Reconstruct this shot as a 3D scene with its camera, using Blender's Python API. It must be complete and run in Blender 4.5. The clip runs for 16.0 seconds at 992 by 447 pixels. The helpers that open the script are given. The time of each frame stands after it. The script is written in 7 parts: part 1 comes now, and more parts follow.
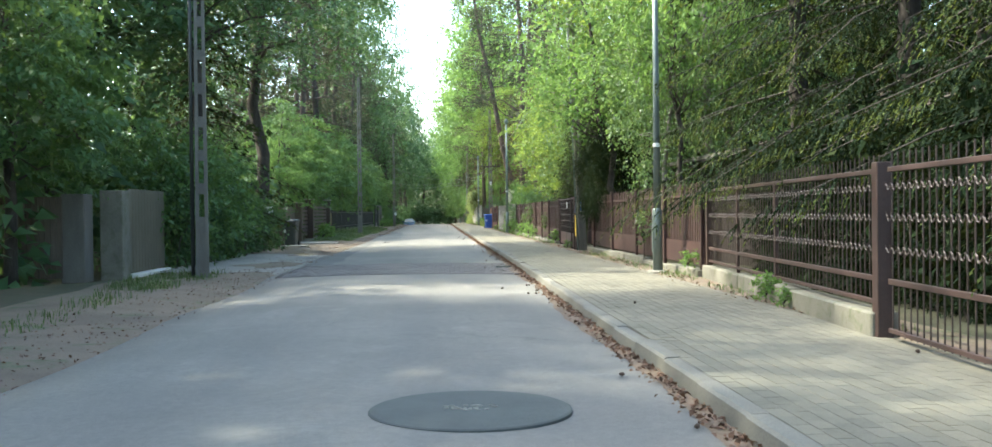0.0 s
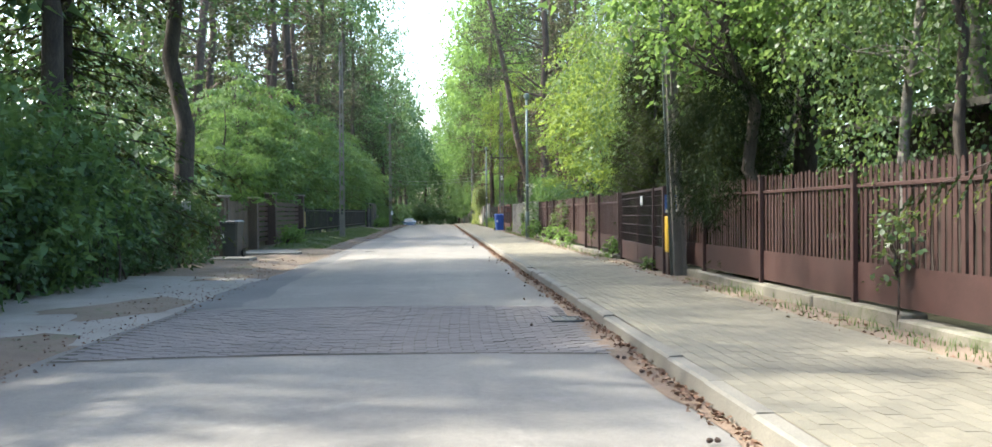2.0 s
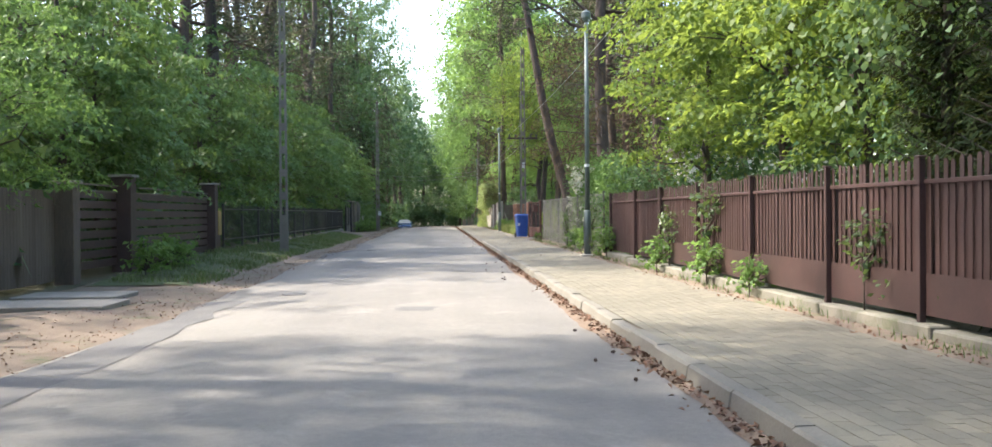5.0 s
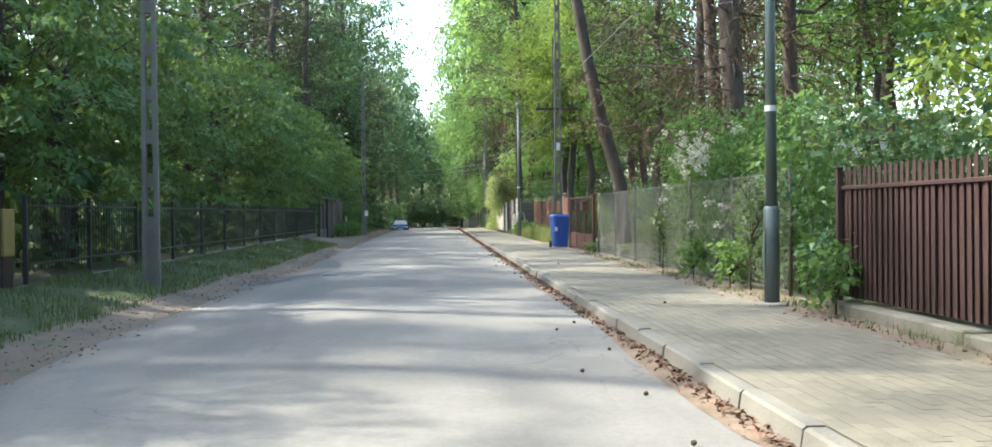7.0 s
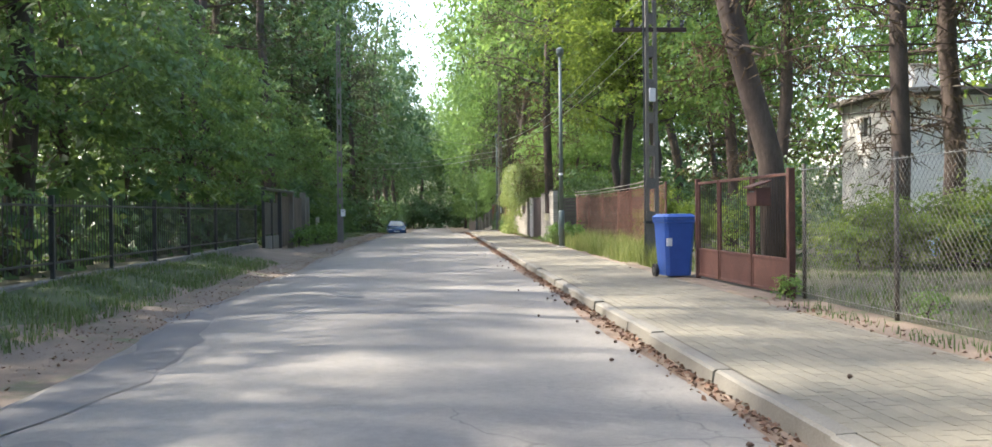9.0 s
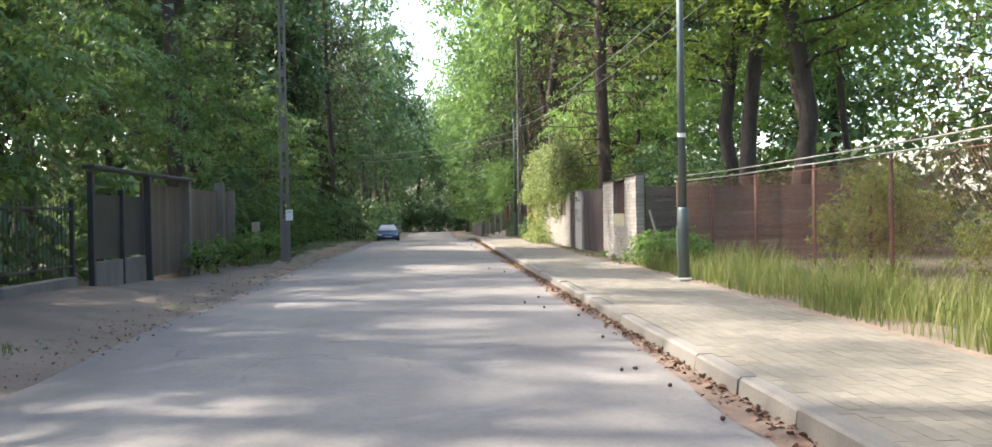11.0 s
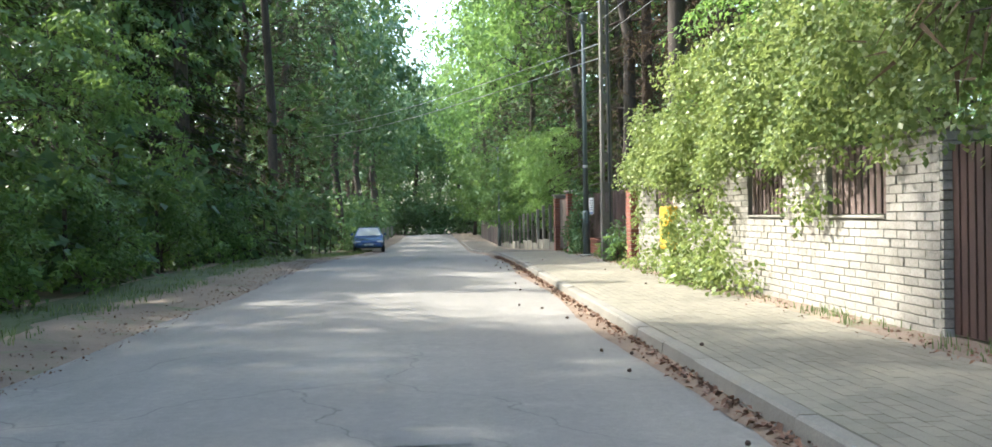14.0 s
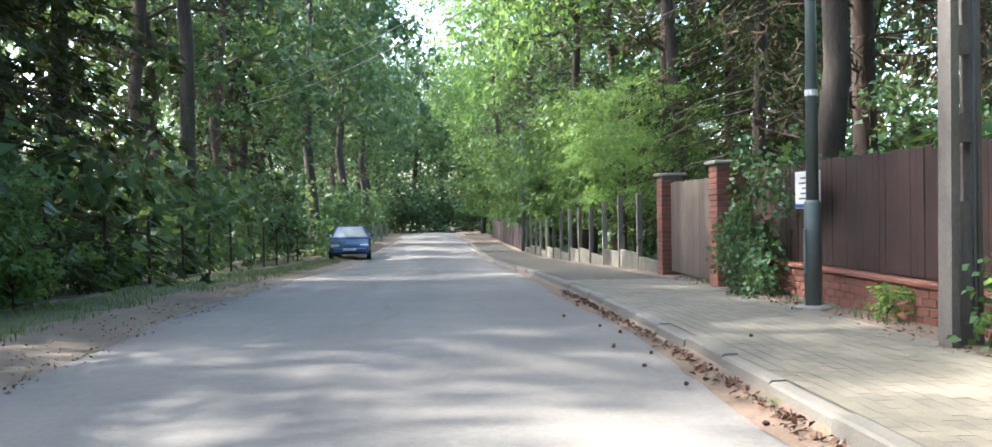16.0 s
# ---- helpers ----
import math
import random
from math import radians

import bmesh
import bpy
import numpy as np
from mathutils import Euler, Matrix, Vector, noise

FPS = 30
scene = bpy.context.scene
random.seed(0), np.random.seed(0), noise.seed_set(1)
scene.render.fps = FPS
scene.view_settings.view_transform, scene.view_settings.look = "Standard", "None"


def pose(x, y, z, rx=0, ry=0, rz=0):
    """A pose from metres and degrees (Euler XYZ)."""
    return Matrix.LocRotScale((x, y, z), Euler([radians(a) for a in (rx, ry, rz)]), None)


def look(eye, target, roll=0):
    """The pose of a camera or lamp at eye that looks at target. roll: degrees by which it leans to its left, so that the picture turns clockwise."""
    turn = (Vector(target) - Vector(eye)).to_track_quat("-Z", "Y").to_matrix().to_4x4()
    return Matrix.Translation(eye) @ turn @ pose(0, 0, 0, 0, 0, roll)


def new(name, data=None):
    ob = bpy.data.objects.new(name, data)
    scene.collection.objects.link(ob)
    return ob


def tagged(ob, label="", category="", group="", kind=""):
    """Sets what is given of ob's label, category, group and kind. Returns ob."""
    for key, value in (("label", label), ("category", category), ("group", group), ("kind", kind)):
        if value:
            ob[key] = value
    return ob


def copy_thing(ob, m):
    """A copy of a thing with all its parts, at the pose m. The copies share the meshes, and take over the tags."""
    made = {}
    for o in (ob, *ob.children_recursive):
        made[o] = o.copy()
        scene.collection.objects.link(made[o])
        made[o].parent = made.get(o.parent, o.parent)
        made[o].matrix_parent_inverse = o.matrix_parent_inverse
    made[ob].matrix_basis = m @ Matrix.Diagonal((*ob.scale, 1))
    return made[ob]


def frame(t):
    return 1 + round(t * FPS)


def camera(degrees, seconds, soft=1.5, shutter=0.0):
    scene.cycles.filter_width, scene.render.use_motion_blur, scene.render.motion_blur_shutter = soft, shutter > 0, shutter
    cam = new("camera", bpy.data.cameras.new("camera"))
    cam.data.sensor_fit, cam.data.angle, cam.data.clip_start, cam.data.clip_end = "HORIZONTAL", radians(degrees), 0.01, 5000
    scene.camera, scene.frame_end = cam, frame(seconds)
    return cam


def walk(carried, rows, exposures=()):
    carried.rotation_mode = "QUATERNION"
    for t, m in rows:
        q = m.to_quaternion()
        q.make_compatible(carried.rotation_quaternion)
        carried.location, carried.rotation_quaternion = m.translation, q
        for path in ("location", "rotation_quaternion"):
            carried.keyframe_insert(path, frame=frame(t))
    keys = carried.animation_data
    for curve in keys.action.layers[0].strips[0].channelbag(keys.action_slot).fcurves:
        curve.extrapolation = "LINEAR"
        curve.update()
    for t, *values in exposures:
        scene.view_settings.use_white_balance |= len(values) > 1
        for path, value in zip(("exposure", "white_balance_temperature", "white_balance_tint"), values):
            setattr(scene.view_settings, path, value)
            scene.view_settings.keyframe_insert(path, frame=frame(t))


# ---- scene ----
cam = camera(52.2, 16.0)
PATH = [
    (0, (-0.056, 0.000, 1.145), (1.152, 19.963, 0.947), -0.69),
    (0.5, (-0.036, 2.640, 1.142), (1.162, 22.603, 0.936), -0.72),
    (1, (-0.021, 5.343, 1.143), (1.172, 25.307, 0.941), -0.71),
    (1.5, (0.003, 8.101, 1.145), (1.188, 28.064, 0.940), -0.63),
    (2, (0.032, 10.915, 1.154), (1.189, 30.880, 0.947), -0.43),
    (2.5, (0.041, 13.651, 1.160), (1.187, 33.617, 0.945), -0.50),
    (3, (0.041, 16.385, 1.162), (1.199, 36.350, 0.927), -0.67),
    (5.5, (0.053, 30.188, 1.143), (1.229, 50.152, 0.947), -0.47),
    (6, (0.026, 33.319, 1.147), (1.211, 53.283, 0.940), -0.57),
    (6.5, (0.001, 36.864, 1.152), (1.190, 56.828, 0.950), -0.51),
    (7, (-0.006, 40.245, 1.152), (1.185, 60.209, 0.951), -0.54),
    (7.5, (-0.015, 43.714, 1.150), (1.163, 63.679, 0.941), -0.51),
    (8, (-0.020, 47.281, 1.147), (1.166, 67.244, 0.936), -0.67),
    (8.5, (-0.021, 50.867, 1.146), (1.165, 70.831, 0.937), -0.75),
    (9, (-0.025, 54.506, 1.148), (1.145, 74.471, 0.940), -0.62),
    (11.5, (-0.051, 72.591, 1.136), (1.177, 92.553, 0.961), -1.33),
    (12, (-0.021, 76.324, 1.140), (1.216, 96.285, 0.955), -1.72),
    (12.5, (0.007, 80.028, 1.146), (1.230, 99.990, 0.984), -1.79),
    (13, (0.030, 83.714, 1.150), (1.246, 103.677, 0.982), -1.66),
    (13.5, (0.036, 87.426, 1.151), (1.248, 107.389, 0.967), -1.50),
    (14, (0.036, 91.033, 1.153), (1.223, 110.997, 0.960), -1.03),
    (14.5, (0.023, 94.608, 1.154), (1.199, 114.573, 0.967), -0.88),
    (15, (-0.002, 98.184, 1.156), (1.166, 118.149, 0.953), -0.71),
    (15.5, (-0.042, 101.744, 1.155), (1.128, 121.708, 0.928), -0.60),
    (16, (-0.083, 105.168, 1.147), (1.089, 125.131, 0.862), -0.88),
]
walk(cam, [(t, look(eye, target, roll)) for t, eye, target, roll in PATH],
     [(0, 2.70, 6600, -1), (0.5, 2.74, 6600, 1), (1.5, 2.60, 6550, 5), (3, 3.02, 6550, 10), (5.5, 2.40, 6700, 12), (6, 2.30, 6650, 11), (6.5, 2.38, 6500, 8), (7, 2.64, 6400, 5), (7.5, 2.70, 6450, 6), (8, 2.95, 6550, 9), (8.5, 2.85, 6650, 12), (9, 2.60, 6700, 12),
      (11.5, 2.76, 6700, 17), (12, 2.88, 6700, 19), (12.5, 2.95, 6700, 20), (13, 2.66, 6350, 6), (13.6, 2.66, 6250, 4), (14.1, 2.90, 6300, 9), (15, 2.66, 6400, 13), (15.5, 2.70, 6400, 16), (16, 3.15, 6200, 13)])

# ---- world, sun, exposure ----
SUN_AZ, SUN_EL = math.atan2(-1.0, 0.27), radians(47)      # the sun stands left of the street and a little ahead
world = bpy.data.worlds.new("sky")
scene.world = world
world.use_nodes = True
wn, wl = world.node_tree.nodes, world.node_tree.links
sky = wn.new("ShaderNodeTexSky")
sky.sky_type, sky.sun_disc = "NISHITA", False
sky.sun_elevation, sky.sun_rotation = SUN_EL, SUN_AZ
sky.air_density, sky.dust_density, sky.ozone_density = 1.0, 2.5, 1.0
wl.new(sky.outputs["Color"], wn["Background"].inputs["Color"])
wn["Background"].inputs["Strength"].default_value = 0.15
sun = new("sun", bpy.data.lights.new("sun", "SUN"))
sun.data.energy, sun.data.angle, sun.data.color = 2.0, radians(1.4), (1.0, 0.94, 0.84)
sun_dir = Vector((math.sin(SUN_AZ) * math.cos(SUN_EL), math.cos(SUN_AZ) * math.cos(SUN_EL), math.sin(SUN_EL)))
sun.matrix_world = look((-30, 60, 40), tuple(Vector((-30, 60, 40)) - sun_dir))

# ---- materials ----
def material(name, rough=0.8, metal=0.0):
    m = bpy.data.materials.new(name)
    m.use_nodes = True
    p = m.node_tree.nodes["Principled BSDF"]
    p.inputs["Roughness"].default_value, p.inputs["Metallic"].default_value = rough, metal
    return m, m.node_tree.nodes, m.node_tree.links, p


def ramp(n, l, src, stops):
    r = n.new("ShaderNodeValToRGB")
    while len(r.color_ramp.elements) < len(stops):
        r.color_ramp.elements.new(0.5)
    for e, (pos, col) in zip(r.color_ramp.elements, stops):
        e.position, e.color = pos, (*col, 1)
    l.new(src, r.inputs["Fac"])
    return r.outputs["Color"]


def noise_tex(n, l, scale, detail=4.0, rough=0.6, coord="Object", stretch=(1, 1, 1), distort=0.0):
    c, mp, t = n.new("ShaderNodeTexCoord"), n.new("ShaderNodeMapping"), n.new("ShaderNodeTexNoise")
    mp.inputs["Scale"].default_value = stretch
    l.new(c.outputs[coord], mp.inputs["Vector"])
    l.new(mp.outputs["Vector"], t.inputs["Vector"])
    t.inputs["Scale"].default_value, t.inputs["Detail"].default_value = scale, detail
    t.inputs["Roughness"].default_value, t.inputs["Distortion"].default_value = rough, distort
    return t.outputs["Fac"]


def mixed(n, l, fac, a, b, mode="MIX"):
    m = n.new("ShaderNodeMix")
    m.data_type, m.blend_type = "RGBA", mode
    for sock, v in ((m.inputs[0], fac), (m.inputs[6], a), (m.inputs[7], b)):
        if isinstance(v, (int, float)):
            sock.default_value = v
        elif isinstance(v, tuple):
            sock.default_value = (*v, 1)
        else:
            l.new(v, sock)
    return m.outputs[2]


def bumped(n, l, p, height, strength=0.3, dist=0.01):
    b = n.new("ShaderNodeBump")
    b.inputs["Strength"].default_value, b.inputs["Distance"].default_value = strength, dist
    l.new(height, b.inputs["Height"])
    l.new(b.outputs["Normal"], p.inputs["Normal"])


def worn(name, dark, light, big=1.2, fine=60.0, rough=0.85, metal=0.0, stain=None, bump=0.3, coord="Object",
         stretch=(1, 1, 1), per_piece=0.0, island=0.0, stain_at=(0.55, 0.72)):
    """A weathered surface: broad blotches, fine grain, an optional stain, and a tone of its own for each piece."""
    m, n, l, p = material(name, rough, metal)
    a = noise_tex(n, l, big, 5, 0.65, coord, stretch)
    f = noise_tex(n, l, fine, 3, 0.7, coord, stretch)
    col = ramp(n, l, a, [(0.3, dark), (0.7, light)])
    grain = ramp(n, l, f, [(0.25, (0.72, 0.72, 0.72)), (0.75, (1.16, 1.16, 1.16))])
    col = mixed(n, l, 1.0, col, grain, "MULTIPLY")
    if stain:
        s = noise_tex(n, l, big * 2.3, 6, 0.75, coord, stretch, 0.6)
        k = ramp(n, l, s, [(stain_at[0], (0, 0, 0)), (stain_at[1], (1, 1, 1))])
        col = mixed(n, l, k, col, stain)
    if per_piece or island:
        v = per_piece or island
        src = n.new("ShaderNodeObjectInfo").outputs["Random"] if per_piece else n.new("ShaderNodeNewGeometry").outputs["Random Per Island"]
        col = mixed(n, l, 1.0, col, ramp(n, l, src, [(0.0, (1 - v, 1 - v, 1 - v)), (1.0, (1 + v, 1 + v, 1 + v))]), "MULTIPLY")
    l.new(col, p.inputs["Base Color"])
    bumped(n, l, p, f, bump, 0.006)
    return m


def leafy(name, stops, rough=0.55, passing=0.35, glow=(0.27, 0.38, 0.085), gloss=0.3):
    """Leaves: a tone for each leaf and each plant, and light that shines through."""
    m, n, l, p = material(name, rough)
    isl = n.new("ShaderNodeNewGeometry").outputs["Random Per Island"]
    own = n.new("ShaderNodeObjectInfo").outputs["Random"]
    mean = [sum(c[k] for _, c in stops) / len(stops) for k in range(3)]
    stops = [(at, tuple(m + 0.85 * (v - m) for v, m in zip(c, mean))) for at, c in stops]      # neighbours differ little
    col = ramp(n, l, isl, stops)
    big = ramp(n, l, noise_tex(n, l, 0.8, 2), [(0.35, (0.75, 0.8, 0.75)), (0.65, (1.2, 1.15, 1.1))])
    col = mixed(n, l, 1.0, col, big, "MULTIPLY")
    col = mixed(n, l, 1.0, col, ramp(n, l, own, [(0.0, (0.82, 0.86, 0.85)), (1.0, (1.2, 1.14, 1.0))]), "MULTIPLY")
    l.new(col, p.inputs["Base Color"])
    p.inputs["Specular IOR Level"].default_value = gloss
    tr, mx = n.new("ShaderNodeBsdfTranslucent"), n.new("ShaderNodeMixShader")
    l.new(mixed(n, l, 0.55, col, glow), tr.inputs["Color"])
    mx.inputs["Fac"].default_value = passing
    l.new(p.outputs["BSDF"], mx.inputs[1])
    l.new(tr.outputs["BSDF"], mx.inputs[2])
    l.new(mx.outputs["Shader"], n["Material Output"].inputs["Surface"])
    return m


def plain(name, col, rough=0.6, metal=0.0):
    return worn(name, tuple(c * 0.85 for c in col), tuple(c * 1.12 for c in col), 3.0, 90.0, rough, metal, bump=0.12)


WOOD_FLOOR = worn("woodland_floor", (0.035, 0.040, 0.018), (0.085, 0.080, 0.042), 0.5, 30, 0.95, stain=(0.10, 0.072, 0.048), bump=1.0)


def asphalt(name):
    """Worn asphalt: blotches and grain, paler wheel tracks along the street, dark hairline cracks here and there."""
    m, n, l, p = material(name, 0.9)
    f = noise_tex(n, l, 110, 3, 0.7)
    col = ramp(n, l, noise_tex(n, l, 0.35, 5, 0.65), [(0.3, (0.160, 0.151, 0.136)), (0.7, (0.213, 0.202, 0.182))])
    col = mixed(n, l, 1.0, col, ramp(n, l, f, [(0.25, (0.72, 0.72, 0.72)), (0.75, (1.16, 1.16, 1.16))]), "MULTIPLY")
    col = mixed(n, l, 1.0, col, ramp(n, l, noise_tex(n, l, 0.9, 4, 0.6, stretch=(1, 0.045, 1)), [(0.35, (0.90, 0.90, 0.90)), (0.65, (1.10, 1.09, 1.07))]), "MULTIPLY")
    col = mixed(n, l, ramp(n, l, noise_tex(n, l, 0.8, 6, 0.75, distort=0.6), [(0.56, (0, 0, 0)), (0.8, (1, 1, 1))]), col, (0.258, 0.245, 0.220))
    col = mixed(n, l, 1.0, col, ramp(n, l, noise_tex(n, l, 16, 6, 0.75), [(0.3, (0.86, 0.86, 0.86)), (0.7, (1.13, 1.13, 1.12))]), "MULTIPLY")
    c, w, v = n.new("ShaderNodeTexCoord"), n.new("ShaderNodeVectorMath"), n.new("ShaderNodeTexVoronoi")
    wob = n.new("ShaderNodeTexNoise")
    wob.inputs["Scale"].default_value, wob.inputs["Detail"].default_value = 1.3, 5
    l.new(c.outputs["Object"], wob.inputs["Vector"])
    w.operation = "ADD"
    l.new(c.outputs["Object"], w.inputs[0])
    l.new(wob.outputs["Color"], w.inputs[1])
    v.feature = "DISTANCE_TO_EDGE"
    v.inputs["Scale"].default_value = 0.42
    l.new(w.outputs["Vector"], v.inputs["Vector"])
    line = ramp(n, l, v.outputs["Distance"], [(0.0015, (1, 1, 1)), (0.0045, (0, 0, 0))])
    where = ramp(n, l, noise_tex(n, l, 0.16, 3), [(0.50, (0, 0, 0)), (0.60, (0.75, 0.75, 0.75))])
    col = mixed(n, l, mixed(n, l, 1.0, line, where, "MULTIPLY"), col, (0.07, 0.066, 0.06))
    l.new(col, p.inputs["Base Color"])
    bumped(n, l, p, f, 0.5, 0.006)
    return m


ASPHALT = asphalt("asphalt")
ASPHALT_DARK = worn("asphalt_patch", (0.112, 0.109, 0.104), (0.155, 0.150, 0.140), 0.7, 120, 0.9, bump=0.5)
PAVER = worn("paver", (0.155, 0.142, 0.105), (0.208, 0.191, 0.144), 0.45, 90, 0.9, stain=(0.108, 0.098, 0.073), island=0.11, bump=0.35, stain_at=(0.53, 0.74))
PAVER_PIECE = worn("paver_piece", (0.155, 0.142, 0.105), (0.208, 0.191, 0.144), 0.45, 90, 0.9, stain=(0.108, 0.098, 0.073), per_piece=0.11, bump=0.35, stain_at=(0.53, 0.74))
SETT_PIECE = worn("sett_piece", (0.135, 0.120, 0.112), (0.19, 0.172, 0.160), 0.6, 90, 0.9, per_piece=0.09, bump=0.4)
SETT = worn("sett", (0.135, 0.120, 0.112), (0.19, 0.172, 0.160), 0.6, 90, 0.9, island=0.09, bump=0.4)
JOINT = worn("joint_sand", (0.075, 0.068, 0.050), (0.118, 0.106, 0.080), 2.0, 120, 0.95)
KERB = worn("kerb_concrete", (0.150, 0.141, 0.117), (0.215, 0.202, 0.168), 1.1, 80, 0.9, stain=(0.15, 0.14, 0.115), per_piece=0.07, bump=0.35, stain_at=(0.58, 0.8))
SOIL = worn("verge_soil", (0.125, 0.094, 0.068), (0.222, 0.170, 0.124), 0.7, 45, 0.95, stain=(0.07, 0.10, 0.035), bump=0.9, stain_at=(0.54, 0.7))
TURF = worn("turf", (0.040, 0.058, 0.020), (0.085, 0.108, 0.040), 1.4, 70, 0.95, stain=(0.13, 0.092, 0.062), bump=1.0, stain_at=(0.56, 0.7))
APRON = worn("apron_concrete", (0.20, 0.185, 0.16), (0.29, 0.27, 0.235), 0.8, 70, 0.9, stain=(0.19, 0.16, 0.13), bump=0.4)
MOSSY_CONCRETE = worn("mossy_concrete", (0.13, 0.125, 0.098), (0.215, 0.20, 0.16), 1.6, 70, 0.9, stain=(0.085, 0.095, 0.045), bump=0.5, stain_at=(0.5, 0.72))
ASPHALT_OLD = worn("asphalt_old_patch", (0.145, 0.138, 0.126), (0.195, 0.186, 0.170), 0.7, 120, 0.9, bump=0.5)
FELT = worn("roof_felt", (0.04, 0.038, 0.032), (0.085, 0.082, 0.068), 1.2, 50, 0.9, stain=(0.10, 0.11, 0.06))
CONCRETE = worn("old_concrete", (0.20, 0.195, 0.165), (0.32, 0.305, 0.26), 1.6, 70, 0.9, stain=(0.16, 0.17, 0.10), bump=0.4, stain_at=(0.55, 0.75))
POLE_CONCRETE = worn("pole_concrete", (0.115, 0.107, 0.092), (0.20, 0.188, 0.163), 2.2, 80, 0.9, stain=(0.13, 0.125, 0.105), bump=0.4, stretch=(1, 1, 0.35))
BROWN = worn("brown_paint", (0.031, 0.014, 0.012), (0.056, 0.025, 0.021), 1.3, 70, 0.6, stain=(0.078, 0.043, 0.036), per_piece=0.10, bump=0.15, stain_at=(0.62, 0.85))
DARK_BROWN = worn("dark_brown_paint", (0.033, 0.019, 0.016), (0.062, 0.033, 0.028), 1.5, 70, 0.55, stain=(0.11, 0.068, 0.057), bump=0.15, stain_at=(0.66, 0.9))
RUST = worn("rust_red_paint", (0.070, 0.029, 0.022), (0.118, 0.050, 0.036), 3.0, 60, 0.7, stain=(0.17, 0.085, 0.052), bump=0.25, stain_at=(0.6, 0.8))
STEEL = worn("lamp_steel", (0.105, 0.135, 0.130), (0.155, 0.190, 0.182), 2.0, 90, 0.45, 0.3, stain=(0.22, 0.24, 0.22), bump=0.1, stain_at=(0.62, 0.85))
WIRE = worn("wire", (0.055, 0.052, 0.044), (0.11, 0.10, 0.085), 4.0, 60, 0.55, 0.6)
BLACK_STEEL = worn("black_steel", (0.020, 0.022, 0.024), (0.045, 0.047, 0.048), 2.0, 80, 0.5, 0.2)
BARK = worn("bark", (0.034, 0.028, 0.023), (0.092, 0.076, 0.062), 5.0, 40, 0.95, bump=1.0, stretch=(1, 1, 0.22))
SPRUCE_BARK = worn("spruce_bark", (0.022, 0.018, 0.015), (0.058, 0.047, 0.039), 5.0, 40, 0.95, bump=1.0, stretch=(1, 1, 0.22))
PINE_BARK = worn("pine_bark", (0.050, 0.037, 0.030), (0.125, 0.094, 0.075), 4.0, 30, 0.95, bump=1.0, stretch=(1, 1, 0.3))
BIRCH_BARK = worn("birch_bark", (0.13, 0.122, 0.108), (0.22, 0.208, 0.187), 4.0, 30, 0.85, stain=(0.05, 0.045, 0.04), bump=0.4, stretch=(0.5, 0.5, 2.5))
WOOD = worn("weathered_boards", (0.075, 0.058, 0.045), (0.15, 0.118, 0.09), 2.0, 50, 0.85, stain=(0.20, 0.17, 0.13), stretch=(1, 1, 0.15), per_piece=0.15, bump=0.4, stain_at=(0.6, 0.8))
WHITE_BRICK = worn("white_brick", (0.25, 0.235, 0.20), (0.385, 0.365, 0.32), 1.6, 45, 0.9, stain=(0.18, 0.165, 0.12), per_piece=0.13, bump=0.9, stain_at=(0.55, 0.75))
WHITE_BRICK_REST = worn("white_brick_rest", (0.25, 0.235, 0.20), (0.385, 0.365, 0.32), 1.6, 45, 0.9, stain=(0.18, 0.165, 0.12), island=0.13, bump=0.9, stain_at=(0.55, 0.75))
RED_BRICK = worn("red_brick", (0.155, 0.058, 0.040), (0.26, 0.105, 0.068), 1.8, 60, 0.9, stain=(0.12, 0.075, 0.055), stain_at=(0.58, 0.78), per_piece=0.15, bump=0.4)
MORTAR = worn("mortar", (0.15, 0.142, 0.12), (0.25, 0.235, 0.205), 2.0, 80, 0.95)
RENDER_WHITE = worn("white_plaster", (0.62, 0.60, 0.56), (0.78, 0.76, 0.72), 0.5, 40, 0.9, stain=(0.45, 0.42, 0.37), stain_at=(0.62, 0.85))
MOSS = worn("yellowed_plaster", (0.33, 0.315, 0.20), (0.46, 0.44, 0.31), 2.0, 60, 0.9)
YELLOW = plain("yellow_enamel", (0.52, 0.34, 0.03), 0.45)
BLUE_PLASTIC = plain("blue_plastic", (0.035, 0.10, 0.36), 0.4)
DARK_PLASTIC = plain("dark_plastic", (0.045, 0.05, 0.05), 0.45)
RUBBER = plain("rubber", (0.02, 0.02, 0.02), 0.8)
SIGN_WHITE = plain("sign_white", (0.70, 0.71, 0.70), 0.5)
SIGN_BLUE = plain("sign_blue", (0.05, 0.12, 0.35), 0.5)
SIGN_DARK = plain("sign_print", (0.08, 0.09, 0.10), 0.6)
CAR_BLUE = plain("car_paint", (0.045, 0.095, 0.22), 0.2, 0.5)
screen_glass, sgn, sgl, sgp = material("windscreen_sky_sheen", 0.08)
# pale base colour stands in for sky reflected in the windscreen
sgp.inputs["Base Color"].default_value = (0.17, 0.20, 0.21, 1)
sgp.inputs["IOR"].default_value = 2.0
CHROME = plain("headlight_glass", (0.55, 0.58, 0.60), 0.15, 0.6)
ROOF = worn("roof_sheet", (0.20, 0.175, 0.15), (0.30, 0.262, 0.225), 1.0, 40, 0.8)
LITTER = worn("leaf_litter", (0.085, 0.045, 0.028), (0.21, 0.12, 0.075), 9.0, 60, 0.95, island=0.35)
CONE = worn("pine_cone", (0.035, 0.022, 0.016), (0.075, 0.045, 0.03), 20.0, 90, 0.9)
glass, gn, gl, gp = material("dark_glass", 0.06)
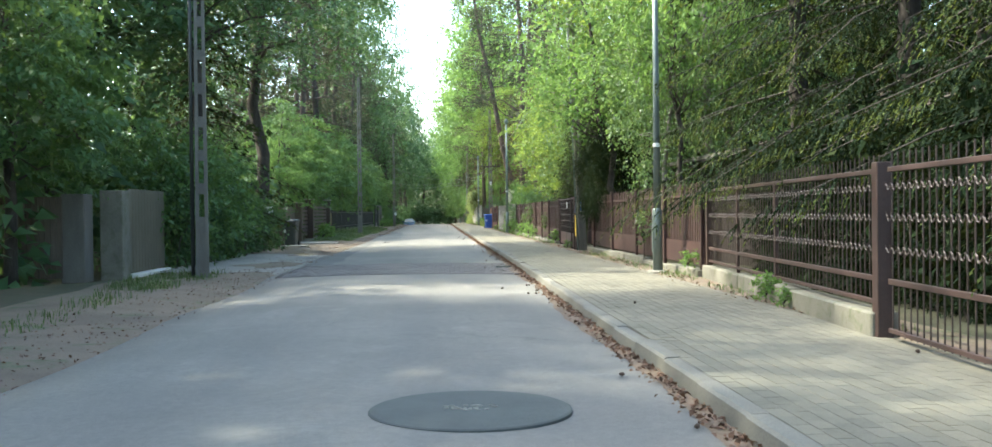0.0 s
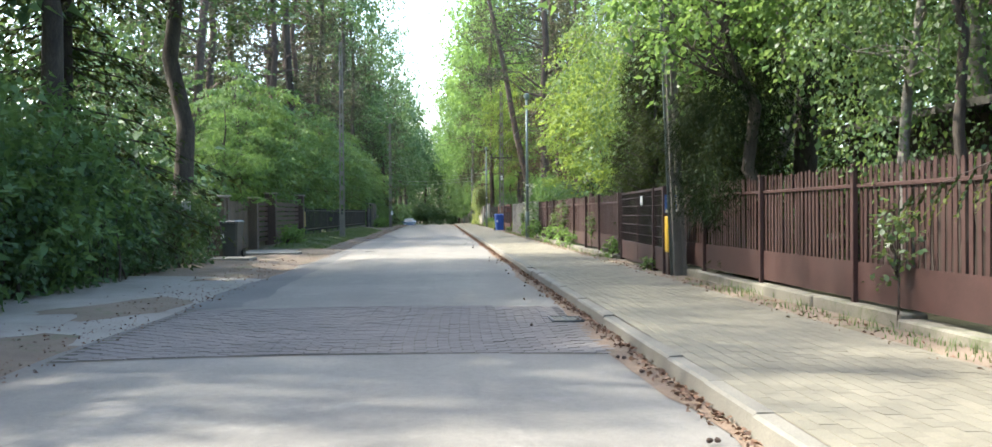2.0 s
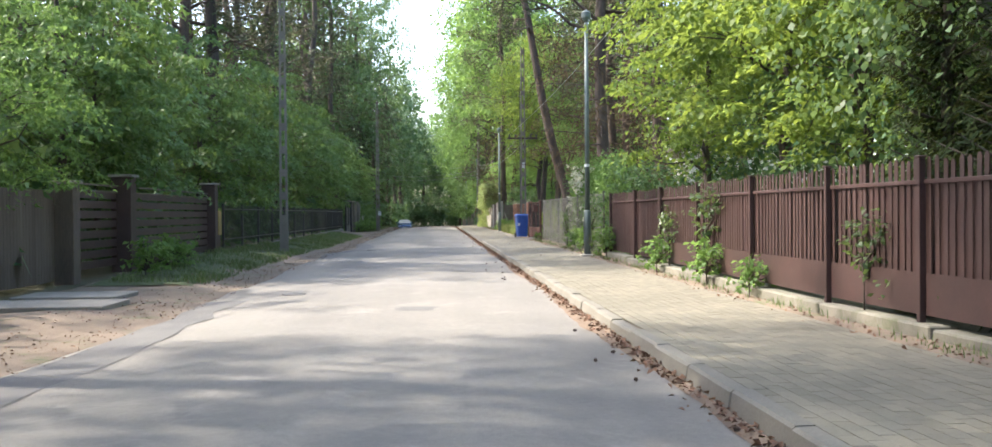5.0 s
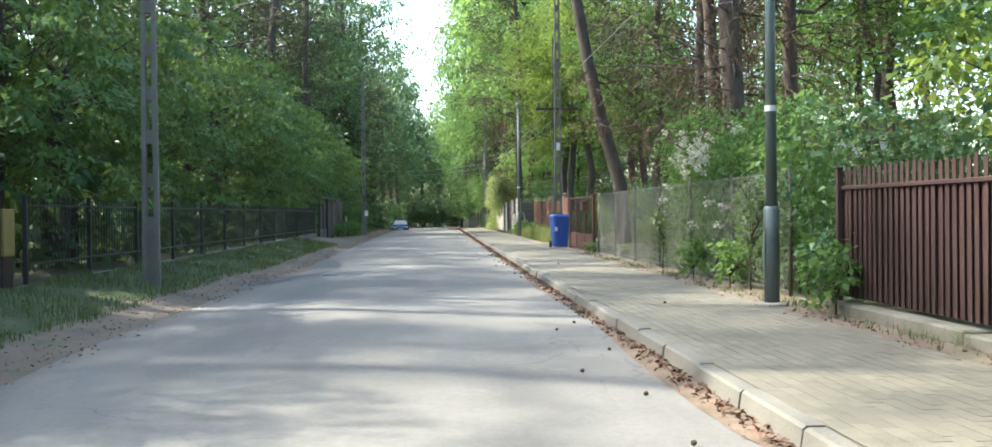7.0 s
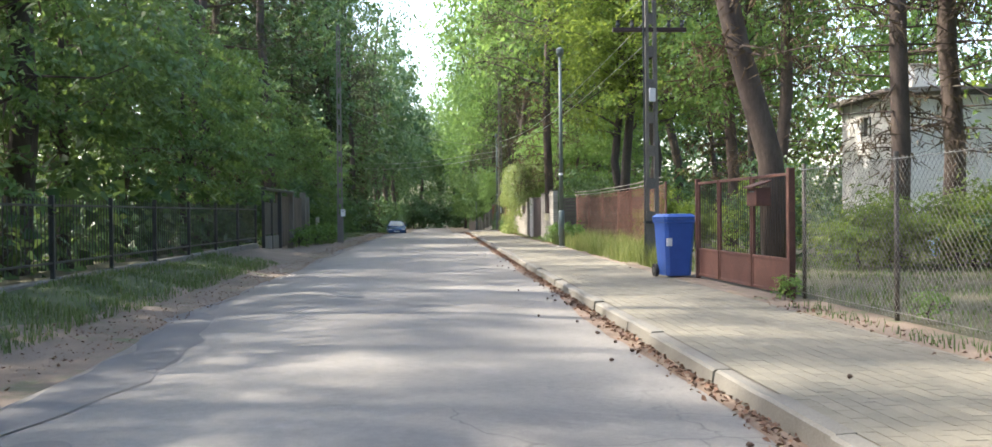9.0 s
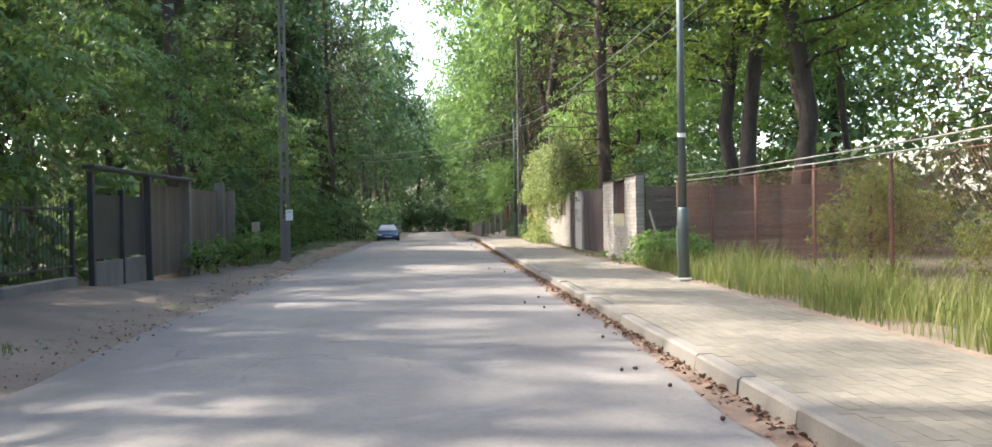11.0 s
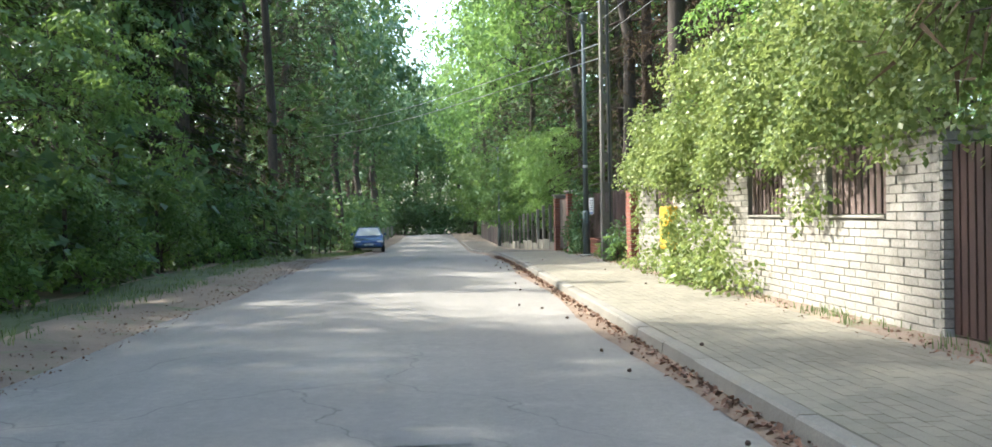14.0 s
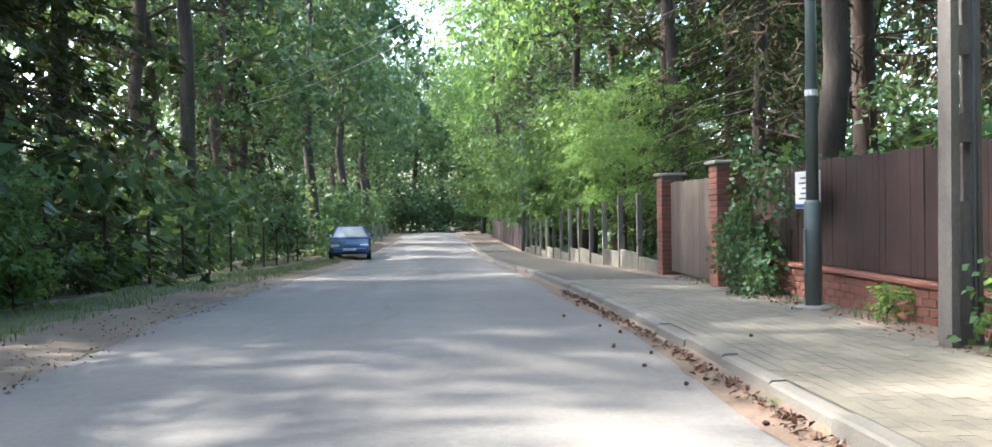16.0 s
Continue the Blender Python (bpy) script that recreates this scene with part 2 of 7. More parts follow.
gp.inputs["Base Color"].default_value = (0.02, 0.025, 0.03, 1)
gp.inputs["IOR"].default_value = 2.1

LEAF_MAPLE = leafy("maple_leaf", [(0.0, (0.0365, 0.0936, 0.0331)), (0.5, (0.0670, 0.1463, 0.0517)), (1.0, (0.1278, 0.2221, 0.0822))])
LEAF_LIGHT = leafy("light_leaf", [(0.0, (0.0542, 0.1239, 0.0339)), (0.5, (0.0937, 0.1884, 0.0564)), (1.0, (0.1628, 0.2746, 0.1034))], passing=0.52, glow=(0.28, 0.42, 0.10))
LEAF_YELLOW = leafy("yellow_leaf", [(0.0, (0.0550, 0.1100, 0.0250)), (0.5, (0.1012, 0.1812, 0.0425)), (1.0, (0.1705, 0.2562, 0.0725))], passing=0.5, glow=(0.36, 0.44, 0.07))
LONG_GRASS = leafy("long_grass_blade", [(0.0, (0.095, 0.130, 0.040)), (0.5, (0.17, 0.205, 0.075)), (0.85, (0.26, 0.27, 0.12)), (1.0, (0.36, 0.32, 0.19))], 0.55, 0.35, gloss=0.15)
LEAF_BIRCH = leafy("birch_leaf", [(0.0, (0.0408, 0.0930, 0.0375)), (0.5, (0.0764, 0.1420, 0.0648)), (1.0, (0.1427, 0.2153, 0.1196))], 0.45, 0.4)
LEAF_DARK = leafy("dark_leaf", [(0.0, (0.0266, 0.0676, 0.0400)), (0.6, (0.0572, 0.1222, 0.0661)), (1.0, (0.1139, 0.2012, 0.1062))], 0.45, 0.25, gloss=0.18)
LEAF_IVY = leafy("ivy_leaf", [(0.0, (0.0226, 0.0508, 0.0254)), (0.5, (0.0453, 0.0870, 0.0406)), (1.0, (0.1057, 0.1450, 0.0886))], 0.4, 0.3)
NEEDLE = leafy("spruce_needle", [(0.0, (0.0136, 0.0254, 0.0151)), (0.6, (0.0302, 0.0493, 0.0236)), (1.0, (0.0717, 0.0906, 0.0322))], 0.6, 0.15, (0.1480, 0.1628, 0.0296), gloss=0.06)
# needle green darkened to put the shade under the boughs into the colour
NEEDLE_SHADE = leafy("shade_needle", [(0.0, (0.0048, 0.0111, 0.0060)), (0.6, (0.0108, 0.0221, 0.0105)), (1.0, (0.0240, 0.0403, 0.0165))], 0.6, 0.1, (0.12, 0.15, 0.035), gloss=0.06)
# yellow-green tips, also paler to stand for light on the outer sprays
NEEDLE_TIP = leafy("lit_tip_needle", [(0.0, (0.0321, 0.0514, 0.0223)), (0.6, (0.0607, 0.0857, 0.0345)), (1.0, (0.1000, 0.1235, 0.0457))], 0.6, 0.25, (0.3, 0.34, 0.06), gloss=0.06)
NEEDLE_PINE = leafy("pine_needle", [(0.0, (0.0416, 0.0551, 0.0366)), (0.6, (0.0834, 0.1026, 0.0701)), (1.0, (0.1598, 0.1502, 0.1083))], 0.6, 0.15, (0.1480, 0.1480, 0.0592), gloss=0.06)
NEEDLE_DRY = leafy("dry_twig", [(0.0, (0.0570, 0.0420, 0.0308)), (0.6, (0.1036, 0.0779, 0.0558)), (1.0, (0.1658, 0.1249, 0.0914))], 0.8, 0.1, (0.1480, 0.1184, 0.0740), gloss=0.06)
PETAL = leafy("white_petal", [(0.0, (0.50, 0.51, 0.42)), (1.0, (0.68, 0.68, 0.61))], 0.6, 0.3, (0.5180, 0.5180, 0.4440))
LEAF_VINE = leafy("vine_leaf", [(0.0, (0.075, 0.125, 0.045)), (0.5, (0.135, 0.195, 0.078)), (1.0, (0.26, 0.31, 0.145))], 0.38, 0.38, (0.40, 0.48, 0.13))
PANEL_GREY = worn("pale_sheet", (0.31, 0.31, 0.29), (0.43, 0.43, 0.40), 1.3, 60, 0.7, stain=(0.20, 0.185, 0.155), stain_at=(0.58, 0.78))
GATE_BROWN = worn("faded_gate_paint", (0.052, 0.038, 0.035), (0.085, 0.064, 0.058), 1.5, 60, 0.6, stain=(0.12, 0.095, 0.085), stretch=(1, 1, 0.3), per_piece=0.12, stain_at=(0.6, 0.85))
GRASS = leafy("grass_blade", [(0.0, (0.0424, 0.0770, 0.0316)), (0.5, (0.0802, 0.1269, 0.0539)), (0.85, (0.1416, 0.1813, 0.0950)), (1.0, (0.2831, 0.2357, 0.2216))], 0.6, 0.3, gloss=0.15)

# ---- mesh tools ----
RNG = np.random.default_rng(7)


def prof(y):
    """Height of the street along its length: level, then a gentle fall beyond the crest."""
    s = np.clip((np.asarray(y, float) - 112.0) / 40.0, 0, 1)
    return -0.90 * s * s * (3 - 2 * s) - 0.0030 * np.clip(np.asarray(y, float) - 152.0, 0, 80)


def P(y):
    return float(prof(y))


class Shape:
    """Collects vertices and faces of one mesh."""

    def __init__(self):
        self.v, self.f = [], []

    def add(self, verts, faces):
        k = len(self.v)
        self.v.extend(tuple(v) for v in verts)
        self.f.extend(tuple(i + k for i in f) for f in faces)
        return self

    def box(self, x0, x1, y0, y1, z0, z1, c=0.0, m=None):
        if c <= 0:
            vs = [(x, y, z) for z in (z0, z1) for y in (y0, y1) for x in (x0, x1)]
            fs = [(0, 2, 3, 1), (4, 5, 7, 6), (0, 1, 5, 4), (2, 6, 7, 3), (0, 4, 6, 2), (1, 3, 7, 5)]
        else:
            vs, fs = [], []
            lo, hi = (x0, y0, z0), (x1, y1, z1)
            idx = {}
            for sx in (0, 1):
                for sy in (0, 1):
                    for sz in (0, 1):
                        s = (sx, sy, sz)
                        for ax in range(3):
                            p = [(hi[i] if s[i] else lo[i]) for i in range(3)]
                            for i in range(3):
                                if i != ax:
                                    p[i] += -c if s[i] else c
                            idx[(s, ax)] = len(vs)
                            vs.append(tuple(p))
            for ax in range(3):
                b, d = [i for i in range(3) if i != ax]
                for side in (0, 1):
                    ring = []
                    for u, w in ((0, 0), (1, 0), (1, 1), (0, 1)):
                        s = [0, 0, 0]
                        s[ax], s[b], s[d] = side, u, w
                        ring.append(idx[(tuple(s), ax)])
                    flip = (side == 0) ^ (ax == 1)
                    fs.append(tuple(reversed(ring)) if flip else tuple(ring))
                for u in (0, 1):
                    for w in (0, 1):
                        s0, s1 = [0, 0, 0], [0, 0, 0]
                        s0[b] = s1[b] = u
                        s0[d] = s1[d] = w
                        s0[ax], s1[ax] = 0, 1
                        fs.append((idx[(tuple(s0), b)], idx[(tuple(s1), b)], idx[(tuple(s1), d)], idx[(tuple(s0), d)]))
            for s in ((x, y, z) for x in (0, 1) for y in (0, 1) for z in (0, 1)):
                fs.append(tuple(idx[(s, a)] for a in range(3)))
        if m is not None:
            vs = [tuple(m @ Vector(v)) for v in vs]
        return self.add(vs, fs)

    def tube(self, pts, radii, n=8, cap=True):
        pts = [Vector(p) for p in pts]
        rings = []
        for i, p in enumerate(pts):
            d = (pts[min(i + 1, len(pts) - 1)] - pts[max(i - 1, 0)]).normalized()
            a = d.orthogonal().normalized() if abs(d.z) < 0.95 else Vector((1, 0, 0)).cross(d).normalized()
            b = d.cross(a)
            r = radii[i] if isinstance(radii, (list, tuple)) else radii
            rings.append([p + r * (math.cos(t) * a + math.sin(t) * b) for t in (2 * math.pi * j / n for j in range(n))])
        fs = []
        for i in range(len(rings) - 1):
            for j in range(n):
                k = (j + 1) % n
                fs.append((i * n + j, i * n + k, (i + 1) * n + k, (i + 1) * n + j))
        if cap:
            fs += [tuple(reversed(range(n))), tuple(range((len(rings) - 1) * n, len(rings) * n))]
        return self.add([v for r in rings for v in r], fs)

    def prism(self, ring, dx, dy, dz):
        """A flat polygon pushed along a vector."""
        n = len(ring)
        vs = list(ring) + [(x + dx, y + dy, z + dz) for x, y, z in ring]
        fs = [tuple(reversed(range(n))), tuple(range(n, 2 * n))] + [(i, (i + 1) % n, n + (i + 1) % n, n + i) for i in range(n)]
        return self.add(vs, fs)

    def mesh(self, name, smooth=False):
        me = bpy.data.meshes.new(name)
        me.from_pydata(self.v, [], self.f)
        bm = bmesh.new()
        bm.from_mesh(me)
        bmesh.ops.recalc_face_normals(bm, faces=bm.faces)
        bm.to_mesh(me)
        bm.free()
        if smooth:
            me.polygons.foreach_set("use_smooth", [True] * len(me.polygons))
        return me


def array_mesh(name, verts, quads, mat, flat=False):
    """A mesh from numpy arrays of vertices and of faces with three or four corners."""
    me = bpy.data.meshes.new(name)
    verts, quads = np.asarray(verts, np.float32).reshape(-1, 3), np.asarray(quads, np.int32)
    k = quads.shape[-1] if quads.ndim > 1 else 4
    me.vertices.add(len(verts))
    me.vertices.foreach_set("co", verts.ravel())
    me.loops.add(quads.size)
    me.loops.foreach_set("vertex_index", quads.ravel())
    me.polygons.add(len(quads))
    me.polygons.foreach_set("loop_start", np.arange(0, quads.size, k, dtype=np.int32))
    me.update(calc_edges=True)
    me.validate()
    if flat:
        me.shade_flat()
    me.materials.append(mat)
    return me


def part(name, shape, mat, parent=None, label="", smooth=False, at=None):
    me = shape if isinstance(shape, bpy.types.Mesh) else shape.mesh(name, smooth)
    if not me.materials:
        me.materials.append(mat)
    ob = new(name, me)
    if parent is not None:
        ob.parent = parent
    if at is not None:
        ob.matrix_basis = at
    return tagged(ob, label)


def thing(name, x, y, z, label, category, group="", kind="", rz=0.0):
    ob = new(name)
    ob.empty_display_size = 0.2
    ob.matrix_basis = pose(x, y, z, 0, 0, rz)
    return tagged(ob, label, category, group, kind)


def unit(v):
    return v / np.maximum(np.linalg.norm(v, axis=-1, keepdims=True), 1e-9)


def leaf_quads(c, size, axis, up, width=0.62, fold=0.15, tri=False):
    """Folded leaf blades at the places c, along axis, with faces turned towards up; far ones have three corners."""
    n = len(c)
    axis, size = unit(axis), np.broadcast_to(np.asarray(size, float), (n,))[:, None]
    side = unit(np.cross(axis, up))
    nor = np.cross(side, axis)
    base, tip = c - axis * size * 0.5, c + axis * size * 0.5
    if tri:
        v = np.stack([base - side * size * width * 0.5, base + side * size * width * 0.5, tip], 1).reshape(-1, 3)
        return v, np.arange(3 * n).reshape(n, 3)
    mid = c + axis * size * 0.06
    l = mid - side * size * width * 0.5 + nor * size * fold
    r = mid + side * size * width * 0.5 + nor * size * fold
    v = np.stack([base, r, tip, l], 1).reshape(-1, 3)
    return v, np.arange(4 * n).reshape(n, 4)


def scatter_leaves(name, centres, spread, per, size, mat, seed, droop=0.3, flat=0.45, width=0.62, tilt=0.6, slope=None, tri=False):
    """Clumps of leaves: per leaves round every centre, in flattened sprays."""
    r = np.random.default_rng(seed)
    centres = np.asarray(centres, float)
    spread = np.broadcast_to(np.asarray(spread, float), (len(centres),))
    c = np.repeat(centres, per, 0)
    s = np.repeat(spread, per)[:, None]
    d = unit(r.normal(size=c.shape)) * (r.random((len(c), 1)) ** 0.45)
    # every spray leans its own way
    lean = np.repeat(r.normal(0, 0.35, (len(centres), 2)) if slope is None else slope + r.normal(0, 0.16, (len(centres), 2)), per, 0)
    off = d * s
    off[:, 2] = off[:, 2] * flat + off[:, 0] * lean[:, 0] + off[:, 1] * lean[:, 1] - droop * 0.35 * s[:, 0] * (np.hypot(d[:, 0], d[:, 1]) ** 2)
    pos = c + off
    axis = d * np.array([1, 1, 0.35]) + r.normal(0, 0.35, c.shape)
    axis[:, 2] -= droop
    up = r.normal(0, tilt, c.shape)
    up[:, 2] += 1.0
    if slope is not None:
        up[:, :2] -= lean
    sz = size * r.uniform(0.6, 1.25, len(c))
    v, q = leaf_quads(pos, sz, axis, up, width, 0.15, tri)
    return array_mesh(name, v, q, mat)


def crown_points(r, n, rx, ry, rz, zc, low=-1.0, shell=0.5):
    """Places for sprays in an uneven egg-shaped crown, most of them near its outside."""
    out = []
    lobes = unit(r.normal(size=(7, 3)))
    amp = r.uniform(-0.25, 0.3, 7)
    while len(out) < n:
        d = unit(r.normal(size=3))
        k = 1 + sum(a * max(0.0, float(d @ b)) ** 3 for a, b in zip(amp, lobes))
        rad = k * (shell + (1 - shell) * r.random()) if r.random() < 0.8 else k * r.random()
        p = d * rad
        if p[2] < low:
            continue
        out.append((p[0] * rx, p[1] * ry, zc + p[2] * rz))
    return np.array(out)


def bent(a, b, r, wig, n=4, sag=0.0):
    a, b = Vector(a), Vector(b)
    ln = (b - a).length
    pts = []
    for i in range(n + 1):
        t = i / n
        p = a.lerp(b, t)
        if 0 < i < n:
            p += Vector(r.normal(0, wig * ln, 3))
        p.z += sag * ln * math.sin(math.pi * t)
        pts.append(p)
    return pts


def trunk_shape(r, height, rad, top, lean=(0, 0), wig=0.012, seg=8, sides=9):
    s = Shape()
    pts, radii = [], []
    for i in range(seg + 1):
        t = i / seg
        pts.append((lean[0] * t + r.normal(0, wig * height) * (0 < i), lean[1] * t + r.normal(0, wig * height) * (0 < i), height * t - 0.1 * (i == 0)))
        radii.append((rad * (1 - t) + top * t) * (1.16 if i == 0 else 1.0))
    s.tube(pts, radii, sides)
    return s, pts, radii


def tree(name, label, category, seed, height, rad, crown, leaf, mat, bark, n, per, spread, lean=(0, 0), droop=0.3, flat=0.45,
         limbs=14, top=0.25, width=0.62, low=-0.85, shell=0.5, from_z=0.3, tilt=0.6, outward=0.0, tri=False):
    """A broadleaf tree: trunk with limbs that reach into the sprays of the crown. Crown: rx, ry, rz, centre height."""
    r = np.random.default_rng(seed)
    t = thing(name, 0, 0, -50, label, category)
    s, pts, radii = trunk_shape(r, height, rad, rad * top, lean)
    rx, ry, rz, zc = crown
    cen = crown_points(r, n, rx, ry, rz, zc, low, shell)
    cen[:, 0] += lean[0] * cen[:, 2] / height
    cen[:, 1] += lean[1] * cen[:, 2] / height
    for i in range(limbs):
        b = cen[int(r.integers(len(cen)))]
        h = max(height * from_z, min(height * 0.95, b[2] - 0.25 * math.hypot(b[0], b[1]) - 0.3))
        k = h / height * (len(pts) - 1)
        i0 = int(min(k, len(pts) - 2))
        a = Vector(pts[i0]).lerp(Vector(pts[i0 + 1]), k - i0)
        ra = max(0.02, radii[i0] * 0.42)
        bp = bent(a, b, r, 0.05, 4, 0.06)
        s.tube(bp, [ra, ra * 0.7, ra * 0.5, ra * 0.32, ra * 0.15], 4, False)
        for _ in range(2):
            e = cen[int(r.integers(len(cen)))]
            if (Vector(e) - bp[2]).length < max(rx, rz) * 0.9:
                s.tube(bent(bp[2], e, r, 0.06, 3, 0.03), [ra * 0.4, ra * 0.28, ra * 0.18, ra * 0.08], 3, False)
    part("trunk", s, bark, t, smooth=True)
    slope = -outward * unit(cen[:, :2]) if outward else None
    part("crown", scatter_leaves("crown", cen, np.random.default_rng(seed + 1).uniform(0.6, 1.25, len(cen)) * spread, per, leaf, mat, seed + 2, droop, flat, width, tilt, slope, tri), mat, t)
    return t


def conifer(name, label, seed, height, rad, base_r, first, mat, bark, whorls, per, leaf, droop=0.35, lift=0.0, twig=0.5, width=0.35, fan=7, tri=True):
    """A spruce or fir: whorls of drooping boughs, each lined with hanging sprays of needles."""
    r = np.random.default_rng(seed)
    t = thing(name, 0, 0, -50, label, "tree")
    s, pts, radii = trunk_shape(r, height, rad, 0.03, (0, 0), 0.003)
    pos, axs, ups, siz = [], [], [], []
    for w in range(whorls):
        f = w / whorls
        h = first + (height - first) * f
        reach = base_r * (1 - f) ** 0.8 * r.uniform(0.8, 1.15) + 0.15
        for b in range(int(r.integers(5, 8))):
            a = r.uniform(0, 2 * math.pi)
            ln = reach * r.uniform(0.7, 1.1)
            dirn = np.array([math.cos(a), math.sin(a), 0])
            k = max(3, int(per * ln / base_r))
            u = np.linspace(0.12, 1.0, k)
            line = dirn[None] * (u * ln)[:, None]
            line[:, 2] += h + lift * ln * u - droop * ln * u ** 1.6 + 0.15 * droop * ln * np.clip(u - 0.8, 0, 1) * 5 * 0.3
            s.tube([tuple(line[0] * [0, 0, 1]), tuple(line[k // 2]), tuple(line[-1])], [0.03 * (1 - f) + 0.008, 0.018 * (1 - f) + 0.006, 0.004], 3, False)
            side = np.array([-math.sin(a), math.cos(a), 0])
            m = fan
            for j in range(k):
                wd = twig * (1.05 - 0.75 * u[j]) * (0.4 + 0.6 * (1 - f))
                o = r.uniform(-1, 1, m)
                p = line[j] + side[None] * (o * wd)[:, None] + r.normal(0, 0.05, (m, 3))
                p[:, 2] -= np.abs(o) * wd * 0.55 + r.uniform(0, 0.16, m)
                pos.append(p)
                ax = dirn[None] * 0.7 + side[None] * (np.sign(o) * 0.7)[:, None] + r.normal(0, 0.25, (m, 3))
                ax[:, 2] -= 0.7 * r.random(m) + 0.2
                axs.append(ax)
                up = r.normal(0, 0.5, (m, 3))
                up[:, 2] += 0.9
                ups.append(up)
                siz.append(leaf * r.uniform(0.6, 1.3, m))
    v, q = leaf_quads(np.concatenate(pos), np.concatenate(siz), np.concatenate(axs), np.concatenate(ups), width, 0.08, tri)
    part("trunk", s, bark, t, smooth=True)
    part("crown", array_mesh("crown", v, q, mat), mat, t)
    return t


def frond_spruce(name, label, seed, height, rad, base_r, first, mat, tip_mat, bark, whorls, droop=0.42):
    """A near spruce: drooping boughs, each a flat frond of side twigs that hang and taper to pointed sprays."""
    r = np.random.default_rng(seed)
    t = thing(name, 0, 0, -50, label, "tree")
    s, pts, radii = trunk_shape(r, height, rad, 0.03, (0, 0), 0.003)
    old, young = [[], [], []], [[], [], []]
    for w in range(whorls):
        f = w / whorls
        h = first + (height - first) * f ** 1.35
        low = h < 5.4
        reach = base_r * (1 - f) ** 0.75 * r.uniform(0.85, 1.12) + 0.2
        for _ in range(int(r.integers(5, 8))):
            a, ln = r.uniform(0, 2 * math.pi), reach * r.uniform(0.65, 1.1)
            dirn, side = np.array([math.cos(a), math.sin(a), 0]), np.array([-math.sin(a), math.cos(a), 0])
            k = max(4, int(ln / (0.11 if low else 0.26)))
            sag = droop * r.uniform(0.7, 1.3)
            at = lambda u: dirn * (u * ln) + np.array([0, 0, h - sag * ln * u ** 1.5 + 0.10 * ln * max(0.0, u - 0.75)])
            s.tube([tuple(at(0)), tuple(at(0.5)), tuple(at(0.95))], [0.022 * (1 - f) + 0.006, 0.010, 0.003], 3, False)
            for u in np.linspace(0.15, 1.0, k):
                o = at(u)
                for sg in (-1, 1):
                    tl = (0.55 * (1 - u) + 0.22) * r.uniform(0.7, 1.2) * (0.55 + 0.45 * (1 - f))
                    td = unit(dirn * r.uniform(0.5, 0.9) + side * sg * r.uniform(0.6, 1.0) + np.array([0, 0, -r.uniform(0.35, 1.3)]))
                    m = max(3, int(tl / (0.021 if low else 0.07)))
                    v = np.linspace(0.1, 1.0, m)
                    p = o + td * (v * tl)[:, None]
                    p[:, 2] -= 0.35 * tl * v ** 2
                    flip = np.where(np.arange(m) % 2 == 0, 1, -1)[:, None]
                    ax = td + np.cross(td, [0, 0, 1.0]) * flip * 0.75 + r.normal(0, 0.18, (m, 3)) + np.array([0, 0, -0.35])
                    # outer twig ends take the lit-looking colour, the inside the shade colour
                    outer_tips = (v > 0.6) & (u > 0.5) & (r.random(m) < 0.8)
                    for dst, msk in ((old, ~outer_tips), (young, outer_tips)):
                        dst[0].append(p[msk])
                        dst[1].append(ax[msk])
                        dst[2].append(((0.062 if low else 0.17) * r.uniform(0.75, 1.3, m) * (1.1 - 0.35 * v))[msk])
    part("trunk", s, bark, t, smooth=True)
    for nm, (p, ax, sz), mt, lab in (("crown", old, mat, ""), ("young_growth", young, tip_mat, "yellow-green shoot tips, coloured paler as if lit")):
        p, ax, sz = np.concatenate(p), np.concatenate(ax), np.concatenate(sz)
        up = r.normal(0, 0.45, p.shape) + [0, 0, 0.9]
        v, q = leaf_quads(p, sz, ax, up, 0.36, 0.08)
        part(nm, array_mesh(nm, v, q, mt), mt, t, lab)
    return t


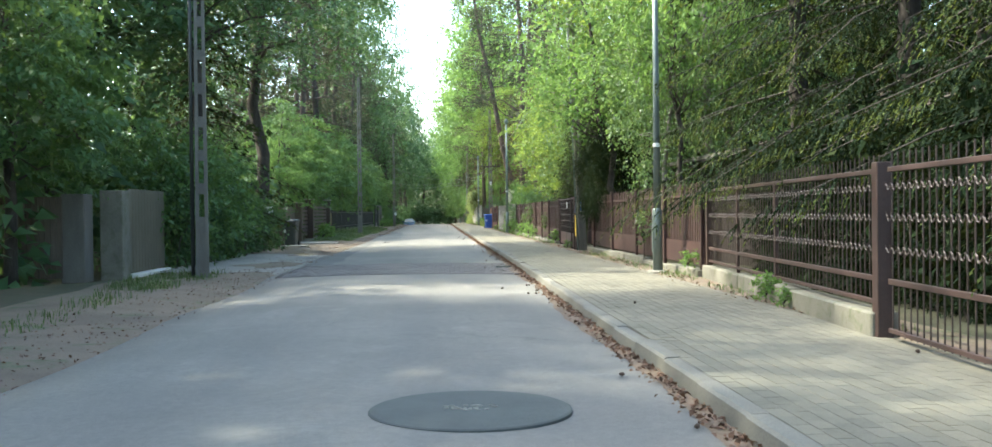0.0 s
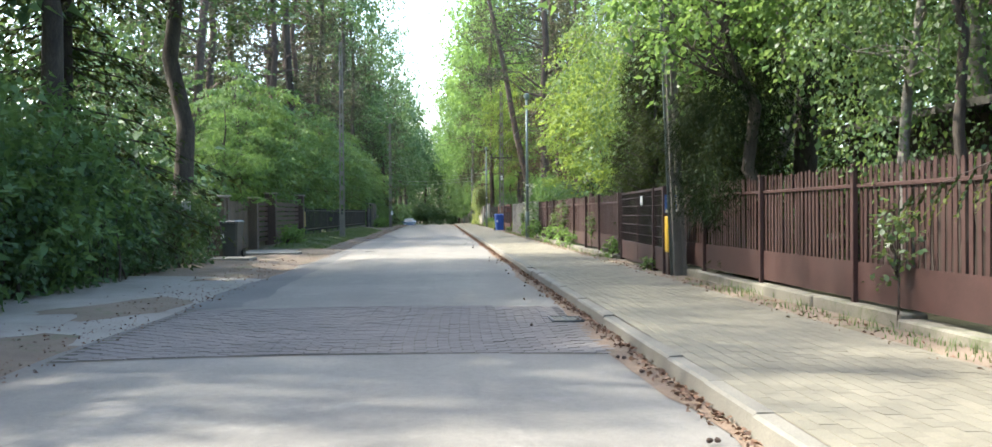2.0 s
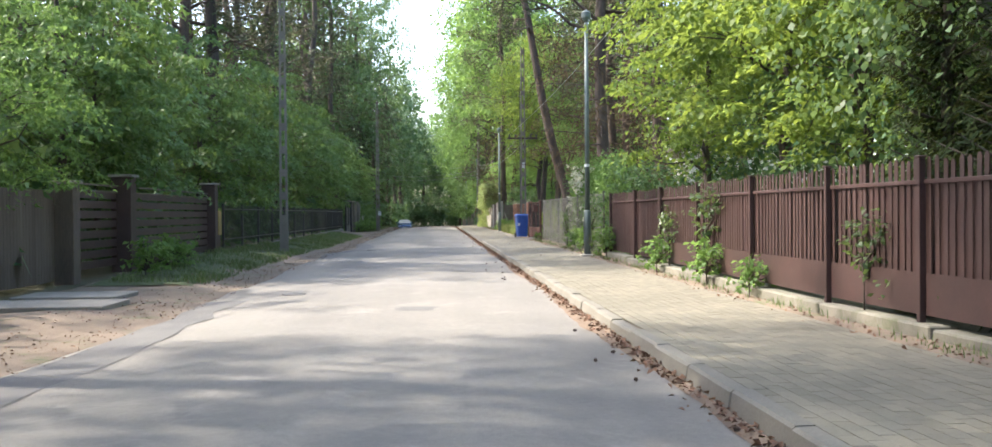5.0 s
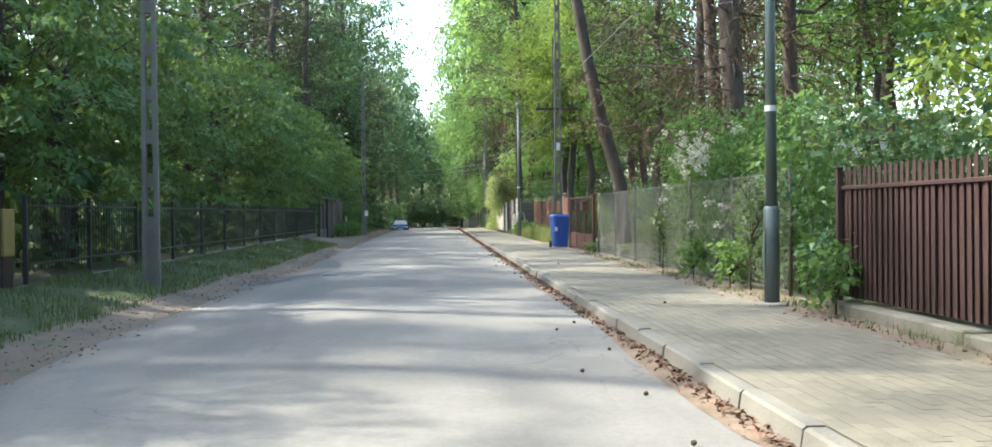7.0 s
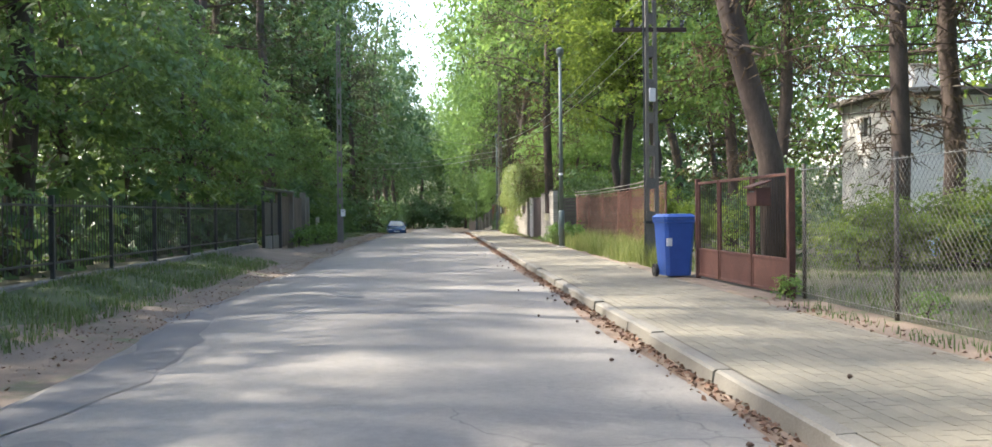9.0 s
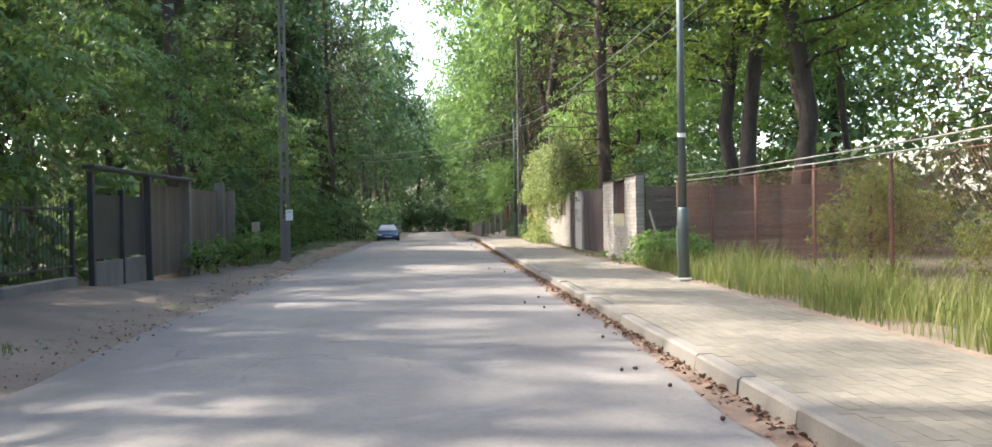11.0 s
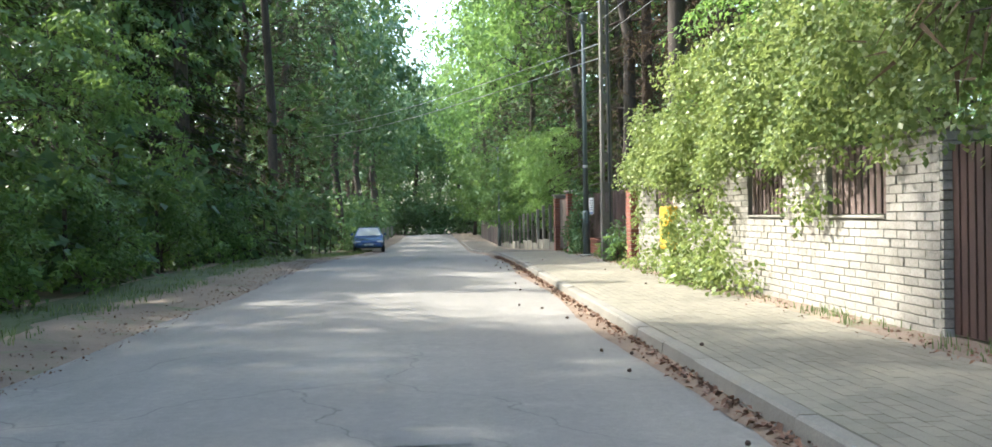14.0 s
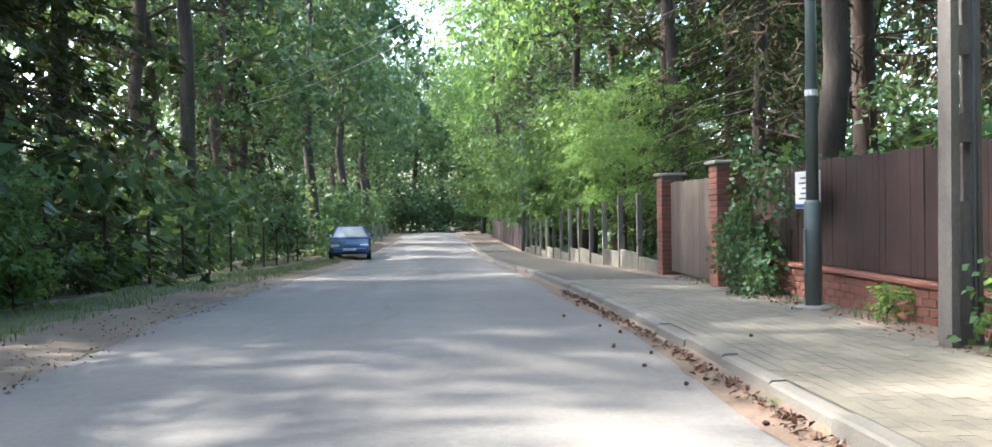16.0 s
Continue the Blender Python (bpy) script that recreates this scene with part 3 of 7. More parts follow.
def pine(name, label, seed, height, rad, crown_from, reach, mat, n_boughs, per, leaf=0.2, dry=10, lean=(0, 0)):
    """A Scots pine: a long bare trunk, dead stubs, and clumped boughs in the upper part."""
    r = np.random.default_rng(seed)
    t = thing(name, 0, 0, -50, label, "tree")
    s, pts, radii = trunk_shape(r, height, rad, rad * 0.35, lean, 0.006, 9, 10)

    def on(h):
        k = h / height * (len(pts) - 1)
        i = int(min(k, len(pts) - 2))
        return Vector(pts[i]).lerp(Vector(pts[i + 1]), k - i)
    cen, twigs = [], []
    for i in range(n_boughs):
        f = i / n_boughs
        h = crown_from + (height - crown_from) * f
        a = r.uniform(0, 2 * math.pi)
        ln = reach * (1.0 - 0.55 * f) * r.uniform(0.55, 1.15)
        o = on(h)
        e = o + Vector((math.cos(a) * ln, math.sin(a) * ln, r.uniform(-0.15, 0.35) * ln))
        bp = bent(o, e, r, 0.06, 4, 0.04)
        s.tube(bp, [0.07 * (1.1 - f), 0.05 * (1.1 - f), 0.035, 0.022, 0.01], 3, False)
        for u in (0.55, 0.75, 0.9, 1.0):
            p = o.lerp(e, u)
            for _ in range(2):
                cen.append((p.x + r.normal(0, 0.3), p.y + r.normal(0, 0.3), p.z + r.normal(0, 0.22)))
    for i in range(dry):
        h = r.uniform(crown_from * 0.35, crown_from * 1.1)
        a = r.uniform(0, 2 * math.pi)
        ln = reach * r.uniform(0.25, 0.8)
        o = on(h)
        e = o + Vector((math.cos(a) * ln, math.sin(a) * ln, r.uniform(-0.25, 0.1) * ln))
        bp = bent(o, e, r, 0.07, 3, 0.03)
        s.tube(bp, [0.03, 0.02, 0.012, 0.005], 3, False)
        for u in (0.5, 0.8, 1.0):
            p = o.lerp(e, u)
            twigs.append((p.x, p.y, p.z - 0.1))
    part("trunk", s, PINE_BARK, t, smooth=True)
    part("crown", scatter_leaves("crown", cen, 0.62, per, leaf, mat, seed + 2, 0.05, 0.6, 0.28, 0.9, None, True), mat, t)
    if twigs:
        dead = part("dead_wood", scatter_leaves("dead_wood", twigs, 0.55, 16, 0.30, NEEDLE_DRY, seed + 3, 0.5, 0.6, 0.11, 0.9, None, True), NEEDLE_DRY, t)
        tagged(dead, "bare dead lower twigs", kind="stuff")
    return t


def place(src, spots, lite=None):
    """Copies of a built plant: x, y, turn, scale, and an optional z and height scale. Far copies take the plainer build."""
    near = src
    for x, y, rz, sc, *more in spots:
        src = lite if lite and (abs(x) > 7.7 or y > 118 or y < -2) else near
        z = more[0] if more else 0.02 + P(y)
        zs = more[1] if len(more) > 1 else sc
        copy_thing(src, pose(x, y, z, 0, 0, rz) @ Matrix.Diagonal((sc, sc, zs, 1)))


def discard(*obs):
    for ob in obs:
        for o in list(ob.children_recursive) + [ob]:
            bpy.data.objects.remove(o)

# ---- ground, road, kerb, pavement ----
KX = lambda y: 1.41 + 0.012 * min(max(y, -5), 22) + 0.0015 * min(max(y - 22, 0), 90)      # foot of the kerb


def left_edge(y):
    return -3.08 + 0.10 * math.sin(y * 0.19) + 0.06 * math.sin(y * 0.83 + 1) + 0.05 * noise.noise((y * 0.9, 3, 0)) \
        + (0.42 if 57 < y < 67 else 0) * math.sin(math.pi * (y - 57) / 10)


gx = np.concatenate([[-500, -250, -120, -60, -35], np.arange(-24, -8, 2.0), np.arange(-8, -2.4, 0.35), [-2.2, 0, 1.4, 1.75, 1.85, 3.0, 3.5, 3.62, 3.8, 4.2, 5, 6.5, 8, 10, 13, 17, 24, 35, 60, 120, 250, 500]])
gy = np.concatenate([[-500, -200, -80, -40], np.arange(-20, 130, 0.8), np.arange(130, 240, 4.0), [260, 320, 450, 800, 1500]])


def ground_z(x, y):
    z = P(y)
    if -2.7 < x < 1.8:
        return z - 0.06
    if 1.8 <= x < 3.55:
        return z + 0.06
    if x >= 3.55:
        return z + 0.135 + 0.05 * noise.noise((x * 0.4, y * 0.4, 0)) * min(1, max(0, x - 3.7)) + 0.004 * max(0, min(x, 40) - 8)
    w = min(1.0, (-2.7 - x) / 1.2)
    return z - 0.05 + 0.085 * w + 0.06 * w * noise.noise((x * 0.7, y * 0.5, 1)) + 0.02 * w * noise.noise((x * 3, y * 3, 2)) + 0.02 * max(0, min(-x, 30) - 5) * 0.3 \
        + 0.20 * min(1, max(0, (-3.6 - x) / 1.3)) * min(1, max(0, (y - 43) / 8)) * min(1, max(0, (88 - y) / 5))


gv = [(x, y, ground_z(x, y)) for y in gy for x in gx]
nx = len(gx)
gf = [(j * nx + i, j * nx + i + 1, (j + 1) * nx + i + 1, (j + 1) * nx + i) for j in range(len(gy) - 1) for i in range(nx - 1)]
ground_mesh = array_mesh("ground", gv, gf, SOIL)
ground_mesh.materials.append(WOOD_FLOOR)
mid_x = [gx[i] + gx[i + 1] for j in range(len(gy) - 1) for i in range(nx - 1)]
ground_mesh.polygons.foreach_set("material_index", [1 if x < -11.4 or x > 8.2 else 0 for x in mid_x])
tagged(part("ground", ground_mesh, SOIL), "brown sandy verge soil with needles and thin grass", "ground", kind="structure")

ry = np.concatenate([np.arange(-30, 130, 0.6), np.arange(130, 232, 3.0)])
us = np.linspace(0, 1, 9)
rv, rf = [], []
for y in ry:
    x0, x1 = left_edge(y), KX(y) + 0.03
    for u in us:
        x = x0 + (x1 - x0) * u
        rv.append((x, y, P(y) + 0.035 * (1 - (2 * u - 1) ** 2) - 0.015 + 0.004 * noise.noise((x, y, 5))))
    rv.append((x0 - 0.05, y, P(y) - 0.09))
m9 = len(us) + 1
for j in range(len(ry) - 1):
    for i in range(len(us) - 1):
        rf.append((j * m9 + i, j * m9 + i + 1, (j + 1) * m9 + i + 1, (j + 1) * m9 + i))
    rf.append((j * m9 + 9, j * m9, (j + 1) * m9, (j + 1) * m9 + 9))
road = tagged(part("road", array_mesh("road", rv, rf, ASPHALT), ASPHALT), "worn pale grey asphalt street, cracked and patched", "road", kind="structure")


def road_z(x, y):
    u = (x - left_edge(y)) / (KX(y) + 0.03 - left_edge(y))
    return P(y) + 0.035 * (1 - (2 * u - 1) ** 2) - 0.015


def road_patch(name, x0, x1, y0, y1, mat, label, ragged=0.06, lift=0.006, n=24, seed=1):
    r = np.random.default_rng(seed)
    s = Shape()
    ys = np.linspace(y0, y1, n)
    vs, fs = [], []
    for y in ys:
        a = (x0(y) if callable(x0) else x0) + r.normal(0, ragged)
        b = (x1(y) if callable(x1) else x1) + r.normal(0, ragged)
        for u in (0, 0.33, 0.66, 1):
            x = a + (b - a) * u
            vs.append((x, y, road_z(x, y) + lift))
    for j in range(n - 1):
        for i in range(3):
            fs.append((j * 4 + i, j * 4 + i + 1, j * 4 + 5 + i, j * 4 + 4 + i))
    s.add(vs, fs)
    return tagged(part(name, s, mat), label, "road patch", kind="structure")


road_patch("road_patch", lambda y: left_edge(y) + 0.02, lambda y: -2.35 - 0.012 * (y - 23), 23.6, 41, ASPHALT_DARK, "darker asphalt repair strip along the road edge", seed=2)
road_patch("road_patch", lambda y: left_edge(y) + 0.03, lambda y: left_edge(y) + 0.55 * math.sin(math.pi * min(1, max(0, (y - 56) / 13))) + 0.05, 56, 69, ASPHALT_DARK, "darker asphalt repair strip along the road edge", seed=3)
road_patch("road_patch", -0.40, 0.0, 39.1, 39.6, ASPHALT_DARK, "small sunken patch in the asphalt", 0.04, 0.003, 8, 4)
road_patch("road_patch", -0.25, 0.2, 96.0, 96.35, ASPHALT_OLD, "small rectangular patch in the asphalt", 0.01, 0.005, 5, 5)

# band of setts across the street
sett_bed = road_patch("sett_bed", lambda y: left_edge(y) + 0.1, 1.38, 19.1, 23.4, JOINT, "band of reddish grey concrete setts across the street", 0.0, 0.004, 12, 6)
sett_mesh = Shape().box(0.005, 0.195, 0.005, 0.095, -0.03, 0.008, 0.003).mesh("sett")
sett_mesh.materials.append(SETT_PIECE)
s = Shape()
r = random.Random(5)
row, y = 0, 19.15
while y < 23.35:
    x = left_edge(y) + 0.12 + (0.1 if row % 2 else 0)
    while x < 1.36:
        z = road_z(x + 0.1, y) + r.uniform(-0.002, 0.002)
        if -0.35 < x < 1.05:
            o = new("sett", sett_mesh)
            o.parent = sett_bed
            o.matrix_basis = pose(x, y, z, r.uniform(-0.5, 0.5), r.uniform(-0.5, 0.5))
        else:
            s.box(x + 0.006, x + 0.194, y + 0.006, y + 0.094, z - 0.03, z + 0.008, 0.0)
        x += 0.2
    y += 0.1
    row += 1
tagged(part("setts", s, SETT, sett_bed), "reddish grey concrete setts", kind="stuff")

# manhole with its round concrete collar
mh = thing("manhole_cover", 0.135, 5.80, road_z(0.135, 5.8), "round dark concrete manhole cover set in the asphalt", "manhole cover")
s = Shape()
s.tube([(0, 0, -0.05), (0, 0, 0.010), (0, 0, 0.016)], [0.585, 0.585, 0.572], 48)
part("collar", s, worn("collar_concrete", (0.055, 0.062, 0.058), (0.085, 0.092, 0.086), 2.5, 90, 0.8), mh)
s = Shape()
for i in range(34):
    a, d = RNG.uniform(-0.16, 0.16), RNG.uniform(-0.07, 0.07)
    s.box(a, a + RNG.uniform(0.01, 0.04), d, d + 0.012, 0.012, 0.021)
tagged(part("casting", s, CONCRETE, mh, "pale worn casting marks"), "pale worn casting marks", kind="stuff")
for (x, y, rr) in ((-1.99, 41.9, 0.17), (-2.0, 59.6, 0.16)):
    c = thing("valve_cover", x, y, road_z(x, y), "small round iron valve cover in the asphalt", "valve cover", "valve covers")
    s = Shape()
    s.tube([(0, 0, -0.04), (0, 0, 0.008), (0, 0, 0.012)], [rr, rr, rr - 0.01], 24)
    part("lid", s, ASPHALT_DARK, c)

# turf on the verge, with a ragged edge towards the road
for ya, yb, xa, xb in ((43.5, 77.5, -5.45, -3.75), (94.5, 150.0, -5.3, -4.15)):
    ys, vs = np.arange(ya, yb, 0.3), []
    for y in ys:
        e = xb + 0.22 * noise.noise((y * 0.6, 0, 7)) + 0.12 * noise.noise((y * 2.3, 1, 7))
        for x in np.linspace(xa, e, 6):
            vs.append((x, y, ground_z(x, y) + (0.018 if x < e - 0.05 else -0.012)))
    tagged(part("turf", Shape().add(vs, [(j * 6 + i, j * 6 + i + 1, j * 6 + i + 7, j * 6 + i + 6) for j in range(len(ys) - 1) for i in range(5)]), TURF), "patchy green turf on the verge before the fence", "turf", kind="structure")

# gutter grate
gr = thing("drain_grate", 1.40, 21.72, road_z(1.4, 21.7) + 0.014, "cast iron gutter grate with two rows of slots", "drain grate")
s = Shape()
for (a, b, c, d) in ((-0.17, 0.17, -0.24, -0.21), (-0.17, 0.17, 0.21, 0.24), (-0.17, -0.14, -0.21, 0.21), (0.14, 0.17, -0.21, 0.21), (-0.02, 0.02, -0.21, 0.21)):
    s.box(a, b, c, d, -0.03, 0.012)
part("frame", s, BLACK_STEEL, gr)
for i in range(9):
    s = Shape()
    s.box(-0.14, 0.14, -0.195 + i * 0.046, -0.172 + i * 0.046, -0.03, 0.008)
    part("bar", s, CONCRETE, gr)
# no hole is cut: a black plate paints the shade below the bars
s = Shape()
s.box(-0.16, 0.16, -0.23, 0.23, -0.045, -0.034)
part("sump", s, BLACK_STEEL, gr, "black plate for the shaded opening under the bars")

# kerb: stones one metre long
kerb = tagged(new("kerb"), "raised grey concrete kerb with dirty worn stones", "kerb", kind="structure")
s = Shape()
s.prism([(0, 0, -0.15), (0.035, 0, 0.105), (0.055, 0, 0.120), (0.15, 0, 0.122), (0.15, 0, -0.15)], 0, 0.99, 0)
stone_mesh = s.mesh("kerb_stone")
stone_mesh.materials.append(KERB)
for i in range(-8, 165):
    y = i * 1.0
    dz = RNG.normal(0, 0.006)
    o = new("kerb_stone", stone_mesh)
    o.parent = kerb
    o.matrix_basis = pose(KX(y) + RNG.normal(0, 0.006), y, P(y) + dz, math.degrees(math.atan2(P(y + 1) - P(y), 1)), RNG.normal(0, 1.2), RNG.normal(0, 0.25))

# pavement bed
s = Shape()
pys = np.concatenate([np.arange(-8, 125, 1.5), np.arange(125, 170, 5.0)])
vs = []
for y in pys:
    for x in (KX(y) + 0.14, 2.6, 3.72):
        vs.append((x, y, P(y) + 0.1190))
s.add(vs, [(j * 3 + i, j * 3 + i + 1, j * 3 + i + 4, j * 3 + i + 3) for j in range(len(pys) - 1) for i in range(2)])
pavement = tagged(part("pavement", s, JOINT), "pavement of beige grey concrete blocks with sandy joints", "pavement", kind="structure")

# ---- trees and shrubs ----
maple_a = tree("maple_tree", "broad green maple with low layered sprays over the fence", "tree", 11, 7.0, 0.14, (3.0, 3.0, 3.4, 4.5), 0.165, LEAF_MAPLE, BARK, 150, 74, 0.72, droop=0.55, flat=0.16, tilt=0.32, outward=0.45, tri=True)
maple_b = tree("maple_tree", "broad green maple with low layered sprays over the fence", "tree", 12, 8.0, 0.15, (2.8, 3.2, 3.9, 5.0), 0.165, LEAF_MAPLE, BARK, 155, 74, 0.72, droop=0.55, flat=0.16, tilt=0.32, outward=0.45, tri=True)
maple_l = tree("maple_tree", "light green maple lit through its leaves", "tree", 13, 7.5, 0.13, (2.8, 3.0, 3.2, 4.9), 0.135, LEAF_LIGHT, BARK, 155, 74, 0.72, tri=True, droop=0.45, flat=0.2, tilt=0.38, outward=0.35)
maple_y = tree("maple_tree", "yellow-green maple with sunlit spreading boughs", "tree", 13, 7.5, 0.13, (2.8, 3.0, 3.2, 4.9), 0.15, LEAF_YELLOW, BARK, 165, 60, 0.72, droop=0.45, flat=0.2, tilt=0.38, outward=0.35)
birch = tree("birch_tree", "birch with hanging bright green foliage", "tree", 14, 11.0, 0.13, (2.5, 2.6, 4.8, 6.4), 0.11, LEAF_BIRCH, BIRCH_BARK, 230, 46, 0.62, droop=0.9, flat=1.1, width=0.7)
oak = tree("oak_tree", "tall dark leafy tree with forked limbs", "tree", 15, 13.0, 0.22, (3.6, 3.6, 5.2, 9.2), 0.155, LEAF_DARK, BARK, 220, 66, 0.95, tri=True, droop=0.35, flat=0.35, limbs=20, from_z=0.25)
oak_far = tree("oak_tree", "tall dark leafy tree deep in the woods", "tree", 17, 13.0, 0.22, (3.7, 3.7, 5.6, 8.6), 0.31, LEAF_DARK, BARK, 170, 30, 1.1, droop=0.35, flat=0.35, limbs=8, from_z=0.25, tri=True)
oak_high = tree("oak_tree", "tall dark leafy tree with a high open crown", "tree", 27, 13.0, 0.2, (3.7, 3.7, 4.0, 10.4), 0.22, LEAF_DARK, BARK, 100, 44, 1.05, tri=True, droop=0.35, flat=0.35, limbs=10, from_z=0.45)
lime = tree("lime_tree", "tall yellow-green leafy tree with dark limbs", "tree", 16, 13.0, 0.20, (3.4, 3.4, 5.2, 9.0), 0.14, LEAF_YELLOW, BARK, 220, 66, 0.9, tri=True, droop=0.3, flat=0.4, limbs=24, from_z=0.2)
lime_low = tree("lime_tree", "slender leafy tree with branches hanging over the fence", "tree", 61, 6.2, 0.095, (1.7, 2.3, 1.45, 4.15), 0.105, LEAF_LIGHT, BARK, 150, 34, 0.55, lean=(-1.0, 0.3), droop=0.5, limbs=16, from_z=0.3, low=-0.9, shell=0.4)
lime_far = tree("lime_tree", "tall yellow-green leafy tree in the distance", "tree", 18, 13.0, 0.13, (3.5, 3.5, 5.2, 9.0), 0.20, LEAF_LIGHT, BARK, 230, 40, 0.95, droop=0.5, flat=0.55, limbs=9, from_z=0.2, tri=True)
maple_far = tree("maple_tree", "dense green maple beside the far road", "tree", 19, 7.0, 0.14, (3.0, 3.0, 3.4, 4.3), 0.27, LEAF_MAPLE, BARK, 150, 40, 0.95, droop=0.5, flat=0.25, limbs=6, tri=True)
spruce_n = frond_spruce("spruce_tree", "dark spruce with drooping yellow-tipped boughs", 21, 12.0, 0.20, 3.1, 2.3, NEEDLE_SHADE, NEEDLE_TIP, SPRUCE_BARK, 18)
spruce = conifer("spruce_tree", "dark spruce with drooping yellow-tipped boughs", 24, 13.0, 0.20, 3.3, 1.9, NEEDLE, BARK, 26, 11, 0.19)
spruce_b = conifer("spruce_tree", "tall dark spruce standing in the woods", 22, 17.0, 0.24, 3.4, 1.2, NEEDLE, SPRUCE_BARK, 34, 12, 0.24)
spruce_far = conifer("spruce_tree", "tall dark spruce deep in the woods", 25, 17.0, 0.24, 3.4, 1.0, NEEDLE, SPRUCE_BARK, 28, 7, 0.34, width=0.45)
thuja = conifer("thuja", "dense dark green columnar thuja", 23, 6.5, 0.10, 1.0, 0.2, NEEDLE, BARK, 34, 13, 0.13, droop=-0.25, lift=0.2, twig=0.45, width=0.22, fan=12)
pine_a = pine("pine_tree", "tall Scots pine with reddish bark and dead lower branches", 31, 20.0, 0.20, 6.0, 3.5, NEEDLE_PINE, 40, 25, 0.22, dry=34)
pine_b = pine("pine_tree", "tall leaning Scots pine with a bare dark trunk", 32, 19.0, 0.19, 7.0, 3.2, NEEDLE_PINE, 34, 28, 0.21, dry=28, lean=(0.9, 0.3))
pine_lean = pine("pine_tree", "thick dark pine trunk leaning over the red gate", 34, 18.0, 0.235, 9.0, 3.2, NEEDLE_PINE, 24, 26, 0.22, dry=14, lean=(-3.3, 0.4))
pine_far = pine("pine_tree", "slender Scots pine deep in the woods", 33, 20.0, 0.20, 5.5, 3.4, NEEDLE_PINE, 34, 17, 0.30, dry=18)
bush = tree("shrub", "dense leafy green shrub by the fence", "shrub", 41, 1.6, 0.04, (1.2, 1.2, 1.1, 1.15), 0.105, LEAF_MAPLE, BARK, 85, 56, 0.45, limbs=8, low=-0.95, shell=0.35, tri=True)
bush_d = tree("shrub", "dark evergreen shrub in the shade", "shrub", 42, 1.6, 0.04, (1.2, 1.2, 1.15, 1.2), 0.10, LEAF_DARK, BARK, 85, 56, 0.45, limbs=8, low=-0.95, shell=0.35, tri=True)
bush_l = tree("shrub", "yellow-green shrub in the garden", "shrub", 43, 1.5, 0.04, (1.2, 1.2, 1.0, 1.05), 0.10, LEAF_YELLOW, BARK, 85, 54, 0.45, limbs=8, low=-0.95, shell=0.35, tri=True)

# right side of the street, from the first gate on
place(spruce_n, [(6.1, 8.5, 10, 1.0), (5.9, 12.4, 140, 0.95), (5.6, 15.3, 250, 0.95)])
place(spruce, [(6.6, 3.5, 80, 1.0), (7.7, 11.0, 250, 1.05), (8.6, 15.6, 120, 1.1)])
place(spruce_far, [(9.5, 6.0, 30, 0.9), (10.2, 11.5, 70, 0.95), (10.5, 18.5, 10, 0.95), (9.0, 20.5, 200, 0.8)])
place(birch, [(4.75, 20.8, 0, 0.55), (5.9, 21.6, 130, 0.95), (5.4, 26.4, 250, 0.9), (5.4, 37.0, 200, 0.85), (7.5, 28, 60, 1.1)])
place(lime, [(5.66, 25.5, 120, 1.0, 0.1, 0.85), (6.6, 23.2, 10, 0.9, 0.1, 0.8)])
place(lime_low, [(4.62, 24.1, 0, 1.15, 0.1, 1.05), (5.0, 20.2, 70, 0.7, 0.1, 1.15)])
place(thuja, [(4.75, 25.6, 0, 0.62), (5.1, 29.6, 60, 0.9), (5.2, 31.4, 130, 0.9), (4.9, 33.2, 200, 0.8), (5.0, 35.0, 20, 0.85), (5.0, 36.8, 90, 0.8)])
place(spruce_b, [(6.4, 30.6, 200, 0.6, 0.1, 0.62), (6.6, 26.6, 20, 0.5, 0.1, 0.55)])
place(maple_y, [(6.0, 41.2, 0, 0.8), (6.2, 44.6, 100, 0.95), (5.9, 48.6, 210, 0.85), (8.5, 43.0, 40, 1.1)])
place(bush_d, [(5.2, 51.5, 0, 1.0), (5.1, 50.2, 50, 0.8)])
place(pine_lean, [(5.9, 71.8, 0, 1.0)])
place(pine_b, [(6.4, 62.5, 200, 0.9), (8.6, 79.5, 30, 0.95)])
place(pine_a, [(4.85, 56.8, 40, 1.0), (8.65, 73.2, 0, 0.95), (10.5, 74.6, 100, 1.1, 0.1, 1.0), (4.62, 97.2, 30, 1.02), (8.2, 82.5, 60, 0.9), (7.6, 61.5, 60, 0.9),
               (6.5, 113.5, 10, 1.0), (7.2, 116.5, 70, 1.05), (6.2, 119.5, 150, 0.95), (8.5, 121, 40, 1.1)])
place(pine_far, [(12, 66, 10, 1), (6.0, 131, 80, 1.0), (6.5, 142, 170, 1.0), (5.8, 154, 10, 1), (5.6, 166, 0, 1)])
place(lime, [(7.3, 89.2, 0, 1.1, 0.1, 0.9), (6.9, 90.3, 120, 1.05, 0.1, 0.9), (6.8, 91.5, 200, 0.95, 0.1, 0.88)])
place(lime, [(8.4, 81.0, 60, 0.8), (13.5, 71.5, 20, 1.0), (10.5, 63.5, 80, 0.9), (10, 54, 10, 0.95), (12, 98, 40, 1.0), (21, 97, 90, 1.2), (16, 64, 170, 1.1)], lime_far)
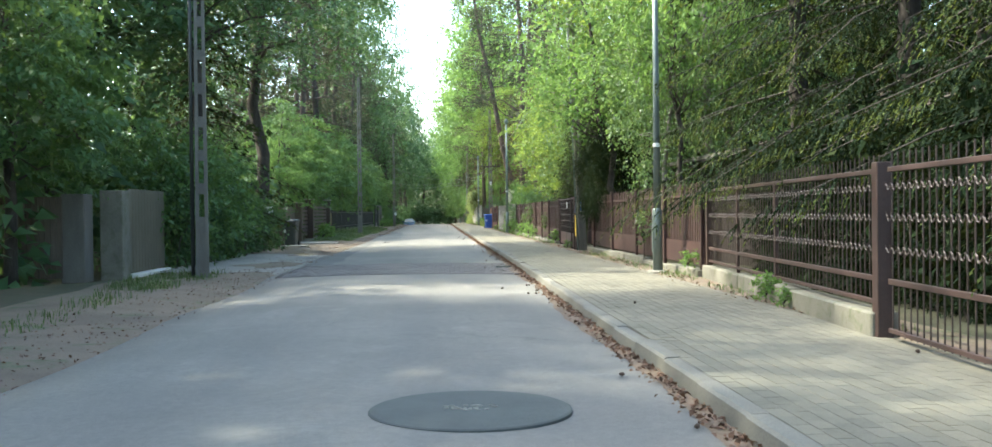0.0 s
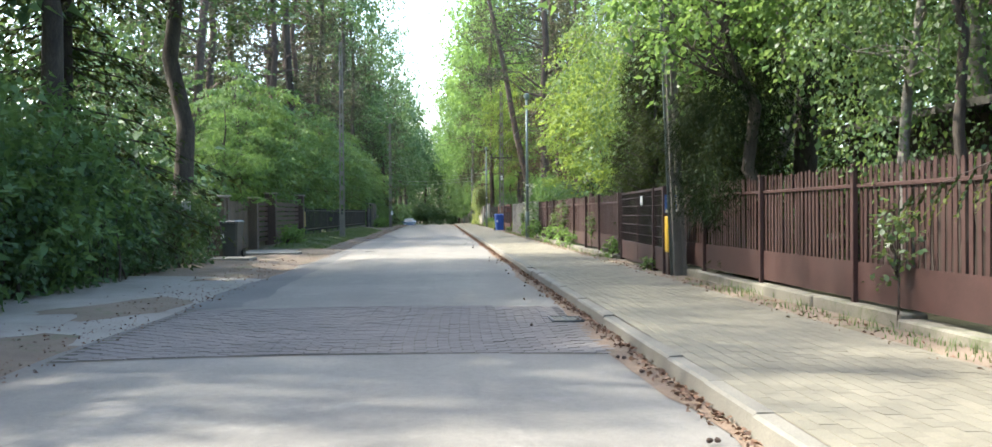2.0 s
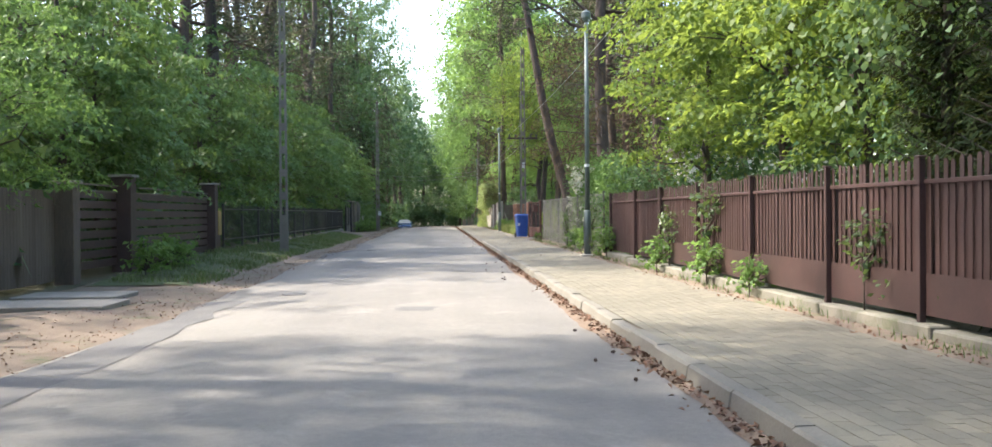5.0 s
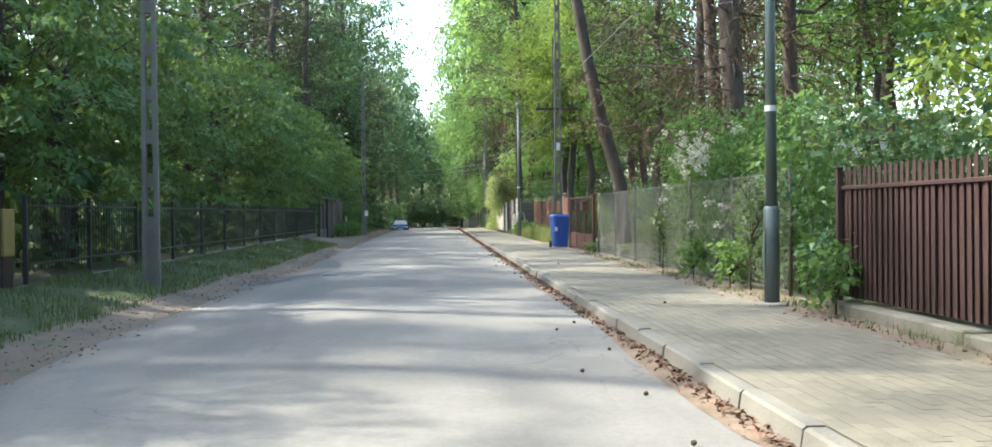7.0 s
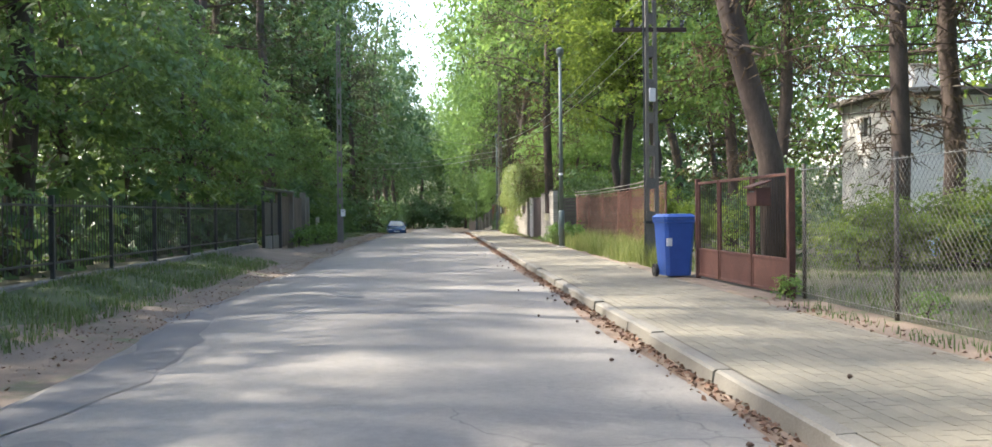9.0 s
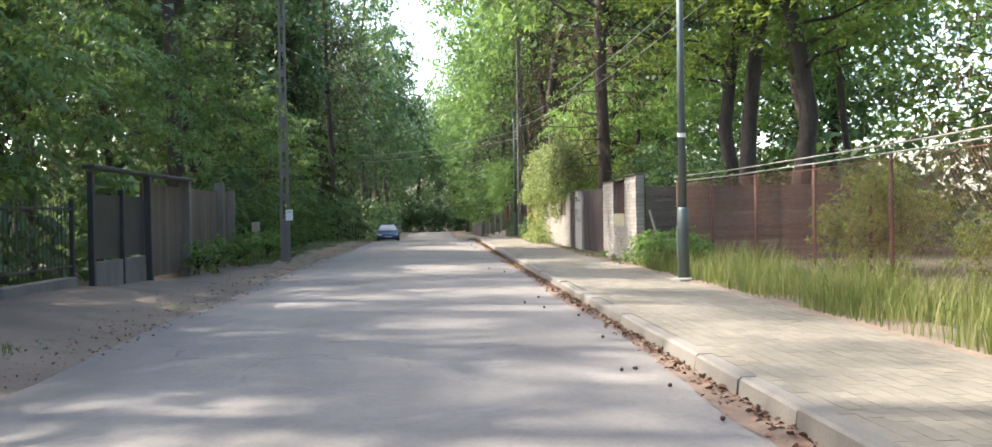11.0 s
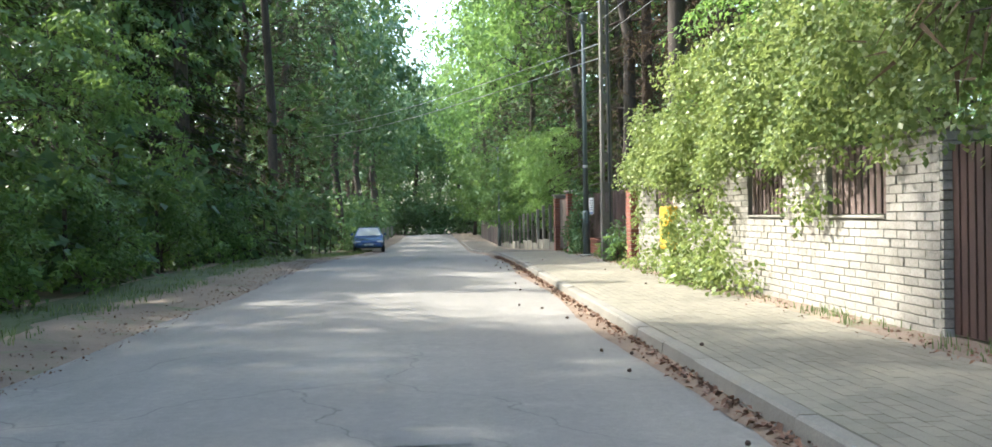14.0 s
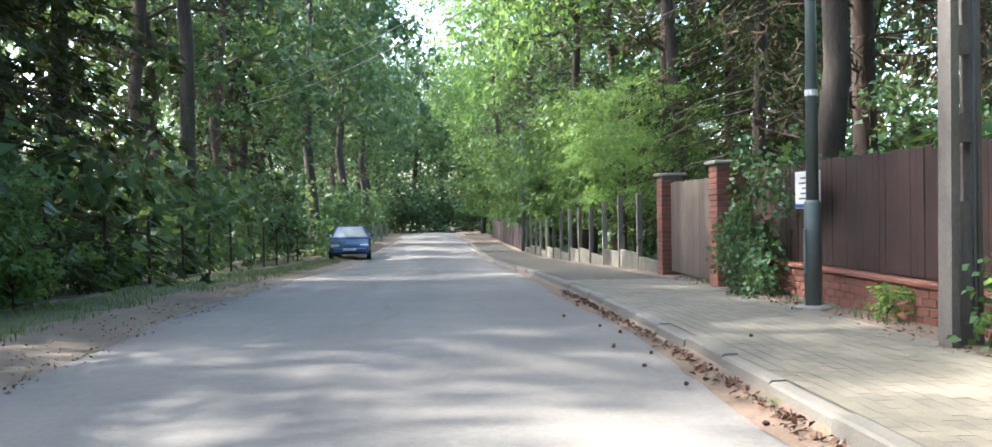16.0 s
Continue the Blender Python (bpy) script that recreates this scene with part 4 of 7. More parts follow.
# tall crowns that reach over the pavement
place(lime_far, [(9.5, 94.5, 100, 1.6, 0.1, 1.7), (5.6, 102.4, 0, 1.6, 0.1, 1.85), (5.2, 111, 200, 1.6, 0.1, 1.85), (5.2, 119, 20, 1.55, 0.1, 1.8), (6.4, 38.0, 0, 1.5, 0.1, 1.6), (5.2, 128, 40, 1.4, -0.1, 1.6), (5.0, 140, 90, 1.4, -0.5, 1.6), (4.6, 155, 0, 1.4, -0.9, 1.6), (4.2, 172, 60, 1.4, -1, 1.6), (3.8, 190, 20, 1.4, -1, 1.6)])
place(bush_l, [(7.0, 71.0, 20, 0.9, 0.1, 0.62), (7.9, 71.4, 70, 1.0, 0.1, 0.68), (9.3, 71.6, 10, 1.05, 0.1, 0.72), (8.6, 70.8, 40, 0.9, 0.1, 0.66), (10.2, 72.0, 90, 1.05, 0.1, 0.75), (7.2, 76.8, 10, 1.0), (11.5, 71.8, 0, 1.1), (6.6, 84.0, 0, 0.9), (6.3, 79.5, 0, 0.7)])
place(bush_d, [(9.6, 69.6, 0, 0.9, 0.1, 0.6), (11.0, 69.2, 70, 1.0, 0.1, 0.7), (7.0, 74.4, 10, 0.9), (12.6, 69.8, 10, 1.2), (5.8, 91.5, 0, 1.0), (5.9, 94.5, 60, 1.2), (5.9, 112.5, 0, 1.0), (6.2, 117.0, 0, 1.1)])
place(maple_l, [(6.6, 101.5, 30, 0.85), (6.4, 106.0, 160, 0.85), (8.0, 96.5, 80, 0.8), (5.8, 103.6, 80, 0.6), (6.0, 108.2, 10, 0.6)])
place(spruce, [(6.2, 124.5, 40, 0.9), (6.8, 128.5, 120, 0.95)])
place(maple_far, [(5.6, 134.0, 0, 0.75), (5.2, 139.0, 100, 0.8), (5.6, 146.5, 200, 0.85), (5.4, 152.0, 60, 0.8), (5.2, 160, 0, 0.9), (6, 168, 80, 1.0), (5.0, 180, 0, 1.1), (4.6, 190, 50, 1.2)])
place(maple_l, [(5.0, 127.5, 0, 0.55), (4.8, 131.2, 90, 0.6), (5.1, 136.5, 40, 0.6)])
place(oak, [(8, 103, 0, 1.1), (9, 110, 60, 1.1), (8.5, 138, 20, 1.2), (8, 150, 90, 1.1), (7.5, 163, 10, 1.2), (7, 180, 70, 1.2), (10, 128, 0, 1.2), (11, 116, 0, 1.2), (12, 140, 0, 1.2)], oak_far)

# left side
# the oak at y -1 and maple at y 0 are unseen, added for shade
place(oak, [(-7.6, 13.5, 0, 0.9, 0.0, 0.95), (-7.8, 5.5, 80, 0.9, 0.0, 1.0), (-7.8, -1, 150, 0.95, 0, 1.0), (-9.5, 21.5, 40, 1.0, 0, 1.0), (-9.6, 28.5, 0, 1.0, 0, 1.0), (-12, 14, 100, 1.1, 0, 1.1), (-11, 4, 10, 1.1, 0, 1.1), (-9.4, 80, 90, 0.85),
            (-9, 96, 0, 0.8), (-9, 103, 70, 0.8), (-9.4, 109.5, 140, 0.8), (-10.5, 119, 40, 0.95), (-8.5, 156, 0, 1.0), (-8, 168, 80, 1.1), (-7, 182, 20, 1.15), (-8, 134, 60, 1.0), (-7.5, 146, 0, 1.0), (-6.5, 194, 0, 1.2), (-5.6, 152, 0, 1.2, -0.9, 1.65), (-5.4, 164, 50, 1.2, -0.9, 1.65), (-5.2, 176, 90, 1.25, -0.9, 1.65), (-5.4, 188, 10, 1.25, -0.9, 1.65), (-9.6, 126, 0, 1.0, -0.2, 1.45), (-9.4, 140, 60, 1.05, -0.6, 1.45), (-10, 100, 120, 0.9, 0, 1.4), (-10, 112, 10, 0.9)], oak_far)
place(maple_a, [(-7.0, 8.5, 0, 0.9), (-7.0, 17.0, 120, 0.8), (-6.9, 46.5, 60, 0.85), (-6.6, 56.0, 10, 0.8), (-6.8, 64.5, 130, 0.85), (-6.6, 73.0, 220, 0.85), (-6.7, 81.5, 60, 0.85), (-6.9, 0, 0, 1.0)])
place(maple_b, [(-7.6, 51.5, 30, 0.8), (-7.0, 60.0, 0, 0.82), (-7.0, 69.0, 90, 0.82), (-6.9, 77.5, 180, 0.82), (-7.2, 86.0, 40, 0.8), (-7.2, 91.5, 150, 0.75), (-7, 99, 100, 0.7), (-6.5, 105.5, 30, 0.7), (-6.6, 112.5, 220, 0.65)])
place(maple_l, [(-6.5, 42.6, 30, 0.58)])
place(maple_a, [(-6.9, 48.5, 170, 0.66), (-7.6, 20.2, 90, 0.65)])
place(bush, [(-6.0, 22.5, 0, 1.3, 0.05, 1.45), (-6.1, 25.5, 60, 1.35, 0.05, 1.45), (-6.3, 28.5, 130, 1.3, 0.05, 1.45), (-6.2, 97.0, 0, 0.9), (-5.8, 100.5, 70, 0.9), (-5.8, 104.0, 10, 0.9), (-5.8, 108.0, 40, 0.9), (-5.8, 113.0, 90, 0.9), (-5.8, 117.5, 0, 1.0)])
place(spruce_b, [(-7.4, 31.6, 0, 0.85), (-9.0, 120.5, 50, 1.0), (-7.3, 118.0, 100, 0.85), (-7.6, 126.0, 0, 0.95), (-8.0, 142, 60, 1.0), (-10.5, 29, 80, 1.0), (-7.6, 108.5, 10, 0.7), (-7.4, 122.5, 200, 0.8)], spruce_far)
place(oak, [(-6.0, 35.2, 0, 1.2, 0.0, 1.0), (-6.6, 29.3, 120, 1.1, 0.0, 0.95)])
place(pine_a, [(-7.6, 58.6, 60, 1.0), (-8.8, 49.8, 60, 1.05), (-9.5, 54.5, 60, 1.0), (-8.2, 62.5, 150, 0.95), (-9, 72, 20, 1.0), (-9.5, 90, 70, 1.0), (-8, 101, 0, 1.0), (-10, 119, 140, 1.05), (-7.8, 123, 80, 1.05), (-7.4, 131, 10, 1.0), (-8.4, 148, 0, 1), (-14, 60, 10, 1.1), (-7.5, 160, 0, 1), (-7, 175, 0, 1.05), (-7.9, 68, 40, 1.0), (-8.0, 76.5, 200, 1.05), (-7.8, 88.5, 10, 1.0), (-8.5, 94.5, 90, 1.0)], pine_far)
place(pine_b, [(-11, 66, 90, 1.0), (-12, 84, 40, 1.0), (-11, 99, 200, 1.0), (-6.9, 138, 30, 1), (-12, 33, 10, 1.05)], pine_far)

# high crowns over the verge and by the first gate, added for shade and to narrow the sky
place(oak_high, [(-6.9, 59, 0, 1.15, 0, 1.75), (-6.8, 71, 70, 1.15, 0, 1.75), (-6.8, 84, 140, 1.15, 0, 1.75), (-6.8, 95, 30, 1.1, 0, 1.75), (-6.7, 118, 10, 1.1, -0.1, 1.7), (-6.4, 131, 0, 1.1, -0.3, 1.7)])
place(oak_far, [(-8.4, 10.0, 20, 1.0, 0, 1.0), (-8.0, 116.5, 120, 0.95, 0, 1.25), (-8.4, 121.5, 200, 0.8, -0.1, 1.1)])
place(oak_high, [(-9.2, 24.2, 60, 1.05, 0, 1.0), (-7.4, 99.0, 260, 1.0, 0, 0.9)])

# the far end of the street and the depth of the woods
place(oak_far, [(-2, 214, 0, 1.45), (3.0, 216, 60, 1.5), (-6, 205, 120, 1.4), (6.5, 206, 20, 1.4), (0.5, 226, 90, 1.6), (-12, 216, 0, 1.3), (12, 218, 40, 1.3), (-5, 238, 0, 1.4), (6, 240, 0, 1.4)])
place(bush_d, [(-3.5, 206, 0, 2.2), (0.0, 208, 40, 2.4), (3.5, 206, 90, 2.2), (6.0, 204, 10, 2.0), (-6, 203, 0, 2.0)])
for side in (-1, 1):
    spots, firs, pines = [], [], []
    for i in range(17):
        y = -10 + i * 13.0 + RNG.uniform(-4, 4)
        x = side * RNG.uniform(13, 20)
        if side > 0 and 78 < y < 104:
            x += 11
        (spots, firs, pines)[i % 3].append((x, y, RNG.uniform(0, 360), RNG.uniform(0.95, 1.3)))
    place(oak_far, spots)
    place(spruce_far, firs)
    place(pine_far, pines)
discard(oak_high, lime_low, maple_y, maple_a, maple_b, maple_l, maple_far, birch, oak, oak_far, lime, lime_far, spruce_n, spruce, spruce_b, spruce_far, thuja, pine_a, pine_b, pine_lean, pine_far, bush, bush_d, bush_l)

# ---- things along the right side ----
def run(name, x0, y0, x1, y1, label, category, group=""):
    """A thing whose own y axis runs from one plan point to the other; also its length."""
    t = thing(name, x0, y0, P(y0), label, category, group, rz=-math.degrees(math.atan2(x1 - x0, y1 - y0)))
    return t, math.hypot(x1 - x0, y1 - y0)


def shared(name, shape, mat, smooth=False):
    me = shape.mesh(name, smooth)
    me.materials.append(mat)
    return me


def put(name, me, parent, x, y, z, rx=0, ry=0, rz=0, scale=(1, 1, 1), label=""):
    o = new(name, me)
    o.parent = parent
    o.matrix_basis = pose(x, y, z, rx, ry, rz) @ Matrix.Diagonal((*scale, 1))
    return tagged(o, label)


PICKET = shared("picket", Shape().prism([(-0.004, -0.031, 0), (-0.004, 0.031, 0), (-0.004, 0.031, 0.985), (-0.004, 0.013, 1.010), (-0.004, -0.013, 1.010), (-0.004, -0.031, 0.985)], 0.008, 0, 0), BROWN)
POST = shared("post", Shape().box(-0.028, 0.028, -0.028, 0.028, 0, 1.0, 0.006), BROWN)
BAR = shared("bar", Shape().tube([(0, 0, 0), (0, 0, 1)], 0.007, 6), worn("bar_paint", (0.022, 0.014, 0.012), (0.045, 0.028, 0.024), 2.0, 80, 0.5))
s = Shape()
s.tube([(0, -0.045, 0.055), (0, -0.04, 0.02), (0, -0.015, 0.0), (0, 0.012, 0.012), (0, 0.02, 0.035), (0, 0.042, 0.045), (0, 0.05, 0.07)], 0.0075, 5)
SCROLL = shared("scroll", s, worn("scroll_paint", (0.042, 0.027, 0.024), (0.09, 0.062, 0.055), 6, 80, 0.5))


def picket_fence(x0, y0, x1, y1, posts, label, top=1.55, sheet=0.78, plinth=True, pitch=0.112, zb=0.27, seed=1, backing=0.0):
    r = np.random.default_rng(seed)
    t, ln = run("picket_fence", x0, y0, x1, y1, label, "fence", "brown picket fences")
    if plinth:
        s = Shape()
        n = max(2, int(ln / 1.9))
        for i in range(n):
            a, b = ln * i / n, ln * (i + 1) / n - 0.012
            j = r.normal(0, 0.012)
            s = Shape().box(-0.16 + j, 0.10 + j, a, b, -0.05, zb - 0.02 + r.normal(0, 0.012), 0.015)
            part("plinth_block", s, MOSSY_CONCRETE, t, "mossy concrete plinth block")
    for z in (0.52, top - 0.15):
        part("rail", Shape().box(*((-0.042, -0.020) if z > 1 else (0.012, 0.042)), 0, ln, z - 0.018, z + 0.018, 0.004), BROWN, t)
    sx = -0.034 if sheet < 1 else 0.006
    part("sheet", Shape().box(sx, sx + 0.004, 0, ln, zb + 0.03, sheet), BROWN, t, "lower panel of brown sheet metal")
    if backing:
        part("sheet", Shape().box(0.046, 0.050, 0, ln, sheet - 0.1, backing), BROWN, t, "sheet metal closing the gaps")
    for yp in posts:
        put("post", POST, t, -0.055, yp - y0, 0.1, scale=(1, 1, top + 0.04 - 0.1))
        part("post_cap", Shape().box(-0.092, -0.018, yp - y0 - 0.037, yp - y0 + 0.037, top + 0.04, top + 0.062, 0.006), DARK_BROWN, t, "dark post cap")
    n = int(ln / pitch)
    for i in range(n):
        y = (i + 0.5) * ln / n
        put("picket", PICKET, t, -0.012 + r.normal(0, 0.003), y, zb + 0.03, r.normal(0, 0.5), 0, 0, (1, 1, (top - zb) + r.normal(0, 0.012)))
    return t


def ornament_fence(name, x0, y0, x1, y1, posts, label, z0, plinth, category):
    t, ln = run(name, x0, y0, x1, y1, label, category)
    if plinth:
        n = max(2, int(ln / 2.2))
        for i in range(n):
            part("plinth_block", Shape().box(-0.10, 0.14, ln * i / n, ln * (i + 1) / n - 0.015, -0.05, 0.31 + RNG.normal(0, 0.012), 0.015), MOSSY_CONCRETE, t, "mossy concrete plinth block")
    for z, h in ((z0 + 0.03, 0.018), (0.58, 0.022), (1.45, 0.02)):
        part("rail", Shape().box(-0.018, 0.018, 0, ln, z - h, z + h, 0.004), DARK_BROWN, t)
    n = int(ln / 0.115)
    for i in range(n):
        y = (i + 0.5) * ln / n
        put("bar", BAR, t, 0, y, z0, scale=(1, 1, 1.58 - z0))
        for z in (0.80, 1.05, 1.29):
            put("scroll", SCROLL, t, -0.012, y + 0.055, z, RNG.normal(0, 6), 0, 0)
    for yp, w in posts:
        part("post", Shape().box(-w, w, yp - w, yp + w, 0.0, 1.52 if w > 0.04 else 1.46, 0.006), DARK_BROWN, t)
    return t


ornament_fence("ornamental_gate", 3.05, 2.2, 3.47, 7.66, [(0.05, 0.05)], "dark brown steel driveway gate with scrolls", 0.17, False, "gate")
ornament_fence("ornamental_fence", 3.52, 7.9, 4.10, 15.2, [(0.0, 0.065), (3.3, 0.022), (5.25, 0.022), (7.25, 0.045)], "dark brown steel fence with rows of scrolls", 0.36, True, "fence")
picket_fence(4.10, 15.3, 4.14, 27.5, [15.35, 17.9, 20.5, 23.35, 26.1], "reddish brown steel picket fence on a concrete plinth", 1.54, 0.66, seed=2)
picket_fence(4.06, 32.8, 3.93, 37.0, [32.85, 35.2], "reddish brown steel picket fence on a concrete plinth", 1.52, 0.64, seed=3, backing=1.36)
picket_fence(3.93, 37.0, 3.99, 44.7, [37.0, 39.47, 42.1, 44.65], "reddish brown steel picket fence overgrown with weeds", 1.52, 0.64, seed=4, backing=1.36)
picket_fence(3.99, 44.75, 4.06, 50.2, [47.1, 50.1], "reddish brown steel picket fence overgrown with weeds", 1.52, 1.36, seed=5)


def zn_pole(x, y, height, label, rz=0.0, w=0.24, d=0.17):
    """A reinforced concrete pole: two flanges joined by webs with long openings."""
    t = thing("utility_pole", x, y, P(y) - 0.1, label, "utility pole", "concrete utility poles", rz=rz)
    s = Shape()
    tw = w * 0.62
    for sx in (-1, 1):
        s.add([(sx * w / 2, -d / 2, 0), (sx * (w / 2 - 0.065), -d / 2, 0), (sx * (w / 2 - 0.065), d / 2, 0), (sx * w / 2, d / 2, 0),
               (sx * tw / 2, -d * 0.4, height), (sx * (tw / 2 - 0.05), -d * 0.4, height), (sx * (tw / 2 - 0.05), d * 0.4, height), (sx * tw / 2, d * 0.4, height)],
              [(0, 1, 2, 3), (4, 7, 6, 5), (0, 4, 5, 1), (1, 5, 6, 2), (2, 6, 7, 3), (3, 7, 4, 0)])
    z = 0.0
    s.box(-w / 2 + 0.03, w / 2 - 0.03, -d * 0.33, d * 0.33, 0, 1.25)
    z = 1.25
    while z < height - 0.4:
        k = (w * (1 - z / height) + tw * z / height) / 2 - 0.03
        s.box(-k, k, -d * 0.32, d * 0.32, z + 0.42, z + 0.62)
        z += 0.62
    part("shaft", s, POLE_CONCRETE, t)
    return t


p1 = zn_pole(3.90, 26.9, 8.5, "weathered grey concrete utility pole beside the gate", 6, 0.21, 0.17)
p1.matrix_basis = p1.matrix_basis @ pose(0, 0, 0, 0, -2.5, 0)
part("conduit", Shape().tube([(-0.135, -0.02, 0.1), (-0.10, -0.02, 7.5)], 0.024, 8), STEEL, p1, "galvanised cable conduit", smooth=True)
p2 = zn_pole(4.03, 73.4, 8.8, "weathered grey concrete utility pole with a crossarm", 0, 0.26)
s = Shape().box(-0.72, 0.68, -0.07, 0.03, 4.62, 4.70, 0.008)
part("crossarm", s, DARK_BROWN, p2, "dark steel crossarm")
for x in (-0.62, -0.35, 0.35, 0.6):
    part("insulator", Shape().tube([(x, -0.02, 4.70), (x, -0.02, 4.75), (x, -0.02, 4.79), (x, -0.02, 4.84)], [0.02, 0.045, 0.03, 0.045], 8), DARK_PLASTIC, p2)
part("strap", Shape().box(-0.15, 0.15, -0.10, 0.10, 1.02, 1.07, 0.006), BLACK_STEEL, p2, "black steel strap")
part("cable", Shape().tube([(-0.15, -0.09, 0.3), (-0.15, -0.09, 7)], 0.02, 6), DARK_PLASTIC, p2)
part("junction_box", Shape().box(-0.06, 0.06, -0.16, -0.09, 3.3, 3.55, 0.01), SIGN_WHITE, p2, "small pale junction box")
p3 = zn_pole(3.63, 112.15, 8.8, "weathered concrete utility pole at the pavement edge", 4, 0.25)
part("cable", Shape().tube([(0.05, -0.10, 0.3), (0.05, -0.10, 7)], 0.018, 6), DARK_PLASTIC, p3)


def lamp_post(x, y, label):
    t = thing("street_lamp", x, y, P(y) + 0.12, label, "street lamp", "grey-green street lamps")
    part("foot", Shape().tube([(0, 0, -0.1), (0, 0, 0.035), (0, 0, 0.05)], [0.19, 0.18, 0.14], 12), CONCRETE, t, "concrete foot")
    part("base_sleeve", Shape().tube([(0, 0, 0.04), (0, 0, 1.05), (0, 0, 1.08)], [0.083, 0.083, 0.066], 16), STEEL, t, smooth=True)
    part("pole", Shape().tube([(0, 0, 1.06), (0, 0, 3.2), (0, 0, 5.55)], [0.062, 0.052, 0.040], 16), STEEL, t, smooth=True)
    part("hatch", Shape().box(-0.088, -0.078, -0.04, 0.04, 0.35, 0.80, 0.004), STEEL, t)
    part("band", Shape().tube([(0, 0, 2.1), (0, 0, 2.16)], 0.064, 16), SIGN_WHITE, t, "pale sticker band")
    part("luminaire", Shape().tube([(0, 0, 5.5), (0, 0, 5.6), (0, 0, 5.72), (0, 0, 5.78)], [0.05, 0.11, 0.11, 0.03], 12), STEEL, t)
    return t


for x, y in ((3.64, 16.65), (3.60, 50.94), (3.57, 83.54), (3.60, 114.9), (3.7, 149.5)):
    lamp_post(x, y, "tapered grey-green steel street lamp on the pavement")

# gate beside the first pole
g, ln = run("steel_gate", 3.76, 27.35, 4.03, 32.7, "brown steel gate and wicket with barred upper panels", "gate")
for y, w in ((0.0, 0.04), (0.98, 0.045), (5.3, 0.045)):
    part("post", Shape().box(-w, w, y - w, y + w, 0, 1.58, 0.006), BROWN, g)
for a, b in ((0.05, 0.92), (1.04, 5.24)):
    leaf = part("gate_leaf", Shape().box(-0.014, 0.014, a, b, 0.20, 0.52, 0.004), BROWN, g, "solid lower sheet of the gate leaf")
    for z in (0.20, 0.54, 1.54):
        part("rail", Shape().box(-0.02, 0.02, a, b, z - 0.02, z + 0.02, 0.004), BROWN, leaf)
    for y in (a + 0.02, (a + b) / 2 - 0.2 if b > 2 else b - 0.02, b - 0.02):
        part("stile", Shape().box(-0.02, 0.02, y - 0.02, y + 0.02, 0.18, 1.56, 0.004), BROWN, leaf)
    n = int((b - a) / 0.11)
    for i in range(n):
        put("bar", BAR, leaf, 0, a + (i + 0.5) * (b - a) / n, 0.54, scale=(1, 1, 1.0))
    for z in (0.72, 0.90, 1.08, 1.26, 1.42):
        for i in range(n):
            put("clip", SCROLL, leaf, -0.012, a + (i + 0.5) * (b - a) / n, z, 0, 0, 0, (1, 0.9, 0.25))
part("hanging_sign", Shape().box(-0.05, -0.04, 2.1, 2.35, 1.28, 1.45, 0.003), SIGN_WHITE, g, "small weathered notice")
yb = thing("gas_box", 3.86, 27.2, 0.12, "yellow metal gas meter box on a brown base", "gas box")
part("base", Shape().box(-0.11, 0.12, -0.12, 0.08, 0.0, 0.38, 0.01), DARK_BROWN, yb)
part("cabinet", Shape().box(-0.12, 0.13, -0.13, 0.09, 0.38, 0.96, 0.012), YELLOW, yb)
part("door", Shape().box(-0.10, 0.11, -0.142, -0.132, 0.41, 0.93, 0.003), YELLOW, yb)
for z in (0.46, 0.50):
    part("vent", Shape().box(-0.06, 0.07, -0.146, -0.143, z, z + 0.016), SIGN_DARK, yb)
sg = thing("notice", 3.86, 27.25, 1.13, "small blue and white notice above the gas box", "notice")
part("board", Shape().box(-0.12, 0.12, -0.01, 0.01, 0.0, 0.30, 0.002), SIGN_BLUE, sg)
part("bracket", Shape().box(-0.012, 0.012, 0.011, 0.03, -0.2, 0.28, 0.002), BLACK_STEEL, sg)
for z in (0.19, 0.23):
    part("print_bar", Shape().box(-0.09, 0.09, -0.014, -0.011, z, z + 0.022), SIGN_WHITE, sg)
part("lower_band", Shape().box(-0.11, 0.11, -0.014, -0.011, 0.01, 0.06), SIGN_WHITE, sg)

# shed behind the picket fence
TARRED = worn("tarred_boards", (0.022, 0.016, 0.013), (0.05, 0.036, 0.029), 2.0, 50, 0.85, stain=(0.075, 0.058, 0.047), stretch=(1, 1, 0.15), per_piece=0.15, bump=0.4, stain_at=(0.6, 0.85))
sh = thing("shed", 5.6, 16.8, 0.1, "low dark board shed with a felt roof behind the fence", "shed")
for i in range(36):
    part("plank", Shape().box(0, 0.03, i * 0.2, i * 0.2 + 0.19, 0, 2.05 + RNG.normal(0, 0.01)), TARRED, sh)
for i in range(15):
    part("end_plank", Shape().box(i * 0.2 + 0.035, i * 0.2 + 0.225, -0.05, -0.015, 0, 2.06 + 0.028 * i), TARRED, sh)
part("roof", Shape().prism([(-0.35, -0.3, 2.06), (3.3, -0.3, 2.6), (3.3, -0.3, 2.68), (-0.35, -0.3, 2.14)], 0, 7.9, 0), FELT, sh, "felt covered roof edge")


